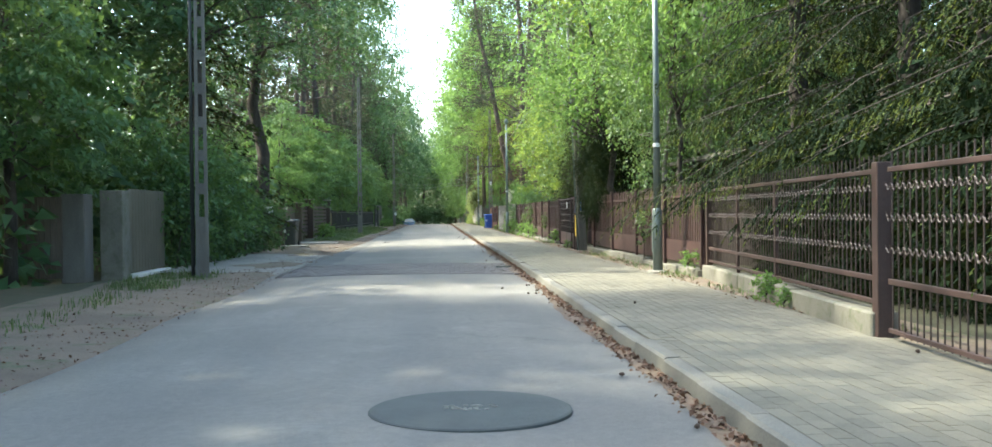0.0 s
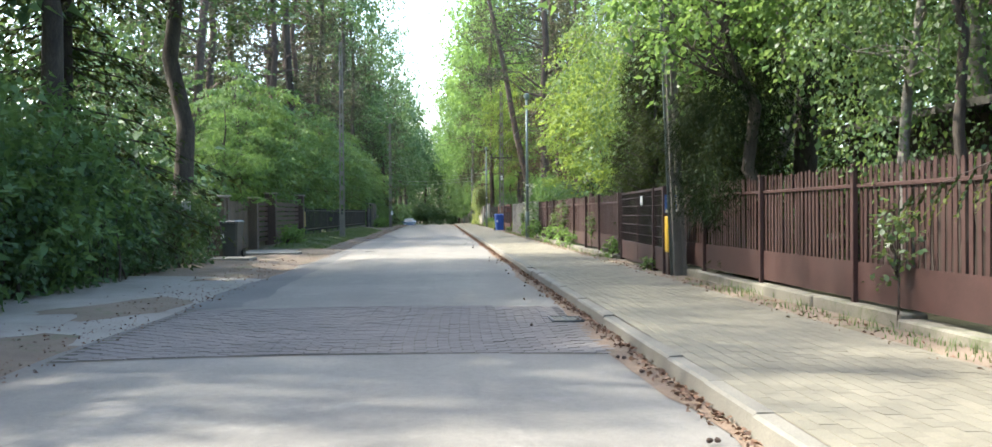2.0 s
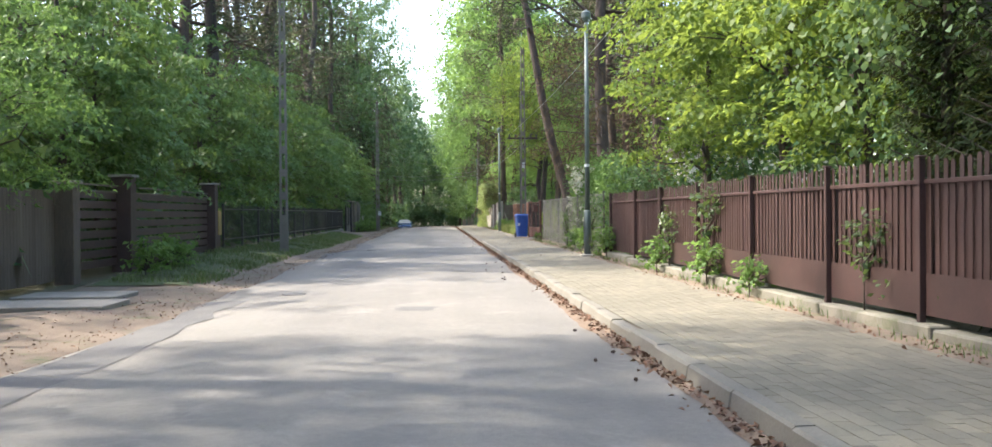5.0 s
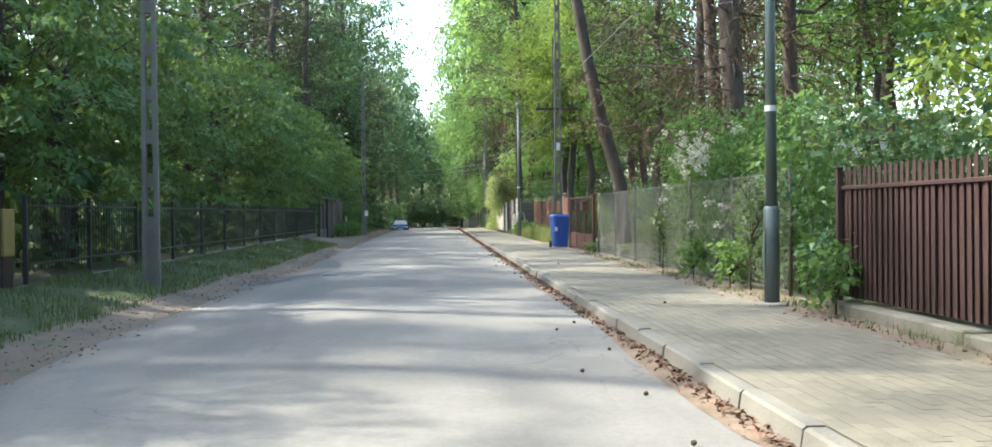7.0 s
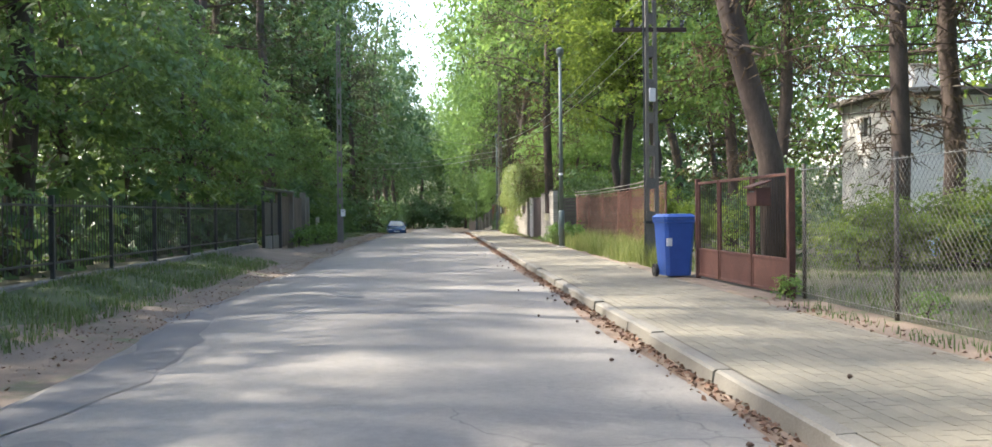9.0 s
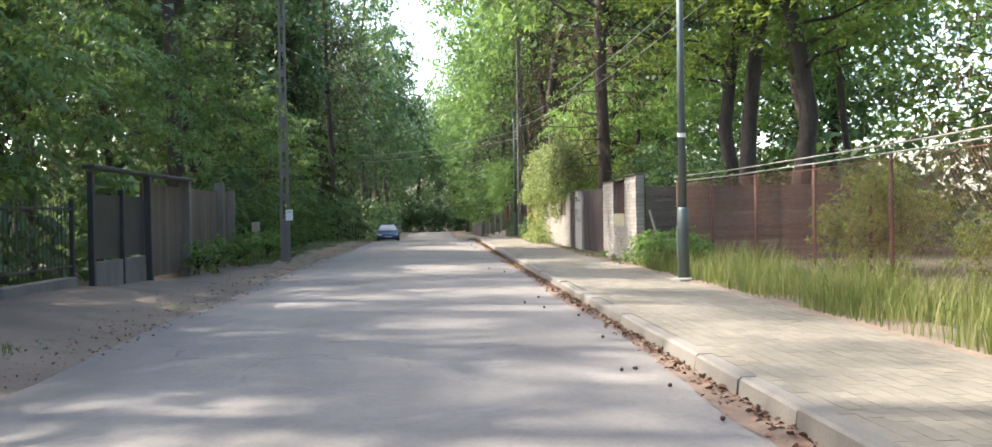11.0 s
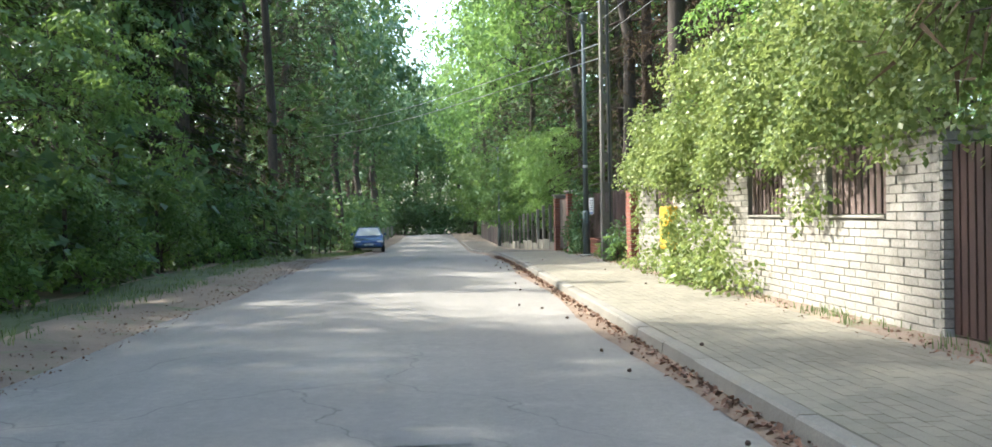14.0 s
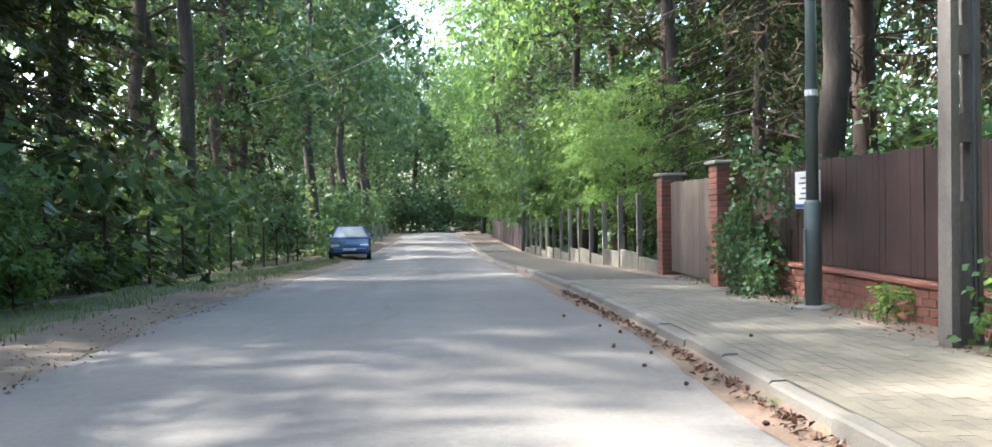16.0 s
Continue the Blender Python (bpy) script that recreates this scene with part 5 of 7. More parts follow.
# ---- chain-link fences ----
def chain_link(x0, y0, x1, y1, height, label, post_every=2.2, wire=WIRE, postmat=WIRE, z0=0.16, cell=0.075, thick=0.0022, top_wires=0):
    t, ln = run("chain_link_fence", x0, y0, x1, y1, label, "fence")
    h = height - z0
    vs, qs = [], []
    for sgn in (1, -1):
        c = -h if sgn > 0 else 0.0
        while c < (ln if sgn > 0 else ln + h):
            a0, a1 = (c, z0), (c + sgn * h, z0 + h)
            pa, pb = np.array([0, *a0]), np.array([0, *a1])
            # cut at the ends of the run
            d = pb - pa
            t0, t1 = 0.0, 1.0
            for lim, s2 in ((0.0, 1), (ln, -1)):
                if abs(d[1]) > 1e-9:
                    k = (lim - pa[1]) / d[1]
                    inside_a = (pa[1] - lim) * s2 >= 0
                    if not inside_a:
                        t0 = max(t0, k)
                    elif (pb[1] - lim) * s2 < 0:
                        t1 = min(t1, k)
            if t1 > t0:
                p, q = pa + d * t0, pa + d * t1
                n = unit(np.array([0, -d[2], d[1]])) * thick
                x = np.array([thick, 0, 0])
                k = len(vs)
                vs += [p - x, p + n, p + x, p - n, q - x, q + n, q + x, q - n]
                qs += [(k, k + 1, k + 5, k + 4), (k + 1, k + 2, k + 6, k + 5), (k + 2, k + 3, k + 7, k + 6), (k + 3, k, k + 4, k + 7)]
            c += cell
    part("mesh", array_mesh("mesh", vs, qs, wire), wire, t, "diamond wire mesh")
    n = max(1, round(ln / post_every))
    for i in range(n + 1):
        part("post", Shape().tube([(0.03, ln * i / n, -0.1), (0.03, ln * i / n, height + 0.05)], 0.024, 8), postmat, t, smooth=True)
    for z in (z0 + 0.05, height - 0.02):
        part("tension_wire", Shape().tube([(0, 0, z), (0, ln, z)], 0.004, 5), wire, t)
    for i in range(top_wires):
        part("top_wire", Shape().tube([(-0.03, 0, height + 0.05 + i * 0.09), (-0.03, ln * 0.5, height + 0.03 + i * 0.09), (-0.03, ln, height + 0.05 + i * 0.09)], 0.010, 5), CONCRETE, t, "pale strand along the fence top")
    return t


GALV = worn("galvanised_wire", (0.15, 0.145, 0.13), (0.26, 0.25, 0.225), 4.0, 60, 0.5, 0.4)
chain_link(4.12, 51.9, 4.12, 65.8, 1.62, "wire mesh fence with rusty posts and climbing plants", 2.2, GALV, thick=0.0018)
RUST_WIRE = worn("rust_wire", (0.13, 0.06, 0.04), (0.24, 0.12, 0.08), 5, 60, 0.7, 0.3)
chain_link(4.45, 74.2, 4.92, 82.0, 1.68, "rusty brown wire mesh fence above long grass", 2.6, RUST_WIRE, RUST, thick=0.0021, top_wires=2)
chain_link(4.92, 82.0, 4.72, 88.7, 1.68, "rusty brown wire mesh fence above long grass", 2.5, RUST_WIRE, RUST, thick=0.0021, top_wires=2)
GREY_BOARD = worn("grey_board", (0.075, 0.062, 0.050), (0.14, 0.118, 0.095), 3.0, 60, 0.85, stain=(0.18, 0.155, 0.13), stretch=(0.15, 1, 1), per_piece=0.15, bump=0.4)
bw = thing("board_fence", 4.14, 88.80, 0.1, "weathered brown board fence behind the wire mesh", "fence")
for i in range(15):
    part("board", Shape().box(0, 4.2, 0, 0.022, 0.05 + i * 0.1, 0.141 + i * 0.1, 0.003), GREY_BOARD, bw)
for x in (0.05, 1.9, 4.1):
    part("post", Shape().box(x - 0.035, x + 0.035, 0.024, 0.10, -0.1, 1.58, 0.006), GREY_BOARD, bw)
part("brace", Shape().tube([(0.06, -0.04, 1.08), (0.32, -0.04, 0.15)], 0.028, 8), CONCRETE, bw, "pale slanting brace")

# red gate, mail box, bins
rg, ln = run("red_gate", 4.03, 65.9, 3.93, 69.65, "rusty red steel gate with thin bars", "gate")
for y, w in ((0.0, 0.04), (ln, 0.035)):
    part("post", Shape().box(-w, w, y - w, y + w, 0, 1.63, 0.006), RUST, rg)
for a, b in ((0.06, 1.28), (1.32, 2.66), (2.70, ln - 0.06)):
    leaf = part("gate_leaf", Shape().box(-0.008, 0.008, a, b, 0.20, 0.56, 0.002), RUST, rg, "solid lower sheet of the gate")
    for z in (0.19, 0.57, 1.56):
        part("rail", Shape().box(-0.018, 0.018, a, b, z - 0.018, z + 0.018, 0.004), RUST, leaf)
    for y in (a + 0.018, b - 0.018):
        part("stile", Shape().box(-0.018, 0.018, y - 0.018, y + 0.018, 0.18, 1.58, 0.004), RUST, leaf)
    n = int((b - a) / 0.085)
    for i in range(1, n):
        put("bar", BAR, leaf, 0, a + i * (b - a) / n, 0.57, scale=(0.8, 0.8, 0.99))
mb = thing("mail_box", 3.96, 66.72, 1.20, "brownish red sheet metal mail box with a sloping lid", "mail box")
part("body", Shape().box(-0.13, 0.05, -0.19, 0.19, 0.0, 0.22, 0.006), RUST, mb)
part("lid", Shape().prism([(-0.17, -0.21, 0.215), (0.07, -0.21, 0.30), (0.07, -0.21, 0.315), (-0.17, -0.21, 0.235)], 0, 0.42, 0), RUST, mb, "paler sloping lid")
part("slot", Shape().box(-0.134, -0.131, -0.12, 0.12, 0.165, 0.185), SIGN_DARK, mb)


def wheelie_bin(x, y, z, rz, mat, label, w=0.50, d=0.56, h=0.98):
    t = thing("wheelie_bin", x, y, z, label, "wheelie bin", rz=rz)
    s = Shape()
    bw2, bd2, tw2, td2 = w * 0.41, d * 0.38, w * 0.49, d * 0.48
    ring = lambda a, b, zz, c: [(-a + c, -b, zz), (a - c, -b, zz), (a, -b + c, zz), (a, b - c, zz), (a - c, b, zz), (-a + c, b, zz), (-a, b - c, zz), (-a, -b + c, zz)]
    rings = [ring(bw2 * 0.97, bd2 * 0.97, 0.03, 0.05), ring(bw2, bd2, 0.07, 0.05), ring(tw2, td2, h * 0.86, 0.05), ring(tw2 * 1.06, td2 * 1.05, h * 0.87, 0.04), ring(tw2 * 1.06, td2 * 1.05, h * 0.92, 0.04)]
    fs = [tuple(range(8))] + [(i * 8 + j, i * 8 + (j + 1) % 8, i * 8 + 8 + (j + 1) % 8, i * 8 + 8 + j) for i in range(4) for j in range(8)] + [tuple(range(32, 40))]
    s.add([v for q in rings for v in q], fs)
    part("body", s, mat, t)
    s = Shape()
    rings = [ring(tw2 * 1.09, td2 * 1.08, h * 0.925, 0.05), ring(tw2 * 1.09, td2 * 1.08, h * 0.955, 0.05), ring(tw2 * 0.9, td2 * 0.85, h * 1.0, 0.06)]
    s.add([v for q in rings for v in q], [tuple(range(8))] + [(i * 8 + j, i * 8 + (j + 1) % 8, i * 8 + 8 + (j + 1) % 8, i * 8 + 8 + j) for i in range(2) for j in range(8)] + [tuple(range(16, 24))])
    part("lid", s, mat, t)
    part("handle", Shape().tube([(-tw2 * 0.8, td2 * 1.2, h * 0.92), (tw2 * 0.8, td2 * 1.2, h * 0.92)], 0.016, 8), mat, t)
    for sx in (-1, 1):
        wl2 = part("wheel", Shape().tube([(sx * (bw2 + 0.01), bd2 * 0.95, 0.1), (sx * (bw2 + 0.06), bd2 * 0.95, 0.1)], 0.1, 16), RUBBER, t)
        part("hub", Shape().tube([(sx * (bw2 + 0.055), bd2 * 0.95, 0.1), (sx * (bw2 + 0.066), bd2 * 0.95, 0.1)], 0.05, 12), DARK_PLASTIC, wl2)
    part("sticker", Shape().box(-tw2 * 0.9, -tw2 * 0.55, -td2 * 0.955 - 0.003, -td2 * 0.955 + 0.02, h * 0.5, h * 0.62), SIGN_WHITE, t, "small pale sticker")
    return t


wheelie_bin(3.66, 70.05, 0.125, 8, BLUE_PLASTIC, "blue plastic wheelie bin beside the red gate")
wheelie_bin(-5.38, 38.0, 0.04, -10, DARK_PLASTIC, "dark grey plastic wheelie bin on the verge", 0.48)
bl = thing("barrel", 10.6, 75.2, 0.15, "small pale blue plastic barrel in the garden", "barrel")
part("drum", Shape().tube([(0, 0, 0), (0, 0, 0.1), (0, 0, 0.3), (0, 0, 0.55), (0, 0, 0.6)], [0.22, 0.27, 0.29, 0.27, 0.22], 16), plain("pale_blue_plastic", (0.18, 0.33, 0.42), 0.5), bl, smooth=True)


# ---- brick walls ----
BRICK_L, BRICK_H = 0.248, 0.068
s = Shape().box(0, 0.10, 0.004, 0.244, 0, 0.066, 0.003)
WB_MESH, RB_MESH = shared("brick", s, WHITE_BRICK), shared("brick", s, RED_BRICK)


def brick_face(parent, me, x, y0, y1, z0, z1, openings=(), limit=300, step=0.0765, rest_mat=None, seed=3):
    """Courses of bricks in a running bond on the face x, with gaps for openings (y0, y1, z0, z1)."""
    r = np.random.default_rng(seed)
    made, rest = 0, Shape()
    for ci in range(int((z1 - z0) / step)):
        z = z0 + ci * step
        gaps = sorted((a, b) for a, b, c, d in openings if c - 0.03 < z + 0.03 < d)
        spans, at = [], y0
        for a, b in gaps:
            spans.append((at, a))
            at = b
        spans.append((at, y1))
        for a, b in spans:
            y = a - (BRICK_L / 2 if ci % 2 else 0)
            while y < b - 0.02:
                p, q = max(y, a), min(y + BRICK_L, b)
                if q - p > 0.04:
                    dx = r.normal(0, 0.003)
                    if made < limit:
                        put("brick", me, parent, x + dx, p, z, scale=(1, (q - p) / BRICK_L, 1))
                        made += 1
                    else:
                        rest.box(x + dx, x + 0.06, p + 0.005, q - 0.005, z, z + 0.066)
                y += BRICK_L
    if rest.f:
        tagged(part("brickwork", rest, rest_mat, parent), kind="stuff")


w1 = thing("brick_wall", 0, 0, 0, "white sand-lime brick wall with a boarded opening and graffiti", "wall")
s = Shape()
for a, b, c, d in ((88.86, 90.05, 0.0, 1.88), (91.40, 92.78, 0.0, 1.84), (90.05, 91.40, 0.0, 1.09)):
    s.box(3.95, 4.105, a, b, c, d)
part("core", s, MORTAR, w1)
brick_face(w1, WB_MESH, 3.938, 88.86, 92.78, 0.12, 1.85, [(90.05, 91.40, 1.09, 3)], 340, rest_mat=WHITE_BRICK_REST)
for k in range(23):
    for xa, xb in ((3.945, 4.11),):
        part("brick", Shape().box(xa, xb, 88.845, 88.90, 0.13 + k * 0.0765, 0.196 + k * 0.0765, 0.003), WHITE_BRICK, w1)
part("sill", Shape().box(3.92, 4.05, 90.06, 91.39, 1.09, 1.115, 0.004), MOSS, w1, "yellowed sill")
part("plaster_patch", Shape().box(3.927, 3.937, 90.08, 91.36, 0.86, 1.088, 0.003), MOSS, w1, "yellowed plaster patch")
inf = part("shutter", Shape().box(4.03, 4.05, 90.06, 91.39, 1.116, 1.80), BROWN, w1, "brown corrugated boards in the opening")
for i in range(9):
    part("slat", Shape().prism([(4.03, 90.08 + i * 0.145, 1.117), (4.00, 90.11 + i * 0.145, 1.117), (4.00, 90.17 + i * 0.145, 1.117), (4.03, 90.20 + i * 0.145, 1.117)], 0, 0, 0.68), BROWN, inf)
for a, b, z in ((88.80, 90.12, 1.885), (91.3, 92.85, 1.845), (90.12, 91.3, 1.82)):
    part("coping", Shape().box(3.915, 4.13, a + 0.03, b - 0.03, z, z + 0.022, 0.005), FELT, w1, "thin felt coping")
for (y, z, h) in ((92.2, 1.25, 0.30), (92.1, 0.95, 0.35), (92.25, 0.75, 0.2), (89.75, 0.72, 0.3), (89.6, 0.55, 0.42), (89.4, 0.62, 0.35), (89.25, 0.5, 0.45)):
    pts = [(3.931, y + RNG.normal(0, 0.06), z + h * t - h / 2 + RNG.normal(0, 0.02)) for t in np.linspace(0, 1, 6)]
    part("graffiti_stroke", Shape().tube(pts, 0.008, 4), plain("grey_spray", (0.30, 0.29, 0.29), 0.9), w1)

gt = thing("corrugated_gate", 4.0, 92.85, 0, "tall brown corrugated sheet gate between brick piers", "gate")
part("sheet", Shape().box(0.03, 0.05, 0, 3.5, 0.16, 1.70), GATE_BROWN, gt)
for i in range(25):
    y = i * 0.14
    part("rib", Shape().prism([(0.03, y, 0.15), (-0.005, y + 0.03, 0.15), (-0.005, y + 0.075, 0.15), (0.03, y + 0.105, 0.15)], 0, 0, 1.58), GATE_BROWN, gt)
pr = thing("brick_pier", 0, 0, 0, "white brick pier with a pale sheet metal door", "pier")
part("core", Shape().box(4.02, 4.30, 96.42, 97.78, 0.0, 1.74), MORTAR, pr)
for k in range(21):
    part("brick", Shape().box(3.97, 4.25, 96.38, 96.52, 0.13 + k * 0.0765, 0.196 + k * 0.0765, 0.004), WHITE_BRICK, pr)
part("panel", Shape().box(3.96, 4.02, 96.55, 97.76, 0.13, 1.74, 0.006), PANEL_GREY, pr, "pale stained metal panel")
part("coping", Shape().box(3.92, 4.34, 96.35, 97.82, 1.745, 1.775, 0.005), ROOF, pr)
wk = thing("wicket_gate", 4.02, 97.84, 0, "narrow wicket of dark brown slats", "gate")
for i in range(7):
    part("slat", Shape().box(0, 0.02, i * 0.115, i * 0.115 + 0.09, 0.16, 1.62, 0.003), DARK_BROWN, wk)
for z in (0.35, 1.4):
    part("rail", Shape().box(0.021, 0.05, 0, 0.8, z, z + 0.05, 0.003), DARK_BROWN, wk)

SLAT_WOOD = worn("faded_slat", (0.085, 0.058, 0.050), (0.16, 0.115, 0.10), 2.0, 50, 0.85, stretch=(1, 1, 0.2), per_piece=0.15, bump=0.4)
w2 = thing("brick_wall", 0, 0, 0, "white brick wall overgrown with vines, with slatted openings", "wall")
ops = [(99.6, 100.94, 1.05, 3), (102.2, 103.5, 1.05, 3), (104.9, 106.2, 1.05, 3), (107.5, 108.8, 1.05, 3)]
s = Shape()
s.box(3.95, 4.28, 98.66, 110.35, 0, 1.05)
edges = [98.66] + [e for o in ops for e in o[:2]] + [110.35]
for a, b in zip(edges[::2], edges[1::2]):
    s.box(3.95, 4.28, a, b, 1.05, 1.74)
part("core", s, MORTAR, w2)
brick_face(w2, WB_MESH, 3.938, 98.66, 110.35, 0.12, 1.75, ops, 300, rest_mat=WHITE_BRICK_REST, seed=9)
for k in range(21):
    part("brick", Shape().box(3.945, 4.25, 98.63, 98.72, 0.13 + k * 0.0765, 0.196 + k * 0.0765, 0.004), WHITE_BRICK, w2)
for a, b, _, _ in ops:
    part("sill", Shape().box(3.92, 4.24, a + 0.01, b - 0.01, 1.052, 1.08, 0.004), CONCRETE, w2)
    n = 9
    for i in range(n):
        y = a + 0.04 + i * (b - a - 0.06) / n
        part("slat", Shape().box(3.975, 3.995, y, y + 0.095, 1.09, 1.72 + RNG.normal(0, 0.01), 0.003), SLAT_WOOD, w2)
for a, b in zip(edges[::2], edges[1::2]):
    part("coping", Shape().box(3.90, 4.32, a - 0.02, b + 0.02, 1.745, 1.775, 0.005), ROOF, w2)
yb2 = thing("gas_box", 3.93, 107.45, 0.12, "bright yellow gas box among vines at the wall", "gas box")
part("cabinet", Shape().box(-0.16, 0.09, -0.29, 0.29, 0.40, 1.10, 0.012), YELLOW, yb2)
part("door", Shape().box(-0.172, -0.162, -0.26, 0.26, 0.44, 1.06, 0.003), YELLOW, yb2)
part("base", Shape().box(-0.13, 0.09, -0.25, 0.25, 0, 0.40, 0.01), CONCRETE, yb2)


yb3 = thing("gas_box", 4.20, 111.5, 0.0, "yellow gas box set into the board fence beside the pillar", "gas box")
part("cabinet", Shape().box(-0.12, 0.14, -0.26, 0.26, 0.86, 1.36, 0.012), YELLOW, yb3)
part("door", Shape().box(-0.132, -0.122, -0.23, 0.23, 0.89, 1.33, 0.003), YELLOW, yb3)
part("base", Shape().box(-0.10, 0.12, -0.22, 0.22, 0.48, 0.86, 0.01), DARK_BROWN, yb3)


def brick_pillar(x0, x1, y0, y1, z1, label):
    t = thing("brick_pillar", 0, 0, P(y0), label, "brick pillar", "red brick pillars")
    part("core", Shape().box(x0 + 0.012, x1 - 0.012, y0 + 0.012, y1 - 0.012, 0, z1), MORTAR, t)
    for k in range(int((z1 - 0.13) / 0.0765)):
        z = 0.13 + k * 0.0765
        part("brick", Shape().box(x0, x1, y0, y1, z, z + 0.066, 0.004), RED_BRICK, t)
    part("cap", Shape().box(x0 - 0.05, x1 + 0.05, y0 - 0.05, y1 + 0.05, z1, z1 + 0.05, 0.012), CONCRETE, t, "concrete cap")
    return t


brick_pillar(3.80, 4.18, 110.45, 110.88, 1.62, "red brick pillar at the end of the white wall")
brick_pillar(3.62, 4.0, 118.35, 118.75, 1.76, "red brick gate pillar with a concrete cap")
brick_pillar(3.70, 4.08, 122.0, 122.4, 1.80, "red brick gate pillar with a concrete cap")
bf, ln = run("board_fence", 3.95, 110.9, 3.95, 118.3, "dark brown board fence on a red brick plinth", "fence")
part("plinth_core", Shape().box(0.01, 0.30, 0, ln, -0.1, 0.45), MORTAR, bf)
for k in range(4):
    y = -0.12 * (k % 2)
    while y < ln:
        put("brick", RB_MESH, bf, 0, max(0, y), 0.13 + k * 0.0765, scale=(1, min(BRICK_L, ln - y) / BRICK_L, 1))
        y += BRICK_L
part("plinth_coping", Shape().box(-0.03, 0.33, 0, ln, 0.44, 0.485, 0.008), RED_BRICK, bf, "tiled coping")
n = int(ln / 0.125)
for i in range(n):
    part("board", Shape().box(0.10 + RNG.normal(0, 0.002), 0.122, i * ln / n + 0.003, (i + 1) * ln / n - 0.003, 0.50, 1.62 + RNG.normal(0, 0.008), 0.003), DARK_BROWN, bf)
for z in (0.65, 1.45):
    part("rail", Shape().box(0.124, 0.16, 0, ln, z, z + 0.06), DARK_BROWN, bf)
bg = thing("board_gate", 3.85, 118.8, P(119), "khaki brown board gate between brick pillars", "gate")
for i in range(25):
    part("board", Shape().box(0, 0.025, i * 0.127, i * 0.127 + 0.122, 0.14, 1.62 + RNG.normal(0, 0.008), 0.003), WOOD, bg)
for z in (0.4, 1.4):
    part("rail", Shape().box(0.026, 0.06, 0, 3.18, z, z + 0.07), WOOD, bg)
nb = thing("notice_board", 3.86, 115.72, 1.10, "white printed notice board with a blue lower edge", "notice board")
part("board", Shape().box(-0.012, 0.012, -0.34, 0.34, 0, 0.40, 0.003), SIGN_WHITE, nb)
part("blue_edge", Shape().box(-0.016, -0.013, -0.33, 0.33, 0.01, 0.05), SIGN_BLUE, nb)
for i in range(5):
    part("print_bar", Shape().box(-0.016, -0.013, -0.28, 0.22 - 0.05 * (i % 3), 0.10 + i * 0.055, 0.118 + i * 0.055), SIGN_DARK, nb)

# far fence of concrete posts
ff = thing("post_fence", 3.85, 122.6, 0, "pale concrete post fence with wire mesh and low slabs", "fence")
for i in range(26):
    y = i * 2.05
    z = P(122.6 + y)
    part("post", Shape().box(-0.05, 0.05, y - 0.05, y + 0.05, z - 0.1, z + 1.62 + RNG.normal(0, 0.04), 0.008), CONCRETE if i % 3 == 0 else POLE_CONCRETE, ff)
    if i < 14:
        part("slab", Shape().box(-0.03, 0.03, y + 0.06, y + 1.99, z - 0.1, z + (0.46 if i % 3 else 0.34), 0.008), MOSSY_CONCRETE, ff)
    else:
        part("panel", Shape().box(-0.02, 0.02, y + 0.06, y + 1.99, z - 0.1, z + 1.3, 0.006), DARK_BROWN, ff)
    part("wire", Shape().tube([(0, y, z + 1.5), (0, y + 2.05, P(124.65 + y) + 1.5)], 0.005, 4), WIRE, ff)
    part("wire", Shape().tube([(0, y, z + 0.9), (0, y + 2.05, P(124.65 + y) + 0.9)], 0.005, 4), WIRE, ff)

# house in the garden
ho = thing("house", 15.4, 88.0, 0.15, "low white plastered house with a flat sheet roof", "house")
part("wall_front", Shape().box(0, 10, 0, 0.3, 0, 4.85), RENDER_WHITE, ho, "shaded grey-white end wall")
s = Shape()
for a, b, c, d in ((0.3, 1.6, 0, 4.85), (2.5, 4.2, 0, 4.85), (1.6, 2.5, 0, 3.6), (1.6, 2.5, 4.3, 4.85)):
    s.box(0, 0.3, a, b, c, d)
part("wall_side", s, RENDER_WHITE, ho, "sunlit white side wall")
win = part("window", Shape().box(0.12, 0.16, 1.6, 2.5, 3.6, 4.3), glass, ho)
part("frame", Shape().box(0.08, 0.12, 2.02, 2.08, 3.6, 4.3), SIGN_WHITE, win)
part("roof", Shape().prism([(-0.45, -0.5, 4.86), (10.5, -0.5, 5.3), (10.5, -0.5, 5.46), (-0.45, -0.5, 5.02)], 0, 5.0, 0), ROOF, ho)
ch = part("chimney", Shape().box(1.3, 2.2, 1.2, 2.2, 5.0, 6.0, 0.02), RENDER_WHITE, ho)
part("chimney_cap", Shape().box(1.2, 2.3, 1.1, 2.3, 6.0, 6.08, 0.02), CONCRETE, ch)
part("dish", Shape().tube([(1.0, 1.05, 5.7), (1.06, 1.15, 5.7)], [0.32, 0.28], 16), SIGN_WHITE, ch)
part("aerial", Shape().tube([(1.9, 1.6, 6.08), (1.9, 1.6, 7.6)], 0.02, 6), WIRE, ch)

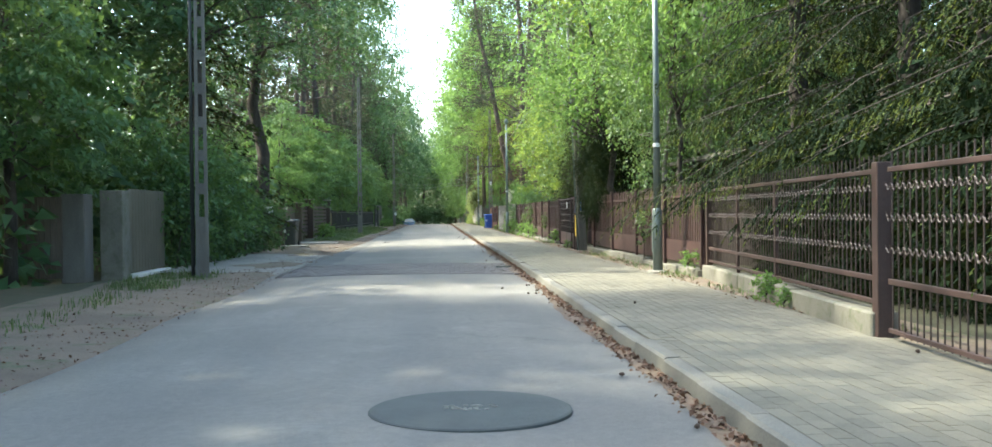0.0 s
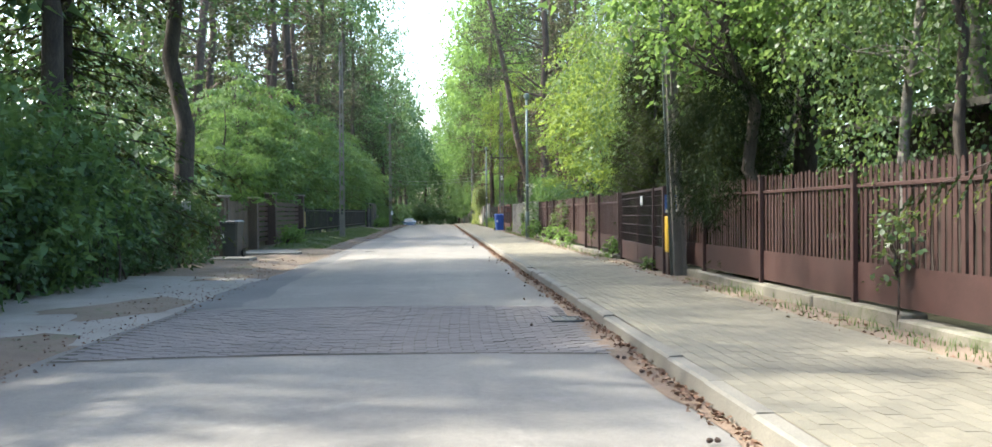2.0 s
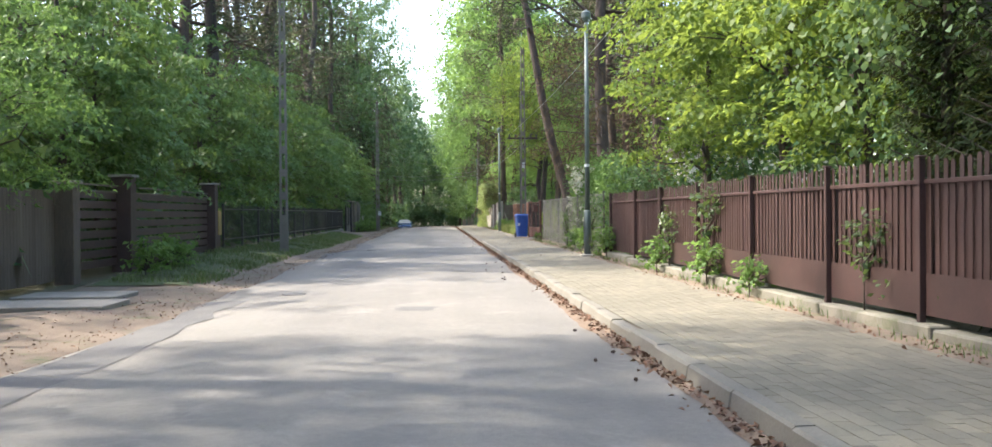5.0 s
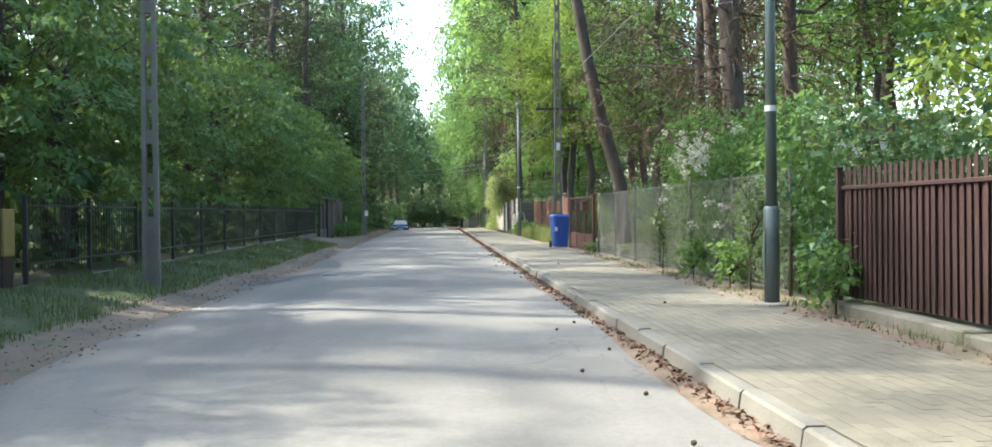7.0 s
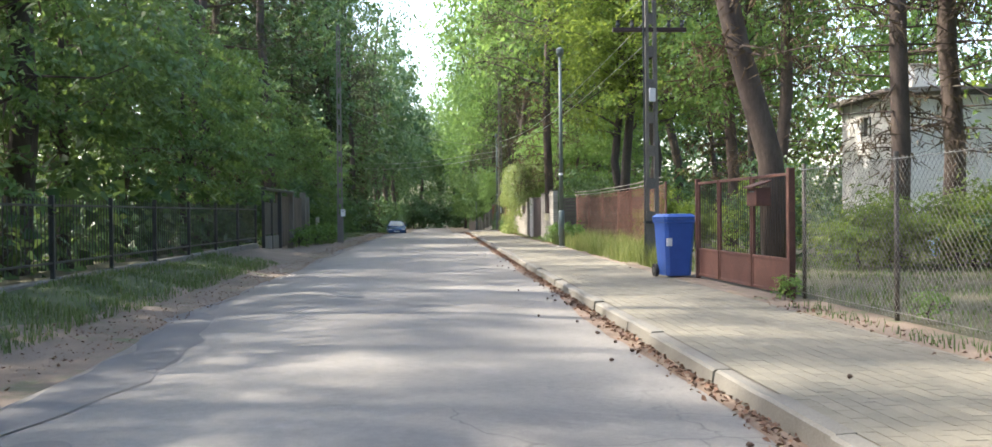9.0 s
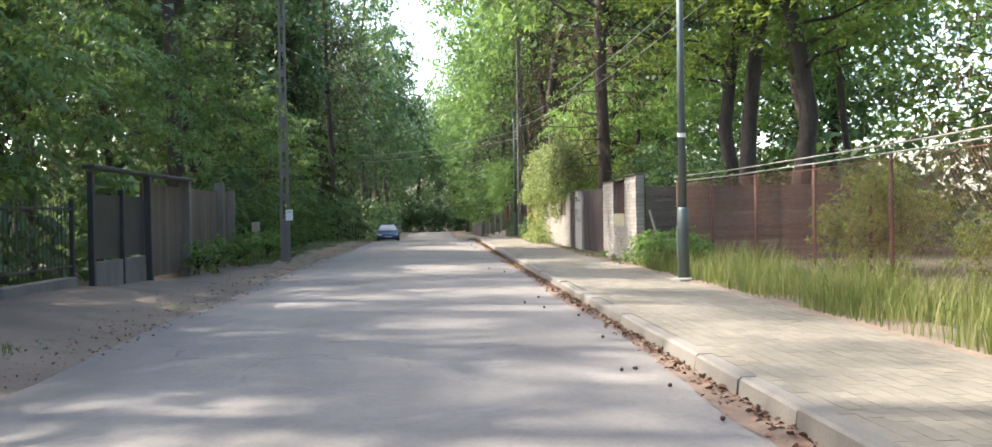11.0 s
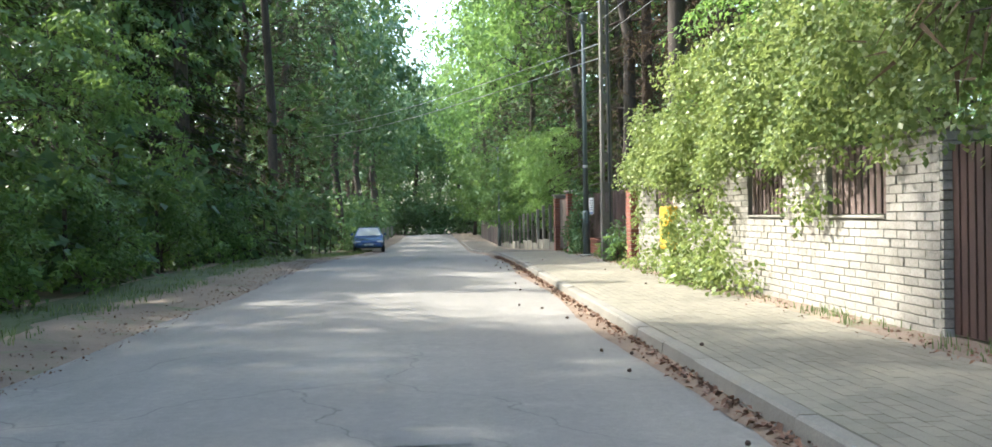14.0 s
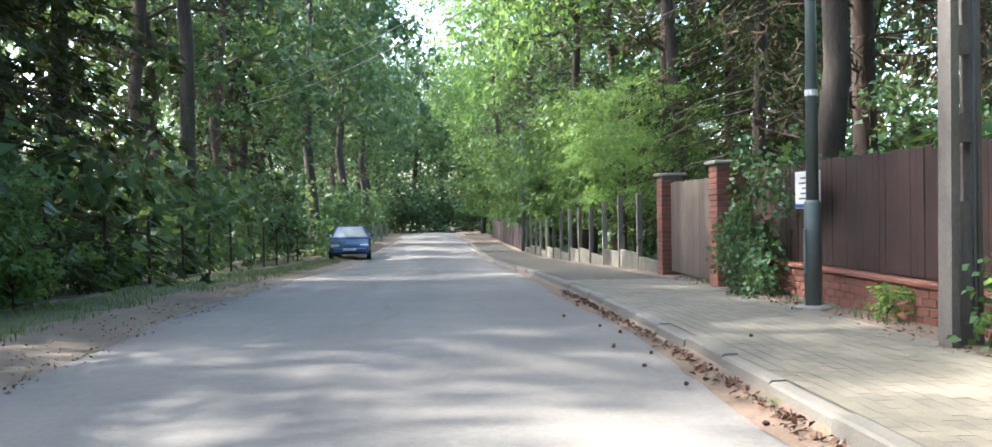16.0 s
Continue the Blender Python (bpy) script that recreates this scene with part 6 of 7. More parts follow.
# ---- things along the left side ----
TAN_SHEET = worn("tan_sheet", (0.10, 0.088, 0.062), (0.145, 0.128, 0.092), 1.5, 60, 0.6)
lg = thing("driveway_gate", 0, 0, 0.02, "beige sheet gate with a pale concrete pillar", "gate")
part("pillar", Shape().box(-6.02, -5.62, 18.45, 18.9, 0, 1.62, 0.015), MOSSY_CONCRETE, lg, "pale concrete pillar")
part("pillar", Shape().box(-6.5, -6.1, 17.9, 18.35, 0, 1.55, 0.015), POLE_CONCRETE, lg)
for i in range(12):
    part("panel", Shape().box(-5.68, -5.64, 18.92 + i * 0.2, 19.115 + i * 0.2, 0.12, 1.66, 0.004), TAN_SHEET, lg, "beige sheet panel")
part("sill", Shape().box(-5.72, -5.52, 18.92, 21.35, 0.0, 0.09, 0.01), RENDER_WHITE, lg, "white painted sill")
for i in range(16):
    part("board", Shape().box(-8.0 + i * 0.1, -7.91 + i * 0.1, 17.7, 17.73, 0.1, 1.5, 0.003), WOOD, lg)
yp = thing("marker_post", -7.75, 18.3, 0.05, "weathered ochre wooden post", "post")
part("shaft", Shape().box(-0.06, 0.06, -0.06, 0.06, 0, 0.95, 0.01), worn("ochre_wood", (0.30, 0.20, 0.07), (0.45, 0.31, 0.12), 3, 60, 0.8), yp)

for (x, y, rz, lab) in ((-4.38, 19.15, 10, "weathered concrete utility pole with a black cable pipe"), (-4.07, 55.0, 8, "dark weathered concrete utility pole before the fence"), (-3.80, 94.55, 6, "weathered concrete utility pole with a paper notice")):
    lp = zn_pole(x, y, 8.6, lab, rz)
    if y < 30:
        part("cable_pipe", Shape().tube([(-0.17, 0, 0.1), (-0.17, 0, 7.5)], 0.035, 8), DARK_PLASTIC, lp, smooth=True)
    if y > 90:
        part("notice", Shape().box(0.02, 0.2, -0.10, -0.093, 1.18, 1.45, 0.002), SIGN_WHITE, lp, "white paper notice")
        part("print_bar", Shape().box(0.05, 0.17, -0.104, -0.101, 1.38, 1.40), SIGN_DARK, lp)


def leaf_bank(name, label, category, boxes, per_m3, spread, leaf, mat, seed, per=26, stems=True, droop=0.5, flat=0.9, tri=False, width=0.7, lumpy=0.0):
    """Dense foliage that fills boxes (x0, x1, y0, y1, z0, z1), thickest at the faces."""
    r = np.random.default_rng(seed)
    t = thing(name, 0, 0, 0, label, category)
    cen = []
    for x0, x1, y0, y1, z0, z1 in boxes:
        n = max(6, int(per_m3 * (x1 - x0) * (y1 - y0) * (z1 - z0)))
        u = r.random((n, 3))
        face = r.random(n) < 0.6
        u[face, 0] = np.where(r.random(face.sum()) < 0.75, r.random(face.sum()) * 0.15 if x0 > 0 else 1 - r.random(face.sum()) * 0.15, u[face, 0])
        c = np.array([x0, y0, z0]) + u * np.array([x1 - x0, y1 - y0, z1 - z0])
        c[:, 2] += 0.12 * np.sin(c[:, 1] * 2.1) * (u[:, 2] > 0.6) + 0.09 * np.sin(c[:, 1] * 5.3 + 1)
        c[:, 2] += P((y0 + y1) / 2)
        if lumpy:
            c[:, 0] += lumpy * (np.sin(c[:, 1] * 2.3 + 1.7 * np.sin(c[:, 2] * 3.1)) - 0.4)
            c = c[np.sin(c[:, 1] * 3.7 + 2 * np.sin(c[:, 2] * 2.9)) + r.normal(0, 0.5, n) > -0.75]
        part("foliage", scatter_leaves("foliage", c, spread, per, leaf, mat, seed + len(cen) + 1, droop, flat, width, 0.9, None, tri), mat, t)
        cen.append(c)
    cen = np.concatenate(cen)
    if stems:
        s = Shape()
        for i in range(min(60, len(cen) // 8)):
            c = cen[int(r.integers(len(cen)))]
            s.tube(bent((c[0] + r.normal(0, 0.1), c[1] + r.normal(0, 0.3), P(c[1]) + 0.0), tuple(c), r, 0.05, 4), [0.02, 0.016, 0.012, 0.009, 0.005], 4)
        tagged(part("stem_tangle", s, BARK, t), "thin tangled stems", kind="stuff")
    return t


leaf_bank("yew", "dark yew hanging over the picket fence", "shrub", [(3.80, 4.7, 23.7, 26.7, 1.15, 2.7), (3.95, 5.2, 23.9, 26.8, 2.1, 3.2)], 50, 0.26, 0.075, NEEDLE_SHADE, 62, 80, False, 0.7, 0.9, True, 0.20, lumpy=0.12)
hp = thing("wall_plate", -5.38, 33.1, 1.25, "small blank white plate among the hedge leaves", "plate")
part("plate", Shape().box(-0.1, 0.1, -0.01, 0.01, 0, 0.2, 0.003), SIGN_WHITE, hp)
leaf_bank("hedge", "dark ivy-covered hedge along the driveway verge", "hedge", [(-5.95, -5.35, 21.6, 29, 0.05, 1.85), (-6.1, -5.45, 29, 36.8, 0.05, 1.75)], 26, 0.34, 0.12, LEAF_DARK, 61, 22)

lf = thing("panel_fence", 0, 0, 0.02, "dark brown fence with square pillars and slatted panels", "fence")
for x, y, w, h in ((-6.0, 39.35, 0.17, 1.62), (-6.05, 40.3, 0.13, 1.66), (-5.9, 44.0, 0.16, 1.66), (-5.72, 46.4, 0.18, 1.85), (-5.65, 53.2, 0.17, 1.90)):
    pl = part("pillar", Shape().box(x - w, x + w, y - w, y + w, 0, h, 0.012), WOOD if y < 45 else DARK_BROWN, lf)
    part("cap", Shape().box(x - w - 0.04, x + w + 0.04, y - w - 0.04, y + w + 0.04, h, h + 0.05, 0.012), CONCRETE, pl)
for i in range(30):
    part("board", Shape().box(-6.06, -6.03, 40.45 + i * 0.113, 40.555 + i * 0.113, 0.1, 1.55, 0.003), WOOD, lf)
for (ya, yb3, x) in ((44.2, 46.2, -5.8), (46.6, 53.0, -5.68)):
    for k in range(8):
        part("slat", Shape().box(x - 0.01, x + 0.01, ya, yb3, 0.25 + k * 0.17, 0.38 + k * 0.17, 0.003), DARK_BROWN, lf)
    for z in (1.55, 1.66):
        part("rail", Shape().box(x + 0.01, x + 0.03, ya, yb3, z, z + 0.03, 0.003), WOOD, lf)
yb4 = thing("gas_box", -5.62, 53.62, 0.05, "ochre yellow gas box beside the dark pillar", "gas box")
part("cabinet", Shape().box(-0.13, 0.13, -0.16, 0.2, 0.60, 1.22, 0.012), worn("ochre_enamel", (0.24, 0.165, 0.05), (0.34, 0.24, 0.075), 3, 60, 0.6), yb4)
part("base", Shape().box(-0.11, 0.11, -0.14, 0.18, 0, 0.60, 0.01), DARK_BROWN, yb4)

sf, ln = run("steel_fence", -5.55, 54.3, -5.12, 83.4, "black steel bar fence on a low grey plinth", "fence")
n = 12
for i in range(n + 1):
    part("post", Shape().box(-0.03, 0.03, ln * i / n - 0.03, ln * i / n + 0.03, 0, 1.46, 0.005), BLACK_STEEL, sf)
    if i < n:
        part("plinth_block", Shape().box(-0.10, 0.08, ln * i / n + 0.035, ln * (i + 1) / n - 0.035, -0.05, 0.24 + 0.012 * i, 0.012), POLE_CONCRETE, sf)
for z in (0.52, 1.32):
    part("rail", Shape().box(-0.015, 0.015, 0, ln, z - 0.015, z + 0.015, 0.003), BLACK_STEEL, sf)
SBAR = shared("bar", Shape().tube([(0, 0, 0), (0, 0, 1)], 0.008, 5), BLACK_STEEL)
for i in range(int(ln / 0.13)):
    put("bar", SBAR, sf, 0, i * 0.13, 0.42, scale=(1, 1, 1.0))
wg = thing("timber_gate", 0, 0, 0.03, "dark timber gate with grey concrete posts and a plinth", "gate")
for x, y, w, h, mt in ((-4.95, 83.7, 0.045, 1.82, BLACK_STEEL), (-4.95, 85.1, 0.045, 1.6, BLACK_STEEL), (-4.9, 86.4, 0.06, 1.85, BLACK_STEEL), (-5.0, 89.4, 0.1, 1.95, POLE_CONCRETE), (-5.0, 92.6, 0.1, 1.95, POLE_CONCRETE), (-5.0, 93.9, 0.08, 1.8, POLE_CONCRETE)):
    part("post", Shape().box(x - w, x + w, y - w, y + w, 0, h, 0.008), mt, wg)
for a, b in ((83.75, 85.05), (85.15, 86.3)):
    part("plinth_slab", Shape().box(-5.0, -4.92, a, b, 0, 0.52, 0.01), POLE_CONCRETE, wg)
    part("mesh_panel", Shape().box(-4.965, -4.955, a, b, 0.56, 1.5), BLACK_STEEL, wg)
part("lintel", Shape().box(-5.05, -4.85, 83.6, 89.5, 1.86, 1.92, 0.01), BLACK_STEEL, wg)
for a, b in ((86.5, 89.28), (89.52, 92.48), (92.72, 93.8)):
    n = int((b - a) / 0.14)
    for i in range(n):
        part("board", Shape().box(-5.06, -5.03, a + i * (b - a) / n, a + (i + 1) * (b - a) / n - 0.006, 0.12, 1.75 + RNG.normal(0, 0.01), 0.003), WOOD, wg)
wbd = thing("wire_panel", -5.0, 97.25, 0.5, "pale weathered board hung on the woodland fence", "board")
part("board", Shape().box(-0.01, 0.01, -0.6, 0.6, 0.0, 0.55, 0.003), CONCRETE, wbd)
for i in range(4):
    part("print_bar", Shape().box(0.011, 0.014, -0.5, 0.4, 0.1 + 0.1 * i, 0.13 + 0.1 * i), APRON, wbd)
wf, ln = run("woodland_fence", -5.75, 94.2, -5.65, 146, "thin wire fence on grey posts along the woods", "fence")
for i in range(21):
    z = P(94.2 + i * ln / 20)
    part("post", Shape().box(-0.028, 0.028, i * ln / 20 - 0.028, i * ln / 20 + 0.028, z - 0.1, z + 1.35, 0.006), SPRUCE_BARK, wf)
    if i < 20:
        for k in range(5):
            part("wire", Shape().tube([(0, i * ln / 20, z + 0.3 + k * 0.25), (0, (i + 1) * ln / 20, P(94.2 + (i + 1) * ln / 20) + 0.3 + k * 0.25)], 0.004, 4), WIRE, wf)
for i in range(10):
    q = thing("boundary_post", -4.2 - 0.1 * (i % 2), 156 + i * 4, P(156 + i * 4) - 0.05, "pale concrete boundary post by the road", "post", "boundary posts")
    part("shaft", Shape().box(-0.08, 0.08, -0.08, 0.08, 0, 1.15, 0.01), CONCRETE, q)

# driveway aprons on the verge
s = Shape()
vs = []
for i, y in enumerate(np.linspace(20.2, 29.5, 14)):
    for x in (-5.6, -4.4, left_edge(y) + 0.03):
        vs.append((x + RNG.normal(0, 0.02) * (x < -4), y, 0.075 if x < -5 else (0.05 if x < -4 else -0.012)))
s.add(vs, [(j * 3 + i, j * 3 + i + 1, j * 3 + i + 4, j * 3 + i + 3) for j in range(13) for i in range(2)])
tagged(part("driveway_apron", s, APRON), "pale worn concrete driveway apron with sandy edges", "driveway", kind="structure")
for x0, x1, y0, y1 in ((-5.6, -3.9, 39.5, 40.6), (-5.6, -4.2, 41.0, 42.0), (-5.9, -4.6, 36.2, 37.2)):
    sl = thing("concrete_slab", 0, 0, 0, "flat pale concrete slab in the sandy driveway", "slab", "driveway slabs")
    part("slab", Shape().box(x0, x1, y0, y1, 0.0, 0.085, 0.01), APRON, sl)

# parked car
car = thing("car", -3.66, 147.0, P(147), "blue hatchback parked facing the street on the verge", "car", rz=4)
sec = [(-0.02, 0.40, 0.56, 0.64), (0.12, 0.28, 0.66, 0.80), (0.5, 0.22, 0.75, 0.86), (1.1, 0.20, 0.90, 0.88), (2.2, 0.22, 0.95, 0.88), (3.4, 0.22, 0.98, 0.88), (3.95, 0.32, 0.95, 0.82), (4.1, 0.45, 0.80, 0.74)]
s = Shape()
vs = []
for y, zb, zt, hw in sec:
    vs += [(-hw * 0.9, y, zb), (-hw, y, zb + 0.15), (-hw, y, (zb + zt) / 2 + 0.05), (-hw * 0.9, y, zt), (hw * 0.9, y, zt), (hw, y, (zb + zt) / 2 + 0.05), (hw, y, zb + 0.15), (hw * 0.9, y, zb)]
k = len(sec)
s.add(vs, [tuple(range(8)), tuple(range(8 * k - 8, 8 * k))] + [(i * 8 + j, i * 8 + (j + 1) % 8, i * 8 + 8 + (j + 1) % 8, i * 8 + 8 + j) for i in range(k - 1) for j in range(8)])
body = part("body", s, CAR_BLUE, car)
s = Shape()
vs = []
for y, z, hw in ((0.95, 0.88, 0.78), (1.85, 1.35, 0.55), (2.9, 1.38, 0.54), (3.85, 0.95, 0.72)):
    vs += [(-hw, y, z), (hw, y, z)]
for y, hw in ((0.95, 0.82), (3.9, 0.8)):
    vs += [(-hw, y, 0.86), (hw, y, 0.86)]
s.add(vs, [(0, 2, 3, 1), (2, 4, 5, 3), (4, 6, 7, 5), (0, 8, 10, 6, 4, 2), (1, 3, 5, 7, 11, 9), (0, 1, 9, 8), (6, 10, 11, 7)])
part("cabin", s, CAR_BLUE, body)
part("windscreen", Shape().add([(-0.72, 1.0, 0.915), (0.72, 1.0, 0.915), (0.51, 1.78, 1.325), (-0.51, 1.78, 1.325), (-0.72, 0.985, 0.925), (0.72, 0.985, 0.925), (0.51, 1.765, 1.335), (-0.51, 1.765, 1.335)], [(0, 1, 2, 3), (7, 6, 5, 4), (0, 4, 5, 1), (2, 6, 7, 3), (1, 5, 6, 2), (3, 7, 4, 0)]), screen_glass, car)
for sx in (-1, 1):
    part("headlight", Shape().box(sx * 0.60 - 0.17, sx * 0.60 + 0.17, -0.01, 0.10, 0.52, 0.65, 0.02), CHROME, car)
    part("mirror", Shape().box(sx * 0.92 - 0.08, sx * 0.92 + 0.08, 1.2, 1.3, 0.93, 1.05, 0.02), CAR_BLUE, car)
    for y in (0.75, 3.3):
        w = part("wheel", Shape().tube([(sx * 0.70, y, 0.31), (sx * 0.87, y, 0.31)], 0.31, 20), RUBBER, car)
        part("rim", Shape().tube([(sx * 0.86, y, 0.31), (sx * 0.885, y, 0.31)], 0.19, 12), CHROME, w)
part("bumper", Shape().box(-0.70, 0.70, -0.07, 0.08, 0.30, 0.50, 0.03), CAR_BLUE, car)
part("grille", Shape().box(-0.38, 0.38, -0.076, 0.0, 0.40, 0.47, 0.01), DARK_PLASTIC, car)
part("plate", Shape().box(-0.26, 0.26, -0.09, -0.075, 0.40, 0.50, 0.004), SIGN_WHITE, car, "blank white plate")

# overhead wires
# dark wires get a lighter grey, painting in the sky's sheen on them
WIRE_SHEEN = plain("wire_sky_sheen", (0.22, 0.23, 0.22), 0.5)
for i, (a, b) in enumerate((((3.6, 112.1, 4.7), (-9.0, 150, 6.2)), ((3.6, 112.1, 4.4), (-9.0, 150, 5.7)), ((4.0, 73.4, 4.8), (3.6, 112.1, 5.2)), ((4.5, 73.4, 4.8), (3.7, 112.1, 4.9)), ((3.9, 26.6, 6.0), (3.5, 73.4, 4.8)), ((-3.9, 94.5, 5.5), (3.5, 112.1, 5.0)))):
    w = thing("overhead_wire", 0, 0, 0, "thin dark overhead wire strung between poles", "wire", "overhead wires")
    pts = []
    for k in range(13):
        u = k / 12
        p = Vector(a).lerp(Vector(b), u)
        pts.append((p.x, p.y, p.z - 0.5 * math.sin(math.pi * u)))
    part("strand", Shape().tube(pts, 0.011 if i < 2 else 0.007, 5), WIRE_SHEEN, w)

# ---- vines, weeds, grass, litter ----
leaf_bank("vine", "sunlit vine tumbling over the white brick wall", "vine",
          [(3.68, 4.9, 97.7, 104.0, 1.72, 3.3), (3.66, 5.0, 103.0, 106.5, 1.66, 3.2), (3.66, 5.0, 106.0, 109.9, 1.70, 2.7)],
          46, 0.26, 0.068, LEAF_VINE, 71, 56, False, droop=0.6, lumpy=0.16)
leaf_bank("vine", "strands of vine hanging down the white bricks", "vine",
          [(3.80, 3.92, 109.6, 110.3, 0.3, 1.7), (3.80, 3.92, 107.95, 108.6, 0.3, 1.7), (3.72, 3.92, 104.0, 106.9, 0.5, 1.7), (3.78, 3.92, 100.6, 102.1, 1.0, 1.75), (3.80, 3.92, 98.8, 100.6, 1.45, 1.8)],
          150, 0.15, 0.066, LEAF_VINE, 171, 20, False, droop=0.8, lumpy=0.03)
leaf_bank("vine", "dark creeper strands on the pale metal panel", "vine", [(3.925, 3.955, 96.7, 96.85, 0.6, 1.75), (3.925, 3.955, 97.15, 97.35, 0.9, 1.75)], 1500, 0.06, 0.05, LEAF_IVY, 172, 4, False, droop=0.8)
leaf_bank("shrub", "leafy weeds growing at the foot of the white wall", "shrub", [(3.45, 3.9, 102.6, 106.0, 0.1, 0.8), (3.55, 3.85, 106.0, 110.0, 0.1, 0.35)], 60, 0.22, 0.085, LEAF_VINE, 72, 34, False, lumpy=0.06)
leaf_bank("vine", "dark ivy covering the fence beside the notice board", "vine", [(3.68, 3.95, 116.2, 118.3, 0.5, 1.75)], 70, 0.22, 0.085, LEAF_DARK, 73, 40, lumpy=0.04)
leaf_bank("shrub", "low dark shrub below the ivy", "shrub", [(3.5, 3.95, 116.3, 118.0, 0.12, 0.55), (3.62, 3.9, 110.9, 112.0, 0.12, 0.75)], 70, 0.2, 0.075, LEAF_DARK, 74, 36)
leaf_bank("viburnum", "tall green shrub behind the wire fence", "shrub", [(4.38, 5.4, 52.0, 56.0, 0.2, 2.5), (4.38, 5.4, 55.5, 59.5, 0.4, 2.8)], 22, 0.34, 0.085, LEAF_LIGHT, 75, 40)
# fills the gap below the spruces; its near-black colour stands for deep shade
leaf_bank("undergrowth", "foliage in a shade colour below the spruces behind the scroll fence", "shrub", [(4.9, 7.2, 2.5, 15.5, 0, 2.3)], 6, 0.5, 0.16, NEEDLE_SHADE, 79, 30, droop=0.4, tri=True)
fl = thing("blossom", 0, 0, 0, "white flower heads on the viburnum shrub", "blossom")
fr = np.random.default_rng(76)
for i in range(46):
    near = i < 30
    c = np.array([[4.16 + fr.uniform(-0.08, 0.08), fr.normal(56.4, 0.6) if near else fr.uniform(53.0, 60.0), fr.normal(2.05, 0.16) if near else fr.uniform(0.9, 2.7)]])
    part("flower_head", scatter_leaves("flower_head", c, 0.10, 30, 0.05, PETAL, 200 + i, 0.1, 0.8, 0.9, 1.5), PETAL, fl)
leaf_bank("undergrowth", "dark undergrowth filling the shaded woods", "shrub", [(-12.5, -7.0, -6, 20, 0, 3.0), (-11.5, -6.6, 20, 60, 0, 2.6), (-11.5, -6.2, 60, 96, 0, 1.6), (-10.5, -5.9, 96, 150, 0, 2.4), (-9, -5, 150, 200, -0.2, 3)], 1.0, 0.9, 0.32, LEAF_DARK, 77, 20, droop=0.4, tri=True)
leaf_bank("undergrowth", "dark undergrowth behind the garden fences", "shrub", [(6.5, 13, 108, 150, 0, 2.4), (4.6, 9, 150, 200, -0.2, 3), (8, 14, 52, 66, 0, 1.6), (9, 14, 90, 108, 0, 2.4)], 1.0, 0.9, 0.32, LEAF_DARK, 78, 20, droop=0.4, tri=True)


leaf_bank("undergrowth", "dark undergrowth behind the garden fences", "shrub", [(6.6, 9.5, -4, 36, 0, 2.6), (6.0, 9.5, 36, 52, 0, 3.6)], 2.0, 0.8, 0.15, LEAF_DARK, 178, 26, droop=0.4, tri=True)


def woods(name, label, boxes, n, leaf, mat, seed, per=16, spread=1.3):
    r = np.random.default_rng(seed)
    cen = []
    vol = [(b[1] - b[0]) * (b[3] - b[2]) for b in boxes]
    for b, v in zip(boxes, vol):
        k = int(n * v / sum(vol))
        u = r.random((k, 3))
        c = np.array([b[0], b[2], b[4]]) + u * np.array([b[1] - b[0], b[3] - b[2], b[5] - b[4]])
        c[:, 2] -= 3.5 * (u[:, 2] > 0.7) * (0.5 + 0.5 * np.sin(c[:, 1] * 0.9 + c[:, 0] * 0.7))
        cen.append(c)
    cen = np.concatenate(cen)
    return tagged(part(name, scatter_leaves(name, cen, spread, per, leaf, mat, seed, 0.3, 0.5, 0.62, 0.6, None, True), mat), label, "woods", kind="stuff")


woods("far_woods", "dense dark woods closing the view behind the gardens",
      [(-34, -20, -30, 240, 0, 15), (20, 34, -30, 84, 0, 15), (26, 38, 84, 104, 0, 20), (18, 34, 104, 240, 0, 15)], 2700, 0.55, LEAF_DARK, 81, 26, 1.8)
woods("far_woods", "dark leafy depth of the woods beside the street",
      [(-18, -11.5, 0, 205, 2, 15), (11.5, 17, -5, 50, 2, 15), (11, 17, 106, 205, 2, 14)], 1500, 0.40, LEAF_DARK, 84, 26, 1.45)
# added fill in shade colour, keeps light from showing through the fence
leaf_bank("shrub", "foliage added to darken the space behind the ornamental fence", "shrub", [(4.75, 5.9, 6.5, 11.5, 0.1, 2.3), (4.85, 5.9, 11.0, 15.6, 0.1, 2.1)], 30, 0.3, 0.11, NEEDLE_SHADE, 179, 44, droop=0.6, tri=True, width=0.22)
# leaf mass added as a light block on the right side
woods("far_woods", "dark thicket added to close off sky light behind the first gardens", [(8.4, 11.0, -8, 36, 0, 9)], 620, 0.24, LEAF_DARK, 85, 24, 1.15)
woods("far_woods", "dark thicket of saplings in the woods", [(-13.0, -10.2, -8, 62, 0, 11)], 760, 0.27, LEAF_DARK, 86, 24, 1.25)
woods("far_woods", "green thicket closing the end of the street", [(-20, 20, 234, 246, -1.4, 11)], 1000, 0.42, LEAF_DARK, 87, 16, 1.3)
woods("far_woods", "dense dark woods at the end of the street",
      [(-20, 20, 202, 210, -1.2, 4), (-20, 20, 206, 226, -1, 16), (-22, 22, 226, 244, -1, 20), (-22, -5, 196, 208, -1, 13), (5, 22, 196, 208, -1, 13)], 3000, 0.42, LEAF_DARK, 82, 24, 1.5)
woods("far_woods", "sunlit yellow-green woods behind the gardens", [(15, 24, 52, 84, 3, 17), (16, 26, 98, 108, 3, 17), (13, 25, 100, 116, 0, 16), (24, 30, 70, 90, 0, 16)], 1200, 0.30, LEAF_YELLOW, 88, 26, 1.5)
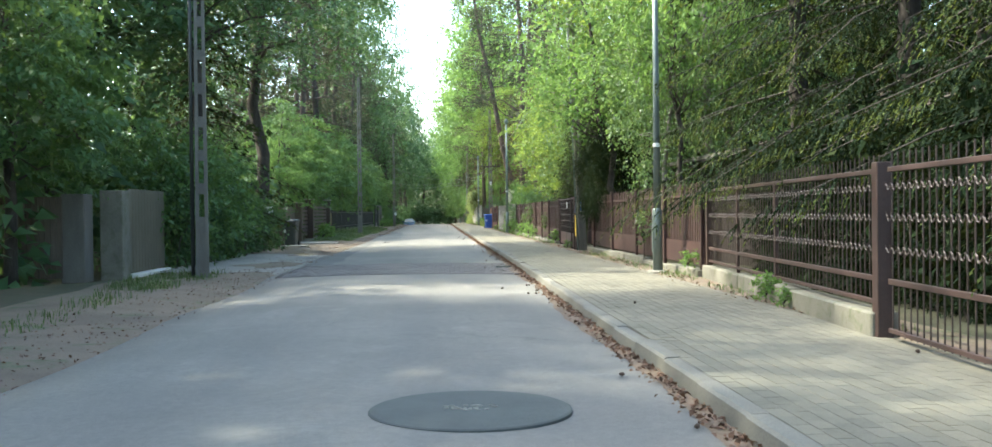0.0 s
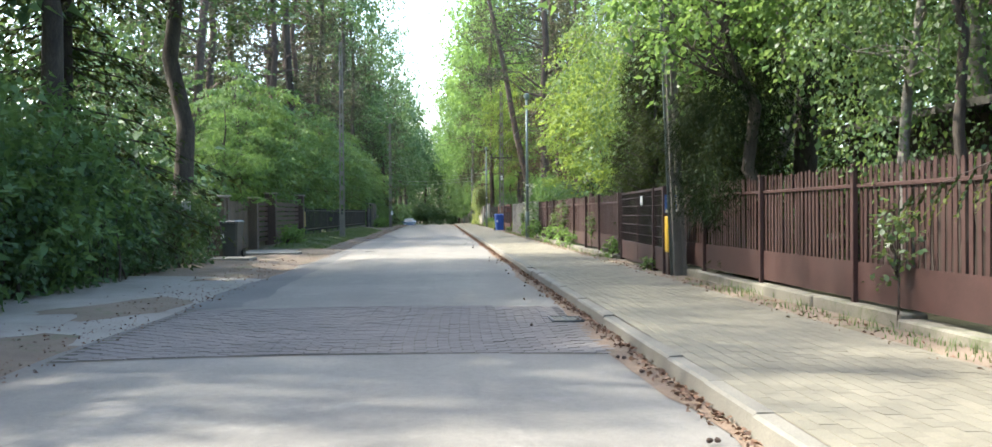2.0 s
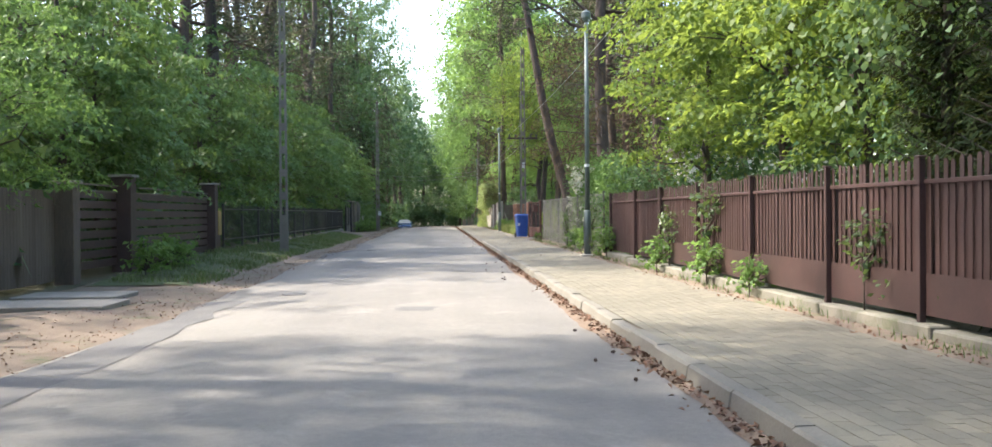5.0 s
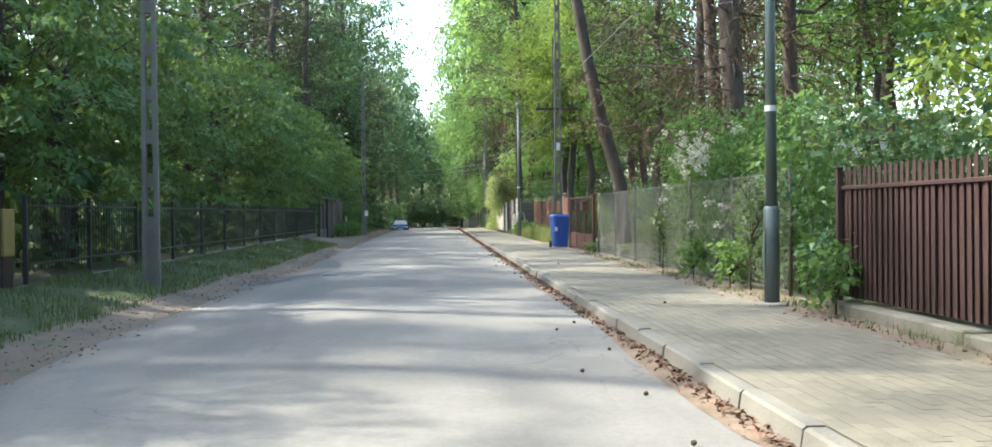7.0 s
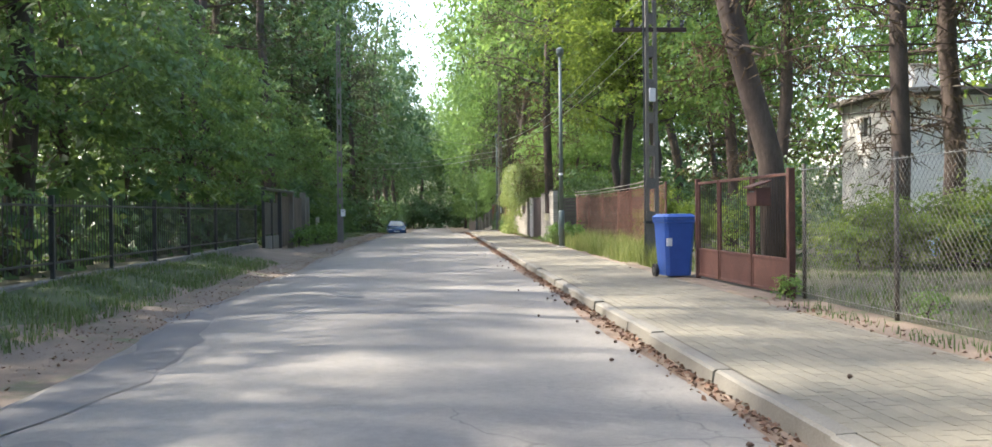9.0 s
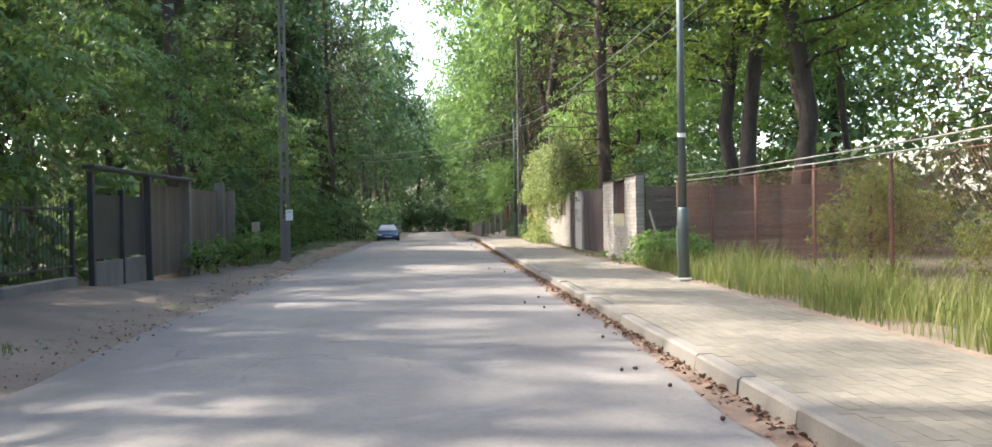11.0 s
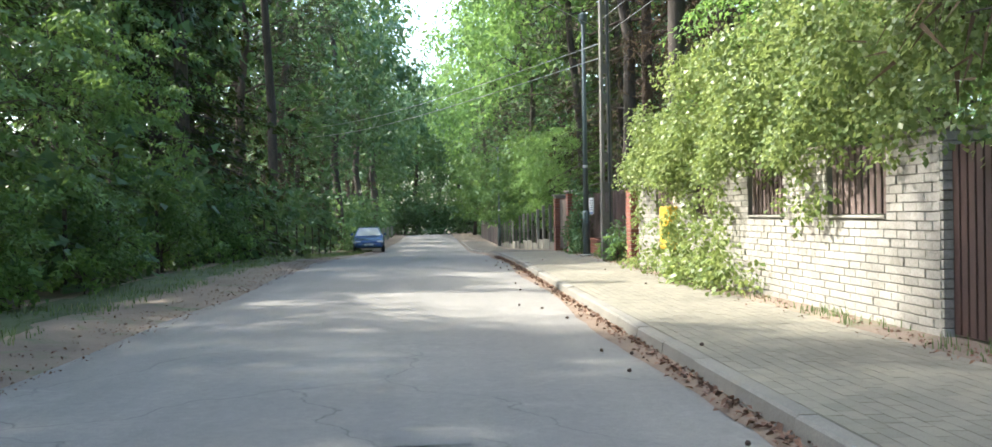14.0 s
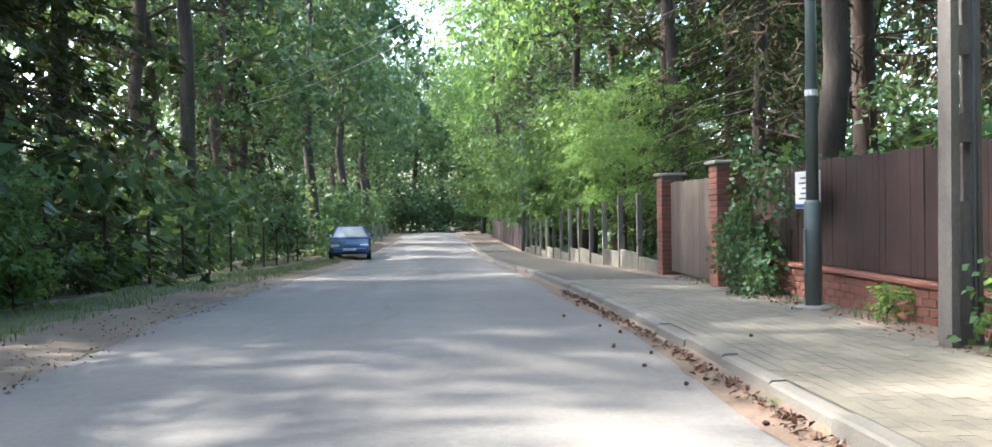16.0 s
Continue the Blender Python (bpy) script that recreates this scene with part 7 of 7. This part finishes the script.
woods("far_woods", "low dark understorey deep in the woods", [(-30, -13, 60, 240, 0, 5), (13, 26, 104, 240, 0, 5), (-60, 60, 246, 262, -2, 12)], 1300, 0.62, LEAF_DARK, 89, 20, 1.9)
# out of view behind the camera, added only to hold back sky light
woods("far_woods", "unseen woods added behind the start to close off light", [(-20, -4, -34, -22, 0, 13), (4, 22, -34, -22, 0, 13)], 260, 0.7, LEAF_DARK, 83, 16, 1.8)


def blades(name, label, spots, n, h, mat, seed, width=0.012):
    """Grass blades scattered over stretches (x0, x1, y0, y1, share)."""
    r = np.random.default_rng(seed)
    tot = sum(s[4] for s in spots)
    c = []
    for x0, x1, y0, y1, sh in spots:
        k = int(n * sh / tot)
        x, y = r.uniform(x0, x1, k), r.uniform(y0, y1, k)
        keep = np.sin(x * 3.1 + 1.3 * np.sin(y * 1.7)) + np.sin(y * 2.3 + x) + r.normal(0, 0.9, k) > -0.6
        c.append(np.stack([x, y, np.array([ground_z(a, b) for a, b in zip(x, y)])], 1)[keep])
    c = np.concatenate(c)
    k = len(c)
    hh = h * r.uniform(0.35, 1.2, k) * (1 + 0.3 * np.sin(c[:, 1] * 2.7 + 2 * np.sin(c[:, 1] * 0.9)) + 0.25 * np.sin(c[:, 0] * 6 + c[:, 1] * 5.1))
    a = r.uniform(0, 2 * math.pi, k)
    d = np.stack([np.cos(a), np.sin(a), np.zeros(k)], 1)
    lean = r.uniform(0.1, 0.7, k)[:, None]
    side = np.stack([-np.sin(a), np.cos(a), np.zeros(k)], 1) * width
    top = c + d * lean * hh[:, None] + np.array([0, 0, 1]) * hh[:, None]
    mid = c + d * lean * 0.3 * hh[:, None] + np.array([0, 0, 0.6]) * hh[:, None]
    v = np.stack([c - side, c + side, mid + side * 0.8, mid - side * 0.8, top + side * 0.15, top - side * 0.15], 1).reshape(-1, 3)
    b = np.arange(k)[:, None] * 6
    q = np.concatenate([b + np.array([0, 1, 2, 3]), b + np.array([3, 2, 4, 5])])
    return tagged(part(name, array_mesh(name, v, q, mat), mat), label, "grass", kind="stuff")


blades("grass", "uneven green verge grass before the fences", [(-5.3, -3.7, 44, 60, 14), (-5.2, -3.6, 60, 78, 18), (-5.0, -4.0, 93.5, 98, 4), (-5.0, -3.9, 97, 121, 4), (-5.0, -3.6, 121, 150, 7), (-5.3, -4.3, 16, 20, 2), (-4.8, -4.1, 8, 20, 2)], 46000, 0.095, GRASS, 91, 0.006)
blades("long_grass", "tall pale green grass below the mesh fence", [(3.65, 4.95, 74.2, 88.6, 10), (3.8, 4.3, 72.4, 74.2, 1)], 15000, 0.36, LONG_GRASS, 92, 0.005)
blades("weeds", "thin dry grass along the fence foot", [(3.55, 3.95, 8, 26, 6), (3.6, 3.95, 33, 65, 10), (3.55, 3.9, 88.8, 111, 8), (4.2, 9, 56, 72, 6), (3.6, 3.9, 111, 121, 3)], 9000, 0.07, GRASS, 93, 0.005)

blades("garden_grass", "thin green grass on the shaded garden ground", [(4.25, 10, 56, 76, 10)], 12000, 0.08, GRASS, 94, 0.007)
wr = np.random.default_rng(95)
weed = tree("weed", "leafy green weed rooted at the fence foot", "weed", 45, 0.5, 0.01, (0.34, 0.34, 0.30, 0.34), 0.085, LEAF_LIGHT, BARK, 26, 13, 0.14, limbs=5, low=-0.95, shell=0.3)
vetch = tree("weed", "dusty green creeper climbing the fence", "weed", 46, 1.1, 0.01, (0.14, 0.55, 0.55, 0.62), 0.075, LEAF_IVY, BARK, 22, 9, 0.15, limbs=3, low=-0.95, shell=0.3)
place(weed, [(3.86, 15.5, 0, 0.5, 0.25), (3.55, 10.3, 40, 0.4, 0.12), (3.6, 11.0, 80, 0.6, 0.12), (3.66, 28.3, 0, 0.45, 0.12), (3.88, 33.0, 60, 0.8, 0.12), (3.75, 41.0, 0, 1.1, 0.14), (3.72, 44.0, 50, 1.0, 0.14), (3.72, 39.0, 20, 0.8, 0.14),
             (3.85, 49.8, 80, 1.2, 0.14), (3.9, 53.5, 10, 1.1, 0.14), (3.95, 55.6, 70, 1.0, 0.14), (3.85, 65.6, 0, 0.5, 0.13), (4.3, 63.2, 20, 0.5, 0.14), (3.78, 89.2, 0, 0.35, 0.12), (3.76, 90.4, 90, 0.25, 0.12), (3.78, 91.8, 10, 0.3, 0.12),
             (3.9, 86.2, 0, 1.0, 0.14), (3.9, 86.8, 80, 1.1, 0.14), (3.9, 87.4, 30, 1.1, 0.14), (3.85, 88.0, 30, 1.0, 0.14), (4.2, 85.5, 0, 1.0, 0.14), (4.2, 86.6, 0, 1.2, 0.14), (-4.4, 95.4, 0, 1.3), (-4.6, 96.6, 60, 1.4), (-4.65, 88.9, 10, 1.2), (-4.6, 90.4, 80, 1.3), (-4.5, 92.2, 30, 1.3), (-4.55, 93.4, 120, 1.4), (-5.0, 45.2, 30, 1.3), (-5.0, 46.6, 90, 1.3), (-5.1, 47.8, 0, 1.2), (3.7, 111.4, 0, 1.0, 0.12), (3.75, 113.6, 0, 0.6, 0.12)])
place(vetch, [(3.98, 19.4, 180, 1.0, 0.25), (3.9, 36.2, 0, 0.9, 0.25), (3.86, 41.4, 0, 1.3, 0.25), (3.88, 43.8, 180, 1.0, 0.25), (4.02, 53.0, 0, 1.3, 0.2), (4.06, 58.2, 180, 1.1, 0.2)])
place(weed, [(-6.0 + wr.uniform(-0.6, 1.0), y, wr.uniform(0, 360), wr.uniform(0.9, 1.7)) for y in np.arange(98, 128, 1.1)])
discard(weed, vetch)


def crumbs(name, label, n, spots, size, mat, seed, zfun):
    """Fallen leaves and needles lying on the ground."""
    r = np.random.default_rng(seed)
    c, tot = [], sum(s[4] for s in spots)
    for x0, x1, y0, y1, sh in spots:
        k = int(n * sh / tot)
        y = r.uniform(y0, y1, k)
        u = r.beta(2.2, 1.2, k)
        x = x0 + (x1 - x0) * u
        keep = np.sin(y * 1.3) + np.sin(y * 3.7 + 2) + r.normal(0, 1.0, k) > -1.1
        c.append(np.stack([x, y], 1)[keep])
    c = np.concatenate(c)
    z = np.array([zfun(a, b) for a, b in c]) + r.uniform(0.004, 0.03, len(c))
    pos = np.column_stack([c, z])
    ax = r.normal(0, 1, pos.shape) * [1, 1, 0.35]
    up = r.normal(0, 0.5, pos.shape) + [0, 0, 1]
    v, q = leaf_quads(pos, size * r.uniform(0.5, 1.6, len(pos)), ax, up, 0.55, 0.2)
    return tagged(part(name, array_mesh(name, v, q, mat), mat), label, "litter", kind="stuff")


def kerb_foot(u, y):
    return road_z(min(KX(y) - 0.01, KX(y) + u), y)


s = Shape()
vs, ys = [], np.arange(0, 125, 0.35)
for y in ys:
    w = 0.13 + 0.06 * math.sin(y * 0.7) + 0.05 * noise.noise((y * 1.7, 0, 3)) + (0.05 if 17 < y < 30 or y > 85 else 0)
    vs += [(KX(y) - max(0.05, w), y, road_z(KX(y) - w, y) + 0.005), (KX(y) + 0.02, y, road_z(KX(y), y) + 0.022)]
s.add(vs, [(j * 2, j * 2 + 1, j * 2 + 3, j * 2 + 2) for j in range(len(ys) - 1)])
tagged(part("gutter_dirt", s, worn("gutter_soil", (0.13, 0.090, 0.060), (0.235, 0.168, 0.117), 3.0, 50, 0.95, stain=(0.085, 0.055, 0.038), bump=0.9)), "strip of brown dirt along the kerb foot", "dirt", kind="structure")
r = np.random.default_rng(101)
n = 9000
ly = r.uniform(0, 120, n)
lk = np.array([KX(y) for y in ly])
lx = lk - np.abs(r.normal(0, 0.075, n)) + 0.02
lz = np.array([road_z(min(a, b), y) for a, b, y in zip(lx, lk, ly)]) + r.uniform(0.012, 0.045, n)
v, q = leaf_quads(np.column_stack([lx, ly, lz]), 0.042 * r.uniform(0.5, 1.6, n), r.normal(0, 1, (n, 3)) * [1, 1, 0.4], r.normal(0, 0.5, (n, 3)) + [0, 0, 1], 0.6, 0.2)
tagged(part("gutter_litter", array_mesh("gutter_litter", v, q, LITTER), LITTER), "brown leaf litter and needles in the gutter", "litter", kind="stuff")
crumbs("fence_litter", "dry leaves blown against the fence foot", 3800, [(3.35, 3.85, 8, 66, 10), (3.3, 3.85, 88, 121, 7)], 0.035, LITTER, 102, lambda a, b: P(b) + 0.125)
crumbs("verge_litter", "reddish needles and leaves on the verge", 9000, [(-4.6, -2.9, 2, 56, 10), (-4.0, -2.85, 56, 125, 12)], 0.028, LITTER, 103, lambda a, b: max(ground_z(a, b), P(b) - 0.02))
s = Shape()
for i in range(120):
    y, k = r.uniform(4, 118), r.random()
    x = KX(y) - abs(r.normal(0, 0.35)) if k < 0.9 else r.uniform(1.9, 3.6)
    z = road_z(x, y) + 0.016 if k < 0.9 else P(y) + 0.135
    a = r.uniform(0, 6.28)
    d = Vector((math.cos(a), math.sin(a), 0)) * 0.020
    c = Vector((x, y, z + 0.006))
    s.tube([c - d, c - d * 0.4, c + d * 0.5, c + d], [0.005, 0.016, 0.012, 0.004], 6)
tagged(part("pine_cones", s, CONE), "small dark pine cones scattered on the ground", "pine cones", kind="stuff")

# ---- pavement blocks ----
BLOCK = shared("paving_block", Shape().box(0.001, 0.1025, 0.001, 0.204, -0.05, 0.0, 0.003), PAVER_PIECE)
pv, pq, made = [], [], 0
r = np.random.default_rng(111)
for j in range(-12, 590):
    for i in range(18):
        y = j * 0.205 + (0.1025 if i % 2 else 0)
        x = KX(y) + 0.152 + i * 0.1035
        if x > 3.62 + 0.05 * math.sin(y * 0.8):
            continue
        z = P(y) + 0.1225 + 0.0012 * math.sin(y * 0.9 + i * 0.3) + r.normal(0, 0.0005)
        if 90 <= j < 107:
            put("paving_block", BLOCK, pavement, x, y, z)
            made += 1
            continue
        tx, ty = r.normal(0, 0.0004, 2)
        k = len(pv)
        pv += [(x + .0025, y + .0025, z - tx - ty), (x + .101, y + .0025, z + tx - ty), (x + .101, y + .2025, z + tx + ty), (x + .0025, y + .2025, z - tx + ty),
               (x + .001, y + .001, z - .009), (x + .1025, y + .001, z - .009), (x + .1025, y + .204, z - .009), (x + .001, y + .204, z - .009)]
        pq += [(k, k + 1, k + 2, k + 3), (k, k + 4, k + 5, k + 1), (k + 1, k + 5, k + 6, k + 2), (k + 2, k + 6, k + 7, k + 3), (k + 3, k + 7, k + 4, k)]
tagged(part("paving_blocks", array_mesh("paving_blocks", pv, pq, PAVER, True), PAVER, pavement), kind="stuff")
